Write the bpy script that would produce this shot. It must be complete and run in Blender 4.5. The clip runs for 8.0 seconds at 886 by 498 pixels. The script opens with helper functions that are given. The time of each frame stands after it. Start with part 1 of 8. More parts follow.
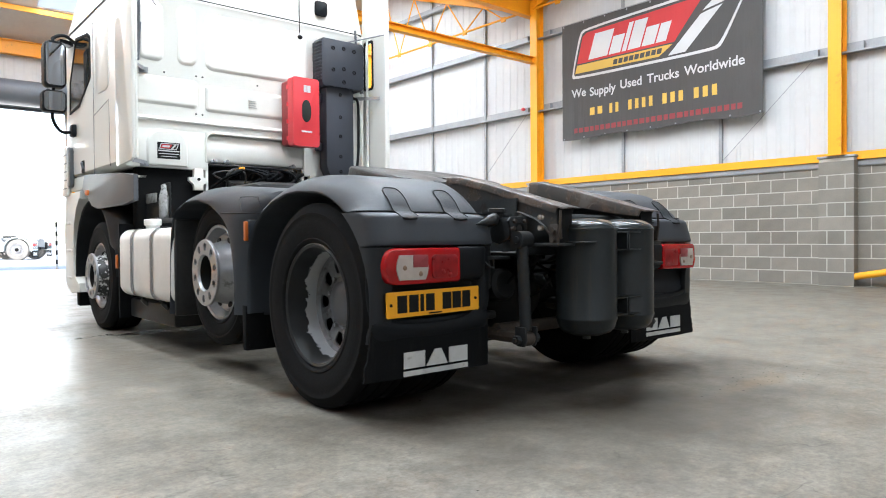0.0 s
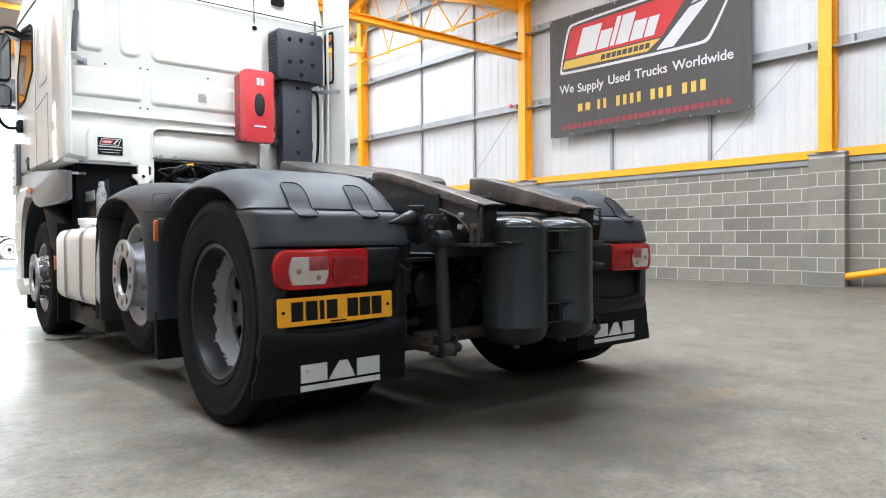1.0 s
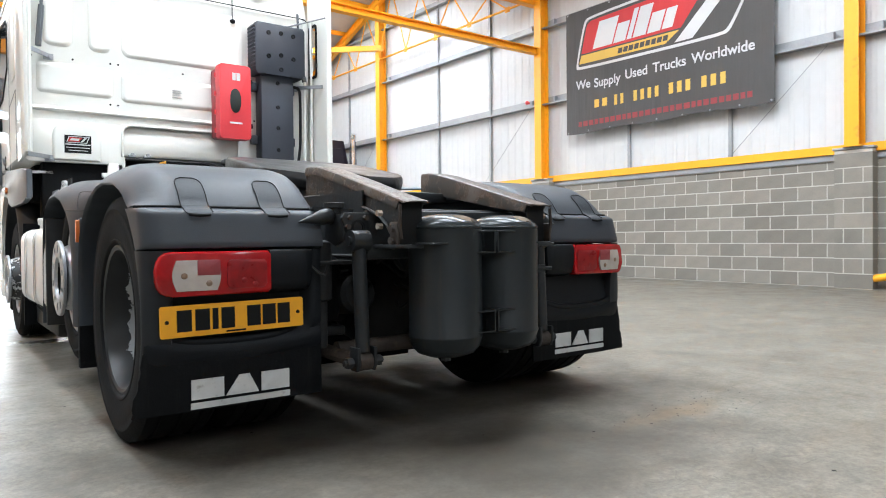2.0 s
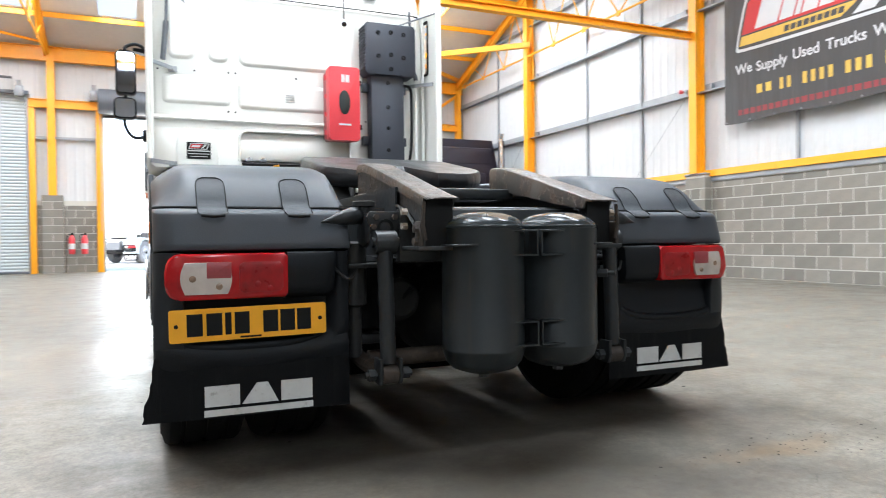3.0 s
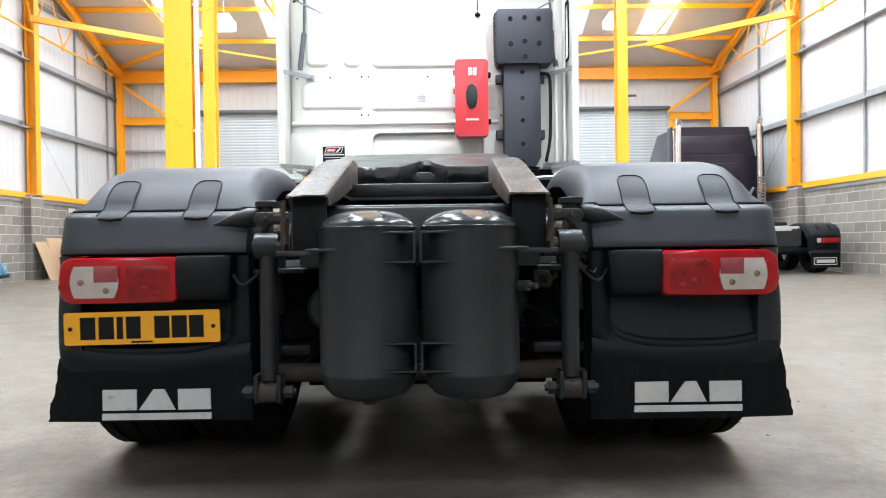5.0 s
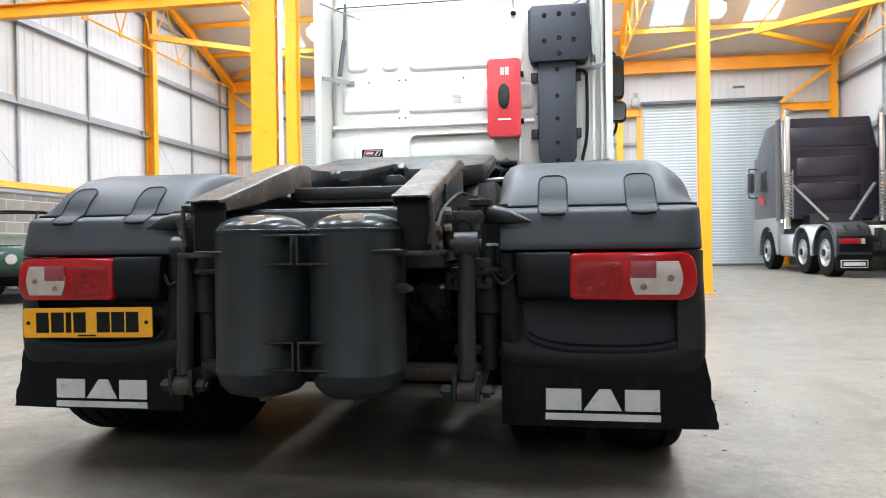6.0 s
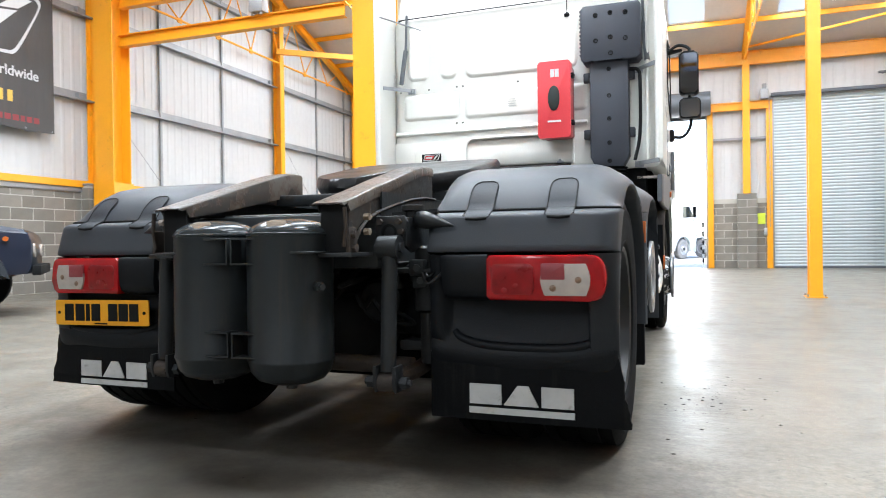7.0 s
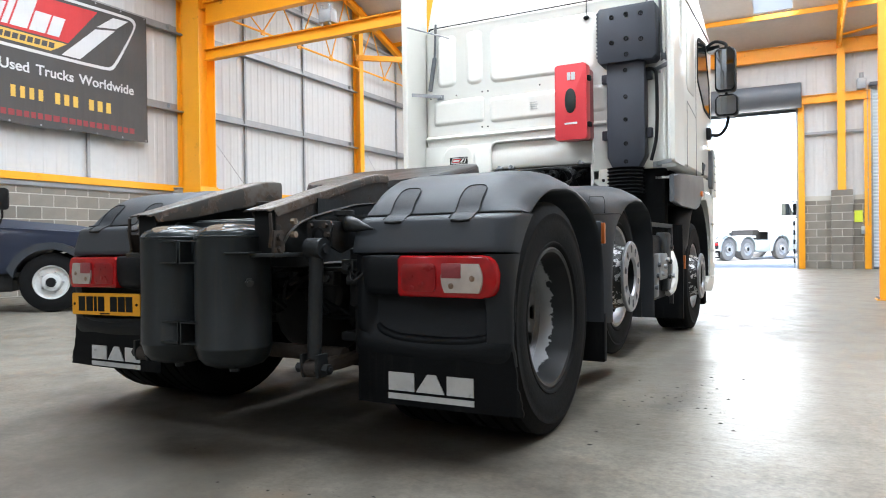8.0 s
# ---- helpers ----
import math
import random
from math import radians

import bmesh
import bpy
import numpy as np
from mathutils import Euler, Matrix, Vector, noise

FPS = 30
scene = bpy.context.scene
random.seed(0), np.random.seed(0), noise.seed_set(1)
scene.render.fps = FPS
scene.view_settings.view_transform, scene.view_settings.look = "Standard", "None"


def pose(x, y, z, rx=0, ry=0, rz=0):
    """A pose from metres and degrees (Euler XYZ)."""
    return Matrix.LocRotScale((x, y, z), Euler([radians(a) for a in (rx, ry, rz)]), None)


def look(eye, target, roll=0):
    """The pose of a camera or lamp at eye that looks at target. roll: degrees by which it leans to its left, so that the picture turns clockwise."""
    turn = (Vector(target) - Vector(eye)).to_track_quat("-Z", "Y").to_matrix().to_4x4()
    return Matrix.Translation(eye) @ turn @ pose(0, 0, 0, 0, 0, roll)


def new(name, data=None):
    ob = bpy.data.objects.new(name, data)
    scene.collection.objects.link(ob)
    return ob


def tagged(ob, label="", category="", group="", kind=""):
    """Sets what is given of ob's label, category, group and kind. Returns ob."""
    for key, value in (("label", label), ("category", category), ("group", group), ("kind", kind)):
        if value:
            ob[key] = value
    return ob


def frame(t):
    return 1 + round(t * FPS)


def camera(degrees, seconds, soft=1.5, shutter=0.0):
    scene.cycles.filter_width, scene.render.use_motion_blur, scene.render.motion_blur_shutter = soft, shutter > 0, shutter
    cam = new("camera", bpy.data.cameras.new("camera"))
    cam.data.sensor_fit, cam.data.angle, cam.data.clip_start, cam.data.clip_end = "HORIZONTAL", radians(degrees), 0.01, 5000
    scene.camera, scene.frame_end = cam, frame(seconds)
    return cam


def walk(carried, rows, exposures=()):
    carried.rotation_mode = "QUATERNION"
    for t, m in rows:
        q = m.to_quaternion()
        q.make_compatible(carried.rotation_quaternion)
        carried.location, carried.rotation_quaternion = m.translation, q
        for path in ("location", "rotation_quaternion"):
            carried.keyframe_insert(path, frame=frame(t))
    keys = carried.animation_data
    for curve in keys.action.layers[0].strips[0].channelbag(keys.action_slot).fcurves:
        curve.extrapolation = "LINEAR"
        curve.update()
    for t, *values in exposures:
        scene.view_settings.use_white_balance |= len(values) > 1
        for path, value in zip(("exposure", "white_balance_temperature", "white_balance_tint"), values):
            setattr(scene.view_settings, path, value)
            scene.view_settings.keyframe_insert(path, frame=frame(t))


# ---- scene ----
from mathutils import bvhtree
cam = camera(65.4, 8.0, 1.0, 0.3)
EXPOSURE = 3.3
METRES, EYE, TILT, LEAN, TURN = 5.05, 0.80, -0.353, 0.28, -40.7
ROWS = [
    (0.0, 0.0, 0.0, 0.0, -0.0, -0.34, 0.42),
    (0.5, 0.0368, 0.0269, 0.0003, 0.04, -0.38, 0.45),
    (1.0, 0.0783, 0.0583, 0.0005, 0.31, -0.4, 0.49),
    (2.5, 0.209, 0.1526, 0.001, 8.3, -0.34, 0.55),
    (3.0, 0.2513, 0.1902, 0.0011, 16.71, -0.26, 0.57),
    (3.5, 0.2984, 0.2327, 0.0014, 24.69, -0.23, 0.57),
    (4.0, 0.347, 0.2783, 0.002, 30.96, -0.22, 0.58),
    (4.5, 0.3939, 0.3264, 0.0024, 36.09, -0.2, 0.54),
    (5.0, 0.4377, 0.3743, 0.0027, 39.64, -0.19, 0.5),
    (6.5, 0.5941, 0.5151, 0.004, 54.99, -0.12, 0.4),
    (7.0, 0.6487, 0.5623, 0.0044, 60.46, -0.09, 0.35),
    (7.5, 0.7013, 0.611, 0.0049, 64.6, -0.1, 0.32),
    (8.0, 0.7487, 0.6599, 0.0054, 68.53, -0.14, 0.29),
]
walk(cam, [(t, pose(0, 0, EYE, TILT, LEAN) @ pose(0, 0, 0, 0, 0, TURN) @ pose(METRES * x, METRES * y, METRES * z, 90 + pitch, roll, yaw)) for t, x, y, z, yaw, pitch, roll in ROWS], exposures=[(0.0, EXPOSURE - 0.06), (2.5, EXPOSURE + 0.04), (4.0, EXPOSURE + 0.22), (5.2, EXPOSURE + 0.25), (6.5, EXPOSURE + 0.08), (7.2, EXPOSURE + 0.02), (8.0, EXPOSURE - 0.17)])

# ---- world, sun, large lights ----
world = bpy.data.worlds.new("sky")
scene.world = world
world.use_nodes = True
wn = world.node_tree.nodes
sky = wn.new("ShaderNodeTexSky")
sky.sky_type = "NISHITA"
sky.sun_disc = False
sky.dust_density, sky.air_density = 2.0, 1.0
sky.sun_elevation, sky.sun_rotation = radians(52), radians(200)
world.node_tree.links.new(sky.outputs[0], wn["Background"].inputs[0])
wn["Background"].inputs[1].default_value = 0.12

sun_data = bpy.data.lights.new("sun", "SUN")
sun_data.energy, sun_data.angle, sun_data.color = 1.5, radians(12), (1.0, 0.97, 0.93)
sun = new("sun", sun_data)
sun.matrix_world = look((-10, -10, 60), (6, 34, 0))

# Roof geometry: bays run along y, rising from valleys to ridges.
WEST, EAST, NORTH, SOUTH = -7.05, 12.30, 22.30, -11.90
VALLEY_Z, PITCH, BAY = 6.42, 0.34, 11.40
SKYLIGHTS = (-4.65, -1.85, 0.75, 3.80, 6.60, 9.15)
SKY_WIDTH = 0.95
LAMP_POWER = 22.0


def roof_z(y):
    k = (NORTH - y) % BAY
    return VALLEY_Z + PITCH * min(k, BAY - k)


def skylight_fill_lamp(x, y0, y1, power):
    d = bpy.data.lights.new("skylight_fill_lamp", "AREA")
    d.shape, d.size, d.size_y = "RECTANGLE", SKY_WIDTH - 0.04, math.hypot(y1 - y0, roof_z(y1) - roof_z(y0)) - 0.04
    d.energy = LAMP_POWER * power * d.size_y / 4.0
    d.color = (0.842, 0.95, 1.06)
    ob = new("skylight_fill_lamp", d)
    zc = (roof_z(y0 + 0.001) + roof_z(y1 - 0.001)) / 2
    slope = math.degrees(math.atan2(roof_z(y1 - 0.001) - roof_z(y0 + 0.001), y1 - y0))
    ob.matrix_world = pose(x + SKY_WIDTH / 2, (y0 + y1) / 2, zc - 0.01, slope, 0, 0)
    return ob


# Only the first strip is seen; the last is added fill behind the walk.
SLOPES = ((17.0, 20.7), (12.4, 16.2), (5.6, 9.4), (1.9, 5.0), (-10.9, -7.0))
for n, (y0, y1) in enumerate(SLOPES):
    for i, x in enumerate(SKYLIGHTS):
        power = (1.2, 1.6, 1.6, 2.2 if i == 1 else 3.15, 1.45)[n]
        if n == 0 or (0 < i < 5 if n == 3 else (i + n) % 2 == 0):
            skylight_fill_lamp(x, y0, y1, power)

door_lamp = bpy.data.lights.new("door_daylight", "AREA")
door_lamp.shape, door_lamp.size, door_lamp.size_y, door_lamp.energy = "RECTANGLE", 3.9, 4.3, 36.0
door_lamp.color = (1.0, 0.99, 0.97)
door_ob = new("door_daylight", door_lamp)
door_ob.matrix_world = look((2.78, 22.75, 2.25), (2.78, 10, 1.6))

# ---- materials ----


def ramp(nt, fac, stops):
    r = nt.nodes.new("ShaderNodeValToRGB")
    e = r.color_ramp.elements
    while len(e) < len(stops):
        e.new(0.5)
    for k, (p, c) in zip(e, stops):
        k.position, k.color = p, (*c, 1) if len(c) == 3 else c
    nt.links.new(fac, r.inputs[0])
    return r.outputs[0]


def noise_node(nt, scale, detail=4.0, rough=0.55, stretch=None, coord="Object"):
    tc = nt.nodes.new("ShaderNodeTexCoord")
    n = nt.nodes.new("ShaderNodeTexNoise")
    n.inputs["Scale"].default_value, n.inputs["Detail"].default_value, n.inputs["Roughness"].default_value = scale, detail, rough
    src = tc.outputs[coord]
    if stretch:
        m = nt.nodes.new("ShaderNodeMapping")
        m.inputs["Scale"].default_value = stretch
        nt.links.new(src, m.inputs[0])
        src = m.outputs[0]
    nt.links.new(src, n.inputs["Vector"])
    return n.outputs["Fac"]


def mixc(nt, fac, a, b, kind="MIX"):
    m = nt.nodes.new("ShaderNodeMix")
    m.data_type, m.blend_type = "RGBA", kind
    for sock, v in ((m.inputs["Factor"], fac), (m.inputs["A"], a), (m.inputs["B"], b)):
        if isinstance(v, bpy.types.NodeSocket):
            nt.links.new(v, sock)
        elif isinstance(v, (int, float)):
            sock.default_value = v
        else:
            sock.default_value = (*v, 1)
    return m.outputs["Result"]


def material(name, base, rough=0.5, metal=0.0, vary=0.12, fine=60.0, broad=2.0, bump=0.1, spread=0.1, dirt=None, dirt_amount=0.0, random_tint=0.0, coat=0.0, spec=0.5, ripple=0.0):
    """A painted, moulded or mineral surface with grain, broad patches and, if given, dirt of its own colour."""
    m = bpy.data.materials.new(name)
    m.use_nodes = True
    nt = m.node_tree
    b = nt.nodes["Principled BSDF"]
    lo, hi = [c * (1 - vary) for c in base], [min(1, c * (1 + vary)) for c in base]
    big = noise_node(nt, broad, 5)
    small = noise_node(nt, fine, 3)
    col = ramp(nt, big, ((0.3, lo), (0.7, hi)))
    col = mixc(nt, 0.35, col, ramp(nt, small, ((0.3, [c * (1 - vary) for c in base]), (0.7, hi))))
    if dirt:
        spots = noise_node(nt, broad * 2.3, 8, 0.7)
        mask = ramp(nt, spots, ((0.62 - dirt_amount * 0.3, (0, 0, 0)), (0.72 - dirt_amount * 0.2, (1, 1, 1))))
        col = mixc(nt, mask, col, dirt)
    if random_tint:
        info = nt.nodes.new("ShaderNodeObjectInfo")
        t = ramp(nt, info.outputs["Random"], ((0.0, (1 - random_tint,) * 3), (1.0, (1 + random_tint,) * 3)))
        col = mixc(nt, 1.0, col, t, "MULTIPLY")
    nt.links.new(col, b.inputs["Base Color"])
    r = nt.nodes.new("ShaderNodeMapRange")
    r.inputs["To Min"].default_value, r.inputs["To Max"].default_value = max(0.02, rough - spread), min(1, rough + spread)
    nt.links.new(big, r.inputs["Value"])
    nt.links.new(r.outputs[0], b.inputs["Roughness"])
    b.inputs["Metallic"].default_value = metal
    b.inputs["Coat Weight"].default_value = coat
    b.inputs["Specular IOR Level"].default_value = spec
    if bump:
        bp = nt.nodes.new("ShaderNodeBump")
        bp.inputs["Strength"].default_value, bp.inputs["Distance"].default_value = bump, 0.004
        nt.links.new(small, bp.inputs["Height"])
        nt.links.new(bp.outputs[0], b.inputs["Normal"])
        if ripple:
            # cloth drawn over the ribs behind it
            bq = nt.nodes.new("ShaderNodeBump")
            bq.inputs["Strength"].default_value, bq.inputs["Distance"].default_value = ripple, 0.05
            nt.links.new(noise_node(nt, 2.0, 4, 0.5, (2.6, 0.22, 1.0)), bq.inputs["Height"])
            nt.links.new(bq.outputs[0], bp.inputs["Normal"])
    return m


def frosted(name):
    """Milky sheet that lets daylight through."""
    m = bpy.data.materials.new(name)
    m.use_nodes = True
    nt = m.node_tree
    t = nt.nodes.new("ShaderNodeBsdfTranslucent")
    t.inputs["Color"].default_value = (0.38, 0.40, 0.41, 1)
    nt.links.new(t.outputs[0], nt.nodes["Material Output"].inputs["Surface"])
    return m


def glowing(name, strength):
    m = bpy.data.materials.new(name)
    m.use_nodes = True
    b = m.node_tree.nodes["Principled BSDF"]
    b.inputs["Base Color"].default_value = (0.8, 0.8, 0.8, 1)
    b.inputs["Emission Color"].default_value = (1.0, 0.97, 0.9, 1)
    b.inputs["Emission Strength"].default_value = strength
    return m


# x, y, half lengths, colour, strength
STAINS_AND_SHADE = (
    # The broad first ones, oil beneath the lorry, also paint in its shade.
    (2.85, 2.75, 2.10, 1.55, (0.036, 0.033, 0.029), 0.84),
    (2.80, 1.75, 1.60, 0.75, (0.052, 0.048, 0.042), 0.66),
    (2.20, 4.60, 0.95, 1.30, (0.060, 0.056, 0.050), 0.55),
    (1.95, 4.30, 0.32, 0.16, (0.045, 0.041, 0.036), 0.62),
    (1.69, 4.28, 0.035, 0.13, (0.050, 0.045, 0.040), 0.65),
    (1.71, 3.27, 0.09, 0.12, (0.050, 0.030, 0.017), 0.82),
    (3.80, 1.75, 0.46, 0.11, (0.150, 0.105, 0.060), 0.45),
    (4.35, 5.10, 0.30, 0.95, (0.085, 0.082, 0.075), 0.55),
    (4.45, 3.65, 0.16, 0.42, (0.060, 0.057, 0.052), 0.60),
    (1.92, 6.30, 0.52, 0.20, (0.050, 0.049, 0.046), 0.92),
)


# x, y, half lengths of polished, lightly dented patches
POLISHED = ((4.70, 4.40, 0.85, 2.6), (1.15, 5.2, 0.8, 1.6))


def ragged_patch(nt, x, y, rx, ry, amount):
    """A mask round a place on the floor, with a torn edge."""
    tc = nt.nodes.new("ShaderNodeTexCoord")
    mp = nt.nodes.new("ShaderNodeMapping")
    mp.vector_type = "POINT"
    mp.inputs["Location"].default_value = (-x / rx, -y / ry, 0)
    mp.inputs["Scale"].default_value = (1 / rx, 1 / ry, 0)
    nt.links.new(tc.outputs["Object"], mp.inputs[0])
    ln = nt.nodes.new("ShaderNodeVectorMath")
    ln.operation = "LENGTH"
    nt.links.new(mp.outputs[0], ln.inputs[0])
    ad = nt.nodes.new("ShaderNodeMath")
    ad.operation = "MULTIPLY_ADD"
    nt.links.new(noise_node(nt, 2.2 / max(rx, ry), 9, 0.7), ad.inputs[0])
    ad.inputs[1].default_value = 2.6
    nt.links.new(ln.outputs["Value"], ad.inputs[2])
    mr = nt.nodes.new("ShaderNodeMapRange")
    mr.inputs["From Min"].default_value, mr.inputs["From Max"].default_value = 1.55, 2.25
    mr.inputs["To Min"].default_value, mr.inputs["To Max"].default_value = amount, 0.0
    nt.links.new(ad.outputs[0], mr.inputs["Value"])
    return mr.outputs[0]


def streaked(m, colour, low, most, stretch=(9, 9, 0.6)):
    """Runs of dust or rust down a surface that is already made."""
    nt = m.node_tree
    base = nt.nodes["Principled BSDF"].inputs["Base Color"]
    src = base.links[0].from_socket
    mask = ramp(nt, noise_node(nt, 2.0, 8, 0.68, stretch), ((low, (0, 0, 0)), (low + 0.12, (most, most, most))))
    nt.links.new(mixc(nt, mask, src, colour), base)
    return m


def floor_material():
    m = bpy.data.materials.new("power_floated_concrete")
    m.use_nodes = True
    nt = m.node_tree
    b = nt.nodes["Principled BSDF"]
    broad = noise_node(nt, 0.45, 7, 0.62)
    mid = noise_node(nt, 2.4, 10, 0.68)
    grain = noise_node(nt, 60, 6, 0.7)
    streak = noise_node(nt, 1.1, 8, 0.66, (3.5, 0.5, 1))
    cross = noise_node(nt, 1.3, 8, 0.66, (0.6, 4.0, 1))
    col = ramp(nt, broad, ((0.32, (0.095, 0.093, 0.086)), (0.48, (0.132, 0.130, 0.119)), (0.56, (0.150, 0.147, 0.135)), (0.70, (0.180, 0.176, 0.161))))
    col = mixc(nt, 0.5, col, ramp(nt, mid, ((0.32, (0.064, 0.062, 0.055)), (0.46, (0.124, 0.121, 0.110)), (0.55, (0.150, 0.146, 0.133)), (0.70, (0.220, 0.211, 0.190)))))
    cloud = noise_node(nt, 7.0, 12, 0.74)
    col = mixc(nt, 0.42, col, ramp(nt, cloud, ((0.38, (0.055, 0.053, 0.048)), (0.47, (0.112, 0.109, 0.100)), (0.52, (0.142, 0.139, 0.127)), (0.60, (0.215, 0.21, 0.19)))))
    fleck = noise_node(nt, 26.0, 8, 0.7)
    col = mixc(nt, 0.22, col, ramp(nt, fleck, ((0.42, (0.045, 0.043, 0.038)), (0.58, (0.25, 0.245, 0.225)))))
    col = mixc(nt, 0.24, col, ramp(nt, grain, ((0.36, (0.04, 0.039, 0.035)), (0.64, (0.255, 0.25, 0.232)))))
    # hairline scratches and crazing, here and there
    for scale, turn, keep in ((1.7, 0.5, 0.52), (3.1, 1.9, 0.55)):
        tc = nt.nodes.new("ShaderNodeTexCoord")
        mp = nt.nodes.new("ShaderNodeMapping")
        mp.inputs["Rotation"].default_value = (0, 0, turn)
        mp.inputs["Scale"].default_value = (1.0, 2.6, 1)
        nt.links.new(tc.outputs["Object"], mp.inputs[0])
        wob = nt.nodes.new("ShaderNodeTexNoise")
        wob.inputs["Scale"].default_value, wob.inputs["Detail"].default_value = 2.5, 5
        nt.links.new(mp.outputs[0], wob.inputs["Vector"])
        av = nt.nodes.new("ShaderNodeMix")
        av.data_type = "RGBA"
        av.inputs["Factor"].default_value = 0.25
        nt.links.new(mp.outputs[0], av.inputs["A"])
        nt.links.new(wob.outputs["Color"], av.inputs["B"])
        vo = nt.nodes.new("ShaderNodeTexVoronoi")
        vo.feature = "DISTANCE_TO_EDGE"
        vo.inputs["Scale"].default_value = scale
        nt.links.new(av.outputs["Result"], vo.inputs["Vector"])
        line = ramp(nt, vo.outputs["Distance"], ((0.0, (0.75, 0.75, 0.75)), (0.012, (0, 0, 0))))
        some = ramp(nt, noise_node(nt, 0.9 * scale, 6, 0.7), ((keep, (0, 0, 0)), (keep + 0.05, (1, 1, 1))))
        col = mixc(nt, mixc(nt, 1.0, line, some, "MULTIPLY"), col, (0.055, 0.053, 0.048))
    oil = ramp(nt, noise_node(nt, 1.5, 11, 0.74), ((0.56, (0, 0, 0)), (0.66, (0.28, 0.28, 0.28)), (0.76, (0.6, 0.6, 0.6))))
    col = mixc(nt, oil, col, (0.036, 0.034, 0.030))
    spots = ramp(nt, noise_node(nt, 9.0, 6, 0.6), ((0.66, (0, 0, 0)), (0.72, (0.4, 0.4, 0.4))))
    col = mixc(nt, spots, col, (0.045, 0.042, 0.036))
    for tex, low in ((streak, 0.60), (cross, 0.62)):
        scuff = ramp(nt, tex, ((low, (0, 0, 0)), (low + 0.09, (0.35, 0.35, 0.35))))
        col = mixc(nt, scuff, col, (0.066, 0.062, 0.055))
    pale = ramp(nt, noise_node(nt, 5.2, 9, 0.72), ((0.60, (0, 0, 0)), (0.70, (0.28, 0.28, 0.28))))
    col = mixc(nt, pale, col, (0.30, 0.29, 0.265))
    rust = ramp(nt, noise_node(nt, 3.7, 7, 0.7), ((0.70, (0, 0, 0)), (0.80, (0.28, 0.28, 0.28))))
    col = mixc(nt, rust, col, (0.105, 0.072, 0.042))
    # single stains: oil with painted shade, rust water, a wet patch, with ragged edges
    wet = None
    for x, y, rx, ry, colour, amount in STAINS_AND_SHADE:
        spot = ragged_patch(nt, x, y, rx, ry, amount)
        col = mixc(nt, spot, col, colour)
        if amount > 0.85:
            wet = spot
    col = mixc(nt, 1.0, col, (1.16, 1.065, 0.95), "MULTIPLY")
    nt.links.new(col, b.inputs["Base Color"])
    b.inputs["Specular IOR Level"].default_value = 0.27
    rough = ramp(nt, mid, ((0.36, (0.34, 0.34, 0.34)), (0.5, (0.43, 0.43, 0.43)), (0.66, (0.58, 0.58, 0.58))))
    dents = None
    for place in POLISHED:
        spot = ragged_patch(nt, *place, 0.8)
        rough = mixc(nt, spot, rough, (0.27, 0.27, 0.27))
        dents = mixc(nt, 0.0, spot, spot) if dents is None else mixc(nt, 1.0, dents, spot, "ADD")
    rough = mixc(nt, wet, rough, (0.08, 0.08, 0.08))
    nt.links.new(rough, b.inputs["Roughness"])
    bp = nt.nodes.new("ShaderNodeBump")
    bp.inputs["Strength"].default_value, bp.inputs["Distance"].default_value = 0.07, 0.006
    nt.links.new(mid, bp.inputs["Height"])
    bp2 = nt.nodes.new("ShaderNodeBump")
    bp2.inputs["Strength"].default_value, bp2.inputs["Distance"].default_value = 0.16, 0.003
    nt.links.new(cloud, bp2.inputs["Height"])
    nt.links.new(bp.outputs[0], bp2.inputs["Normal"])
    bp3 = nt.nodes.new("ShaderNodeBump")
    bp3.inputs["Strength"].default_value, bp3.inputs["Distance"].default_value = 0.35, 0.004
    nt.links.new(mixc(nt, 1.0, dents, ramp(nt, noise_node(nt, 9.0, 8, 0.65, (1.0, 2.2, 1)), ((0.40, (0, 0, 0)), (0.62, (1, 1, 1)))), "MULTIPLY"), bp3.inputs["Height"])
    nt.links.new(bp2.outputs[0], bp3.inputs["Normal"])
    nt.links.new(bp3.outputs[0], b.inputs["Normal"])
    return m


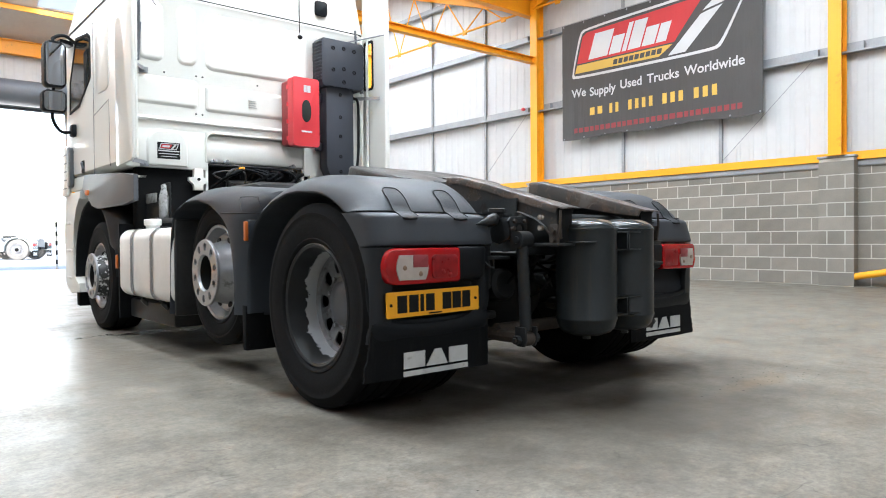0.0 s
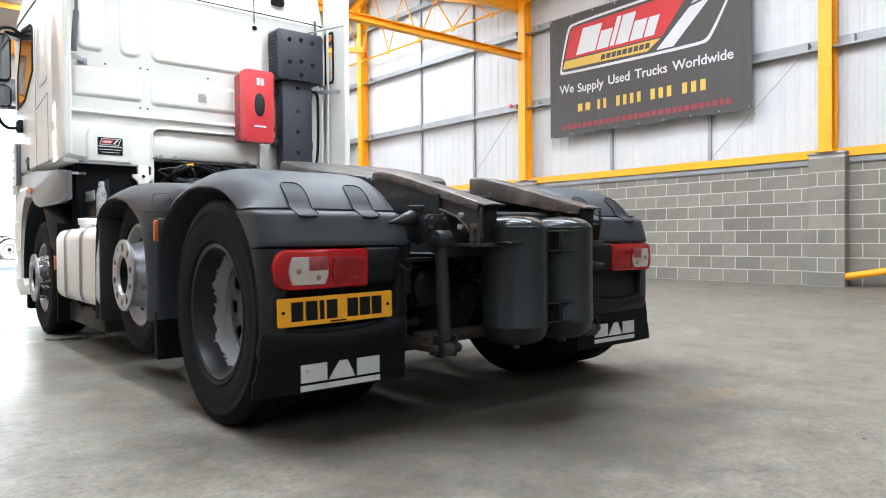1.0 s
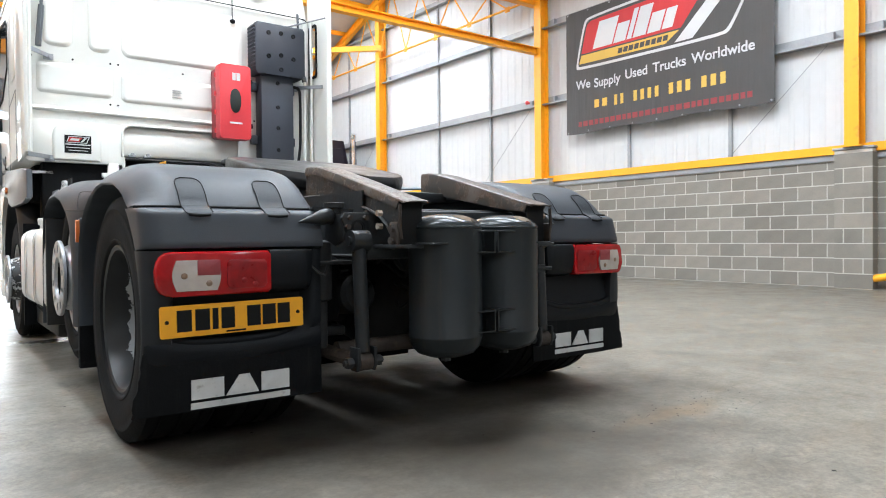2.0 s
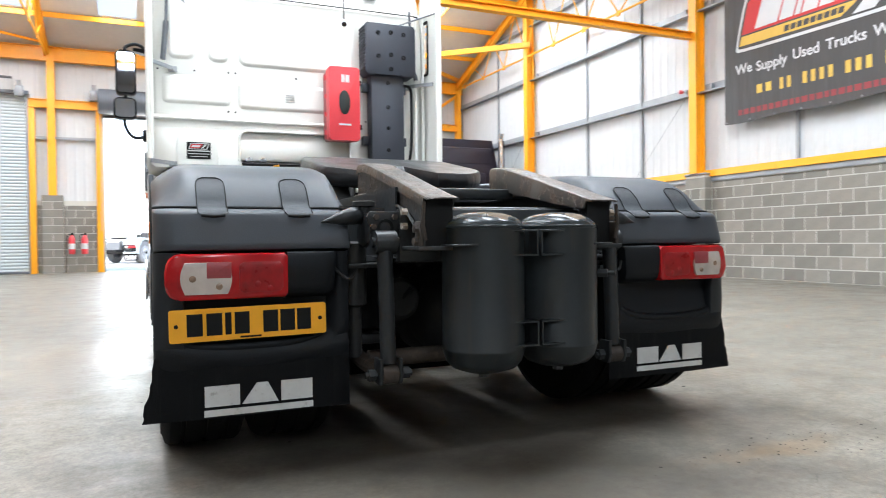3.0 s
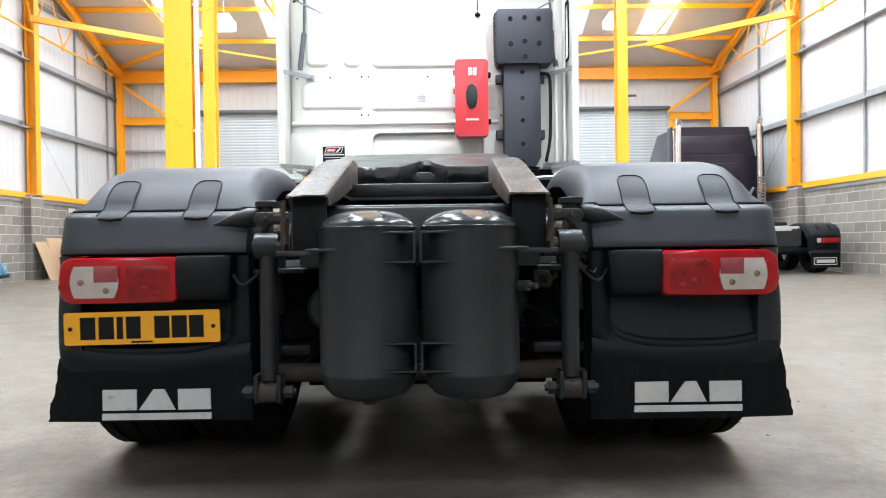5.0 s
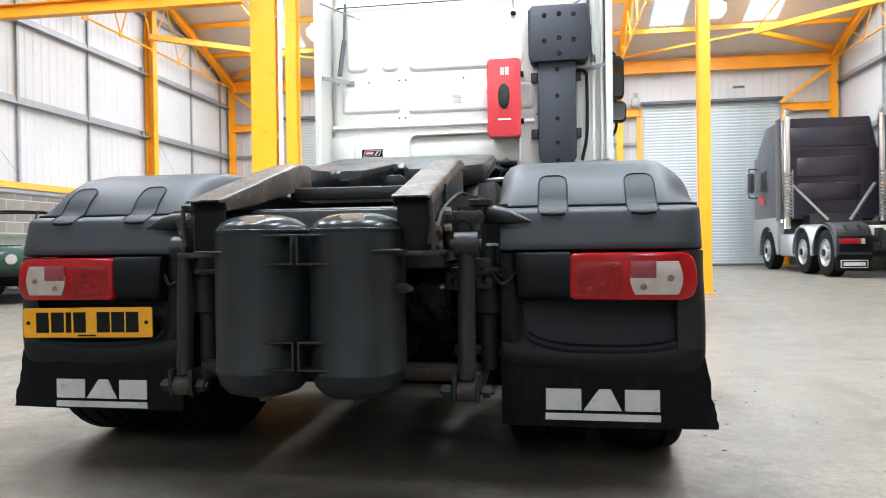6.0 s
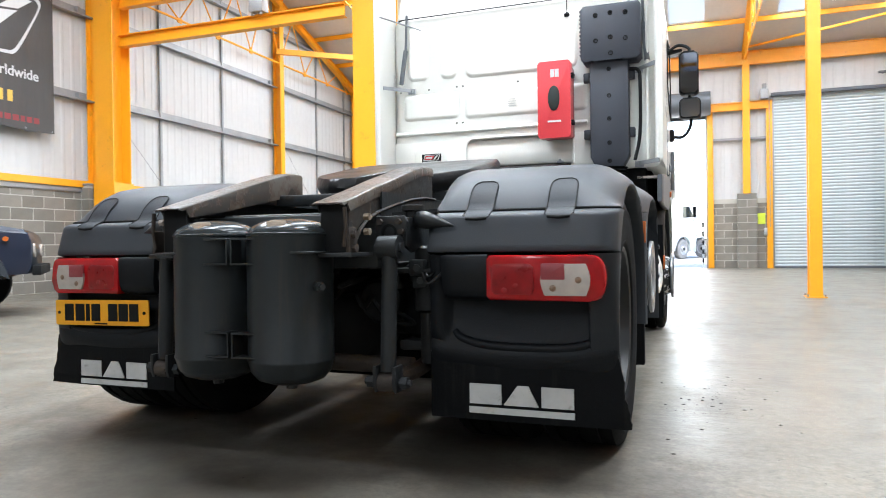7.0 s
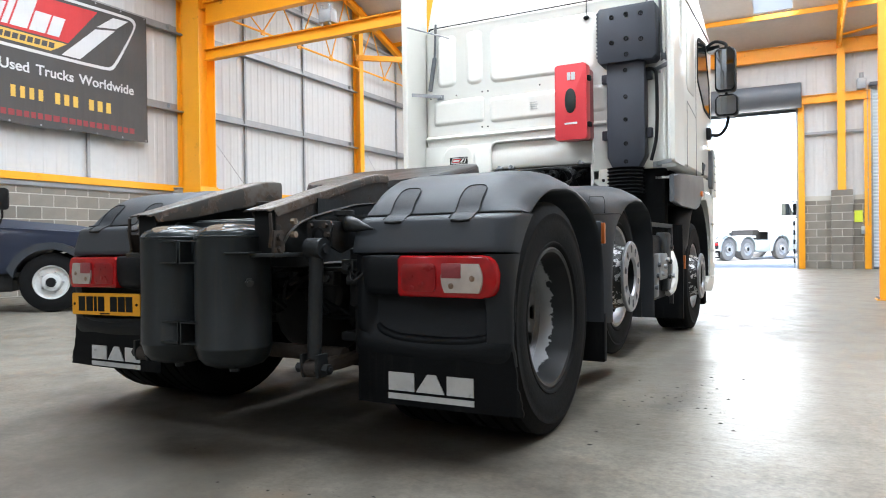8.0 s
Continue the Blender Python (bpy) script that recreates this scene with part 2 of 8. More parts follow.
def flaking_steel(name, bare, paint, rust, keep, rough=0.42):
    """Worn plate: paint in torn islands over bare steel, with rust at the edges of the islands and in pits."""
    m = bpy.data.materials.new(name)
    m.use_nodes = True
    nt = m.node_tree
    b = nt.nodes["Principled BSDF"]
    n = noise_node(nt, 6.0, 10, 0.66)
    fine = noise_node(nt, 55, 5, 0.7)
    mask = ramp(nt, n, ((keep, (0, 0, 0)), (keep + 0.02, (1, 1, 1))))
    fringe = ramp(nt, n, ((keep - 0.09, (0, 0, 0)), (keep - 0.01, (0.85, 0.85, 0.85)), (keep + 0.05, (0, 0, 0))))
    col = mixc(nt, mask, mixc(nt, fine, [c * 0.6 for c in bare], bare), mixc(nt, fine, [c * 0.7 for c in paint], paint))
    col = mixc(nt, fringe, col, mixc(nt, fine, [c * 0.5 for c in rust], rust))
    blotch = ramp(nt, noise_node(nt, 2.6, 7, 0.7), ((0.54, (0, 0, 0)), (0.66, (0.6, 0.6, 0.6))))
    col = mixc(nt, blotch, col, [c * 0.8 for c in rust])
    pits = ramp(nt, noise_node(nt, 30, 4, 0.6), ((0.62, (0, 0, 0)), (0.68, (0.8, 0.8, 0.8))))
    col = mixc(nt, pits, col, [c * 0.5 for c in rust])
    nt.links.new(col, b.inputs["Base Color"])
    nt.links.new(ramp(nt, fine, ((0.3, (rough - 0.1,) * 3), (0.7, (rough + 0.15,) * 3))), b.inputs["Roughness"])
    b.inputs["Specular IOR Level"].default_value = 0.45
    bp = nt.nodes.new("ShaderNodeBump")
    bp.inputs["Strength"].default_value, bp.inputs["Distance"].default_value = 0.6, 0.002
    nt.links.new(mask, bp.inputs["Height"])
    bq = nt.nodes.new("ShaderNodeBump")
    bq.inputs["Strength"].default_value, bq.inputs["Distance"].default_value = 0.3, 0.002
    nt.links.new(fine, bq.inputs["Height"])
    nt.links.new(bp.outputs[0], bq.inputs["Normal"])
    nt.links.new(bq.outputs[0], b.inputs["Normal"])
    return m


def chipped_material(name, under, over, amount, rough=0.45, edge=None, grain=17.0):
    """Silver wheel paint flaking off in large islands."""
    m = bpy.data.materials.new(name)
    m.use_nodes = True
    nt = m.node_tree
    b = nt.nodes["Principled BSDF"]
    n = noise_node(nt, grain, 9, 0.66)
    if edge:
        # the paint is gone towards the outer lip
        tc = nt.nodes.new("ShaderNodeTexCoord")
        sp_ = nt.nodes.new("ShaderNodeSeparateXYZ")
        nt.links.new(tc.outputs["Object"], sp_.inputs[0])
        ab = nt.nodes.new("ShaderNodeMath")
        ab.operation = "ABSOLUTE"
        nt.links.new(sp_.outputs[0], ab.inputs[0])
        mr = nt.nodes.new("ShaderNodeMapRange")
        mr.inputs["From Min"].default_value, mr.inputs["From Max"].default_value = edge
        mr.inputs["To Min"].default_value, mr.inputs["To Max"].default_value = 0.75, -0.75
        nt.links.new(ab.outputs[0], mr.inputs["Value"])
        ad = nt.nodes.new("ShaderNodeMath")
        nt.links.new(n, ad.inputs[0])
        nt.links.new(mr.outputs[0], ad.inputs[1])
        n = ad.outputs[0]
    mask = ramp(nt, n, ((amount, (0, 0, 0)), (amount + 0.015, (1, 1, 1))))
    fine = noise_node(nt, 40, 4)
    col = mixc(nt, mask, mixc(nt, fine, [c * 0.7 for c in under], under), mixc(nt, fine, [c * 0.85 for c in over], over))
    nt.links.new(col, b.inputs["Base Color"])
    b.inputs["Roughness"].default_value = rough
    b.inputs["Metallic"].default_value = 0.25
    bp = nt.nodes.new("ShaderNodeBump")
    bp.inputs["Strength"].default_value, bp.inputs["Distance"].default_value = 0.5, 0.002
    nt.links.new(mask, bp.inputs["Height"])
    nt.links.new(bp.outputs[0], b.inputs["Normal"])
    return m


M = {
    "floor": floor_material(),
    "yard": material("sunlit_yard_concrete", (0.30, 0.295, 0.28), 0.8, broad=0.3, fine=20, vary=0.18, bump=0.3),
    "block": material("grey_concrete_block", (0.200, 0.182, 0.155), 0.9, vary=0.20, fine=70, broad=3.0, bump=0.5, random_tint=0.20),
    "mortar": material("pale_mortar", (0.46, 0.435, 0.385), 0.95, fine=90, bump=0.4),
    "cladding": material("white_liner_sheet", (0.52, 0.525, 0.525), 0.45, vary=0.07, fine=8, broad=0.6, bump=0.03),
    "roof_sheet": material("off_white_roof_sheet", (0.62, 0.60, 0.57), 0.55, vary=0.08, fine=10, broad=0.8, bump=0.05),
    "steel": material("galvanised_steel", (0.30, 0.31, 0.32), 0.5, 0.4, vary=0.18, fine=30, broad=3),
    "yellow": material("yellow_steel_paint", (0.88, 0.37, 0.012), 0.42, vary=0.06, fine=25, broad=1.2, bump=0.06, dirt=(0.55, 0.24, 0.02), dirt_amount=0.02),
    "shutter": material("grey_shutter_steel", (0.42, 0.47, 0.48), 0.42, 0.2, vary=0.10, fine=12, broad=1.5, bump=0.04),
    "dark_box": material("dark_shutter_housing", (0.09, 0.10, 0.115), 0.5, vary=0.15),
    "banner": material("black_mesh_vinyl", (0.050, 0.047, 0.045), 0.6, vary=0.22, fine=120, broad=1.0, bump=0.25, ripple=0.9),
    "b_white": material("printed_white", (0.52, 0.52, 0.52), 0.7, vary=0.10, fine=100, broad=1.2, ripple=0.7),
    "b_dimred": material("faded_printed_red", (0.24, 0.035, 0.04), 0.7, vary=0.14, fine=100, broad=1.2, ripple=0.7),
    "b_red": material("printed_red", (0.46, 0.030, 0.032), 0.7, vary=0.14, fine=100, broad=1.2, ripple=0.7),
    "b_yellow": material("printed_yellow", (0.58, 0.37, 0.07), 0.7, vary=0.10, fine=100, broad=1.2, ripple=0.7),
    "cab": material("ivory_white_cab_paint", (0.665, 0.656, 0.607), 0.34, vary=0.03, fine=30, broad=1.1, bump=0.012, coat=0.25, dirt=(0.70, 0.68, 0.61), dirt_amount=0.06),
    "cab_in": material("matt_white_panel", (0.78, 0.77, 0.72), 0.5, vary=0.05),
    # cover lifted and housing lowered in tone, painting overhead light into the plastics
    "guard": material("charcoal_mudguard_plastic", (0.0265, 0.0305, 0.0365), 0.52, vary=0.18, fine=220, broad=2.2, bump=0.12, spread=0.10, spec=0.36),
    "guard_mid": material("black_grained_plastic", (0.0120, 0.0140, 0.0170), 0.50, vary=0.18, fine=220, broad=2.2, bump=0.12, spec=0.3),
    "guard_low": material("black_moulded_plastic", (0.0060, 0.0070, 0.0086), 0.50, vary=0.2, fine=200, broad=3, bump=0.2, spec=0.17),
    "rubber": streaked(material("black_rubber_flap", (0.0050, 0.0053, 0.0060), 0.66, vary=0.25, fine=80, broad=4, bump=0.2, spec=0.09, dirt=(0.014, 0.0135, 0.013), dirt_amount=0.04), (0.020, 0.019, 0.017), 0.55, 0.45),
    "tyre": material("worn_tyre_rubber", (0.0078, 0.0078, 0.0082), 0.80, vary=0.3, fine=60, broad=5, bump=0.35, spec=0.10, dirt=(0.015, 0.0145, 0.014), dirt_amount=0.1),
    # pale rubber, with the yard's glare put into the colour
    "tyre_in_glare": material("tyre_paled_by_glare", (0.17, 0.168, 0.162), 0.9, vary=0.2),
    "chassis": material("dark_grey_chassis_paint", (0.0235, 0.0260, 0.0275), 0.42, 0.0, vary=0.3, fine=50, broad=5, bump=0.3, spec=0.32, dirt=(0.022, 0.016, 0.012), dirt_amount=0.25),
    "strut_black": material("worn_black_steel_paint", (0.0155, 0.0168, 0.0180), 0.42, 0.0, vary=0.3, fine=50, broad=7, bump=0.3, spec=0.30, dirt=(0.026, 0.017, 0.012), dirt_amount=0.2),
    "tank_grey": streaked(material("satin_grey_air_tank", (0.0175, 0.0208, 0.0225), 0.38, 0.0, vary=0.18, fine=60, broad=5, bump=0.10, coat=0.08, spec=0.24, dirt=(0.024, 0.025, 0.023), dirt_amount=0.06), (0.040, 0.034, 0.026), 0.54, 0.55),
    "tank_head": streaked(material("glossy_grey_tank_head", (0.0240, 0.0280, 0.0300), 0.19, 0.0, vary=0.2, fine=60, broad=6, bump=0.05, spread=0.05, spec=0.19), (0.050, 0.042, 0.032), 0.58, 0.5),
    "black_oil": material("oily_black_metal", (0.0195, 0.0192, 0.0192), 0.48, 0.0, vary=0.35, fine=40, broad=6, bump=0.4, spec=0.25),
    "rust": material("rusty_worn_plate", (0.145, 0.105, 0.070), 0.75, vary=0.35, fine=60, broad=9, bump=0.6, dirt=(0.30, 0.27, 0.24), dirt_amount=0.35),
    "bare_rust": material("orange_brown_bare_rust", (0.135, 0.102, 0.072), 0.85, vary=0.25, fine=140, broad=22, bump=0.5, spec=0.15, dirt=(0.085, 0.050, 0.028), dirt_amount=0.25),
    "ramp_top": flaking_steel("worn_ramp_face", (0.100, 0.089, 0.077), (0.036, 0.033, 0.029), (0.062, 0.033, 0.016), 0.50, 0.38),
    "ramp_side": flaking_steel("dark_ramp_side_steel", (0.040, 0.038, 0.034), (0.024, 0.0245, 0.0245), (0.042, 0.024, 0.013), 0.47, 0.48),
    "brown_rust": material("dark_brown_rust", (0.034, 0.024, 0.018), 0.8, vary=0.35, fine=60, broad=9, bump=0.6, dirt=(0.06, 0.042, 0.03), dirt_amount=0.2),
    "bulb": material("dim_bulb_behind_lens", (0.20, 0.12, 0.075), 0.3, vary=0.3, fine=200, broad=60, bump=0.0, coat=0.6),
    "bottle": material("grimy_white_plastic", (0.30, 0.298, 0.29), 0.5, vary=0.3, broad=12, dirt=(0.06, 0.055, 0.05), dirt_amount=0.35),
    "grit": material("dark_floor_grit", (0.035, 0.032, 0.028), 0.9, vary=0.4),
    "guard_strap": material("charcoal_strap_plastic", (0.0120, 0.0150, 0.0190), 0.55, vary=0.16, fine=300, broad=6, bump=0.3, spread=0.05, spec=0.3),
    # near-black that stands for deep shade below the cab
    "void": material("near_black_under_cab_shade", (0.0066, 0.0067, 0.0070), 0.85, vary=0.3, fine=60, broad=5, bump=0.3, spec=0.08),
    "grease": material("grease_black_steel", (0.0125, 0.0125, 0.0132), 0.36, 0.0, vary=0.4, fine=30, broad=7, bump=0.6, spread=0.15, spec=0.30),
    "silver": material("silver_wheel_paint", (0.33, 0.335, 0.345), 0.36, 0.65, vary=0.14, fine=40, broad=6, dirt=(0.12, 0.115, 0.11), dirt_amount=0.15),
    "disc_grey": material("dull_grey_wheel_disc", (0.185, 0.188, 0.194), 0.42, 0.5, vary=0.25, fine=40, broad=9, spread=0.12, dirt=(0.07, 0.066, 0.06), dirt_amount=0.3),
    "chipped": chipped_material("flaking_wheel_paint", (0.014, 0.015, 0.016), (0.40, 0.41, 0.42), 0.54, edge=(1.03, 1.19)),
    "chipped_white": chipped_material("flaking_white_hub_paint", (0.03, 0.03, 0.03), (0.68, 0.68, 0.68), 0.535, grain=22.0),
    "chrome": material("bright_metal", (0.75, 0.75, 0.75), 0.18, 1.0, vary=0.05, bump=0.0),
    "faint_print": material("faint_grey_print", (0.44, 0.44, 0.43), 0.5),
    "red_lens": material("red_lamp_lens", (0.32, 0.006, 0.008), 0.13, vary=0.3, fine=20, broad=14, bump=0.0, coat=0.0, spread=0.05, spec=0.35),
    "reflector": material("dull_red_reflector", (0.26, 0.035, 0.042), 0.35, vary=0.12, fine=300, broad=40, bump=0.2, coat=0.2),
    "dark_red": material("deep_red_lamp_lens", (0.25, 0.007, 0.009), 0.3, vary=0.35, fine=20, broad=26, bump=0.0, coat=0.0, spec=0.3),
    "clear_lens": material("clear_white_lamp_lens", (0.44, 0.38, 0.34), 0.15, vary=0.14, fine=20, broad=16, bump=0.0, coat=0.6),
    "plate": material("yellow_number_plate", (0.80, 0.36, 0.01), 0.35, vary=0.06, fine=30, broad=6, bump=0.02),
    "ink": material("black_print_and_hollows", (0.0085, 0.0085, 0.0085), 0.7, spec=0.15),
    "white_print": material("white_print", (0.50, 0.50, 0.49), 0.5, vary=0.12, fine=40, broad=8, dirt=(0.30, 0.29, 0.27), dirt_amount=0.12),
    "red_box": material("red_extinguisher_box_plastic", (0.62, 0.045, 0.055), 0.35, vary=0.06, fine=50, broad=4),
    "red_dark": material("dark_red_plastic", (0.26, 0.02, 0.025), 0.4),
    "intake": material("blue_black_intake_plastic", (0.024, 0.028, 0.038), 0.48, vary=0.12, fine=150, broad=3, bump=0.12),
    "amber": material("amber_marker_lens", (0.48, 0.105, 0.006), 0.45, coat=0.1),
    "fuel": material("brushed_aluminium_tank", (0.66, 0.65, 0.62), 0.42, 0.35, vary=0.08, fine=35, broad=5, bump=0.05),
    "skirt": material("grey_step_plastic", (0.078, 0.083, 0.091), 0.34, vary=0.12, fine=120, broad=3),
    "mirror": material("mirror_glass", (0.22, 0.23, 0.25), 0.03, 1.0, vary=0.0, bump=0.0, spread=0.0),
    "window": material("dark_tinted_glass", (0.02, 0.025, 0.025), 0.04, vary=0.1, bump=0.0, spread=0.0, spec=0.8),
    "dull_window": material("smoky_inspection_window", (0.02, 0.024, 0.022), 0.4, vary=0.2, spec=0.3),
    "navy": material("dark_blue_car_paint", (0.0088, 0.0132, 0.029), 0.34, vary=0.1, fine=60, broad=2, bump=0.02, coat=0.1),
    "green": material("dark_green_car_paint", (0.012, 0.045, 0.028), 0.35, vary=0.12, fine=60, broad=2, bump=0.02, coat=0.4),
    "teal": material("teal_blue_car_paint", (0.03, 0.24, 0.36), 0.3, vary=0.08, bump=0.02, coat=0.4),
    "purple": material("black_purple_cab_paint", (0.016, 0.012, 0.022), 0.35, vary=0.2, bump=0.02, coat=0.2),
    "orange": material("orange_spreader_paint", (0.78, 0.17, 0.018), 0.45, vary=0.08, fine=40, broad=3, dirt=(0.45, 0.12, 0.03), dirt_amount=0.06),
    "cloth": material("grey_dust_sheet", (0.26, 0.255, 0.25), 0.9, vary=0.15, fine=60, broad=4, bump=0.4),
    "wood": material("plywood_sheet", (0.42, 0.29, 0.17), 0.7, vary=0.15, fine=30, broad=2),
    "blue_bin": material("blue_plastic", (0.05, 0.16, 0.33), 0.5),
    "sign_green": material("yellow_green_sign", (0.62, 0.74, 0.05), 0.5),
    "pvc": material("white_pvc", (0.72, 0.73, 0.72), 0.4, vary=0.05, fine=30, broad=2, bump=0.02),
    "lamp_glow": glowing("lit_lamp_diffuser", 1.6),
    "skylight": frosted("frosted_skylight_sheet"),
    "end_wall": material("white_end_wall_sheet", (0.62, 0.62, 0.61), 0.6, vary=0.06, fine=8, broad=0.6),
}

# ---- mesh tools ----


def V3(axis, a, u, v):
    return {"x": (a, u, v), "y": (u, a, v), "z": (u, v, a)}[axis]


def box(bm, x0, x1, y0, y1, z0, z1, bev=0.0, seg=2):
    vs = [bm.verts.new(p) for p in ((x0, y0, z0), (x1, y0, z0), (x1, y1, z0), (x0, y1, z0), (x0, y0, z1), (x1, y0, z1), (x1, y1, z1), (x0, y1, z1))]
    fs = [bm.faces.new([vs[i] for i in q]) for q in ((3, 2, 1, 0), (4, 5, 6, 7), (0, 1, 5, 4), (1, 2, 6, 5), (2, 3, 7, 6), (3, 0, 4, 7))]
    if bev:
        es = {e for f in fs for e in f.edges}
        bmesh.ops.bevel(bm, geom=list(es), offset=bev, segments=seg, affect="EDGES", profile=0.5)
    return bm


def prism(bm, pts, axis, a, b, bev=0.0):
    """A polygon in the plane across the axis, drawn out from a to b."""
    lo = [bm.verts.new(V3(axis, a, u, v)) for u, v in pts]
    hi = [bm.verts.new(V3(axis, b, u, v)) for u, v in pts]
    n = len(pts)
    fs = [bm.faces.new(lo[::-1]), bm.faces.new(hi)]
    for i in range(n):
        fs.append(bm.faces.new((lo[i], lo[(i + 1) % n], hi[(i + 1) % n], hi[i])))
    if bev:
        es = set(fs[0].edges) | set(fs[1].edges)
        bmesh.ops.bevel(bm, geom=list(es), offset=bev, segments=2, affect="EDGES", profile=0.5)
    return bm


def rrect(u0, u1, v0, v1, r, n=5):
    out = []
    for cu, cv, a0 in ((u1 - r, v0 + r, -90), (u1 - r, v1 - r, 0), (u0 + r, v1 - r, 90), (u0 + r, v0 + r, 180)):
        for k in range(n + 1):
            a = radians(a0 + 90 * k / n)
            out.append((cu + r * math.cos(a), cv + r * math.sin(a)))
    return out


def ring(bm, c, ax, r, seg):
    ax = Vector(ax).normalized()
    up = Vector((0, 0, 1)) if abs(ax.z) < 0.9 else Vector((1, 0, 0))
    e1 = ax.cross(up).normalized()
    e2 = ax.cross(e1)
    c = Vector(c)
    return [bm.verts.new(c + r * (math.cos(2 * math.pi * i / seg) * e1 + math.sin(2 * math.pi * i / seg) * e2)) for i in range(seg)]


def bridge(bm, a, b):
    n = len(a)
    for i in range(n):
        bm.faces.new((a[i], a[(i + 1) % n], b[(i + 1) % n], b[i]))


def lathe(bm, prof, origin, axis, seg=24, cap=True):
    """Rings of (distance along the axis, radius), joined into a turned body."""
    o, ax = Vector(origin), Vector(axis).normalized()
    rings = [ring(bm, o + ax * a, ax, max(r, 0.0005), seg) for a, r in prof]
    for a, b in zip(rings, rings[1:]):
        bridge(bm, a, b)
    if cap:
        bm.faces.new(rings[0][::-1])
        bm.faces.new(rings[-1])
    return bm


def cyl(bm, p0, p1, r0, r1=None, seg=14):
    p0, p1 = Vector(p0), Vector(p1)
    return lathe(bm, ((0, r0), ((p1 - p0).length, r0 if r1 is None else r1)), p0, p1 - p0, seg)


def tube(bm, pts, r, seg=8):
    pts = [Vector(p) for p in pts]
    rings = []
    for i, p in enumerate(pts):
        d = pts[min(i + 1, len(pts) - 1)] - pts[max(i - 1, 0)]
        rings.append(ring(bm, p, d, r, seg))
    for a, b in zip(rings, rings[1:]):
        best = min(range(seg), key=lambda k: sum((a[i].co - b[(i + k) % seg].co).length for i in range(seg)))
        bridge(bm, a, [b[(i + best) % seg] for i in range(seg)])
    bm.faces.new(rings[0][::-1])
    bm.faces.new(rings[-1])
    return bm


def curve_pts(pts, n=6):
    """Points of a smooth line through pts."""
    p = [Vector(q) for q in pts]
    p = [2 * p[0] - p[1]] + p + [2 * p[-1] - p[-2]]
    out = []
    for i in range(1, len(p) - 2):
        for k in range(n):
            t = k / n
            out.append(0.5 * (2 * p[i] + (p[i + 1] - p[i - 1]) * t + (2 * p[i - 1] - 5 * p[i] + 4 * p[i + 1] - p[i + 2]) * t * t + (3 * p[i] - p[i - 1] - 3 * p[i + 1] + p[i + 2]) * t ** 3))
    return out + [p[-2]]


def loft(bm, sections, close=True, caps=True):
    rows = [[bm.verts.new(p) for p in s] for s in sections]
    n = len(rows[0])
    for a, b in zip(rows, rows[1:]):
        for i in range(n if close else n - 1):
            bm.faces.new((a[i], a[(i + 1) % n], b[(i + 1) % n], b[i]))
    if caps and close:
        bm.faces.new(rows[0][::-1])
        bm.faces.new(rows[-1])
    return bm


def sheet_mesh(name, mat, verts, faces):
    me = bpy.data.meshes.new(name)
    me.from_pydata(verts, [], faces)
    me.materials.append(mat)
    me.update()
    return me


def finish(name, bm, mat, angle=38):
    bmesh.ops.recalc_face_normals(bm, faces=bm.faces)
    lim = radians(angle)
    for f in bm.faces:
        f.smooth = True
    for e in bm.edges:
        e.smooth = len(e.link_faces) == 2 and e.calc_face_angle(0) < lim
    me = bpy.data.meshes.new(name)
    bm.to_mesh(me)
    bm.free()
    me.materials.append(mat)
    return me


def part(name, bm, mat, parent, label=""):
    """One mesh object under a thing or a part."""
    ob = new(name, finish(name, bm, mat))
    ob.parent = parent
    return tagged(ob, label)


def solo(name, bm, mat, label, category, group="", kind="", at=None):
    ob = new(name, finish(name, bm, mat))
    if at is not None:
        ob.matrix_world = at
    return tagged(ob, label, category, group, kind)


def thing(name, label, category, at=None, group="", kind=""):
    ob = new(name)
    ob.empty_display_size = 0.2
    if at is not None:
        ob.matrix_world = at
    return tagged(ob, label, category, group, kind)


def again(ob, parent, m):
    """Another part on the same mesh."""
    o = new(ob.name, ob.data)
    o.parent = parent
    o.matrix_local = m
    if "label" in ob:
        o["label"] = ob["label"]
    return o


def N():
    return bmesh.new()


def text_part(name, body, size, mat, parent, m, label=""):
    c = bpy.data.curves.new(name, "FONT")
    c.body, c.size, c.extrude, c.offset = body, size, 0.001, size * 0.016
    c.align_x, c.align_y = "CENTER", "CENTER"
    tmp = bpy.data.objects.new(name, c)
    scene.collection.objects.link(tmp)
    me = bpy.data.meshes.new_from_object(tmp.evaluated_get(bpy.context.evaluated_depsgraph_get()))
    bpy.data.objects.remove(tmp)
    me.materials.clear()
    me.materials.append(mat)
    ob = new(name, me)
    ob.parent = parent
    ob.matrix_local = m
    return tagged(ob, label)

# ---- structure: ground, floor, walls ----
bm = N()
box(bm, -300, 300, -300, 400, -0.60, -0.05)
solo("ground", bm, M["yard"], "pale concrete yard outside the warehouse doors", "yard", kind="structure")
bm = N()
box(bm, WEST - 0.25, EAST + 0.25, SOUTH - 0.25, NORTH + 0.45, -0.30, 0.0)
solo("floor", bm, M["floor"], "smooth grey concrete warehouse floor with oil stains and painted shade", "floor", kind="structure")

COURSE, UNIT = 0.225, 0.45
BLOCK_TOP = 1.935
FRAMES = (17.35, 10.75, 4.32, -2.15, -8.65)
PIER_HALF, PIER_OUT = 0.265, 0.20


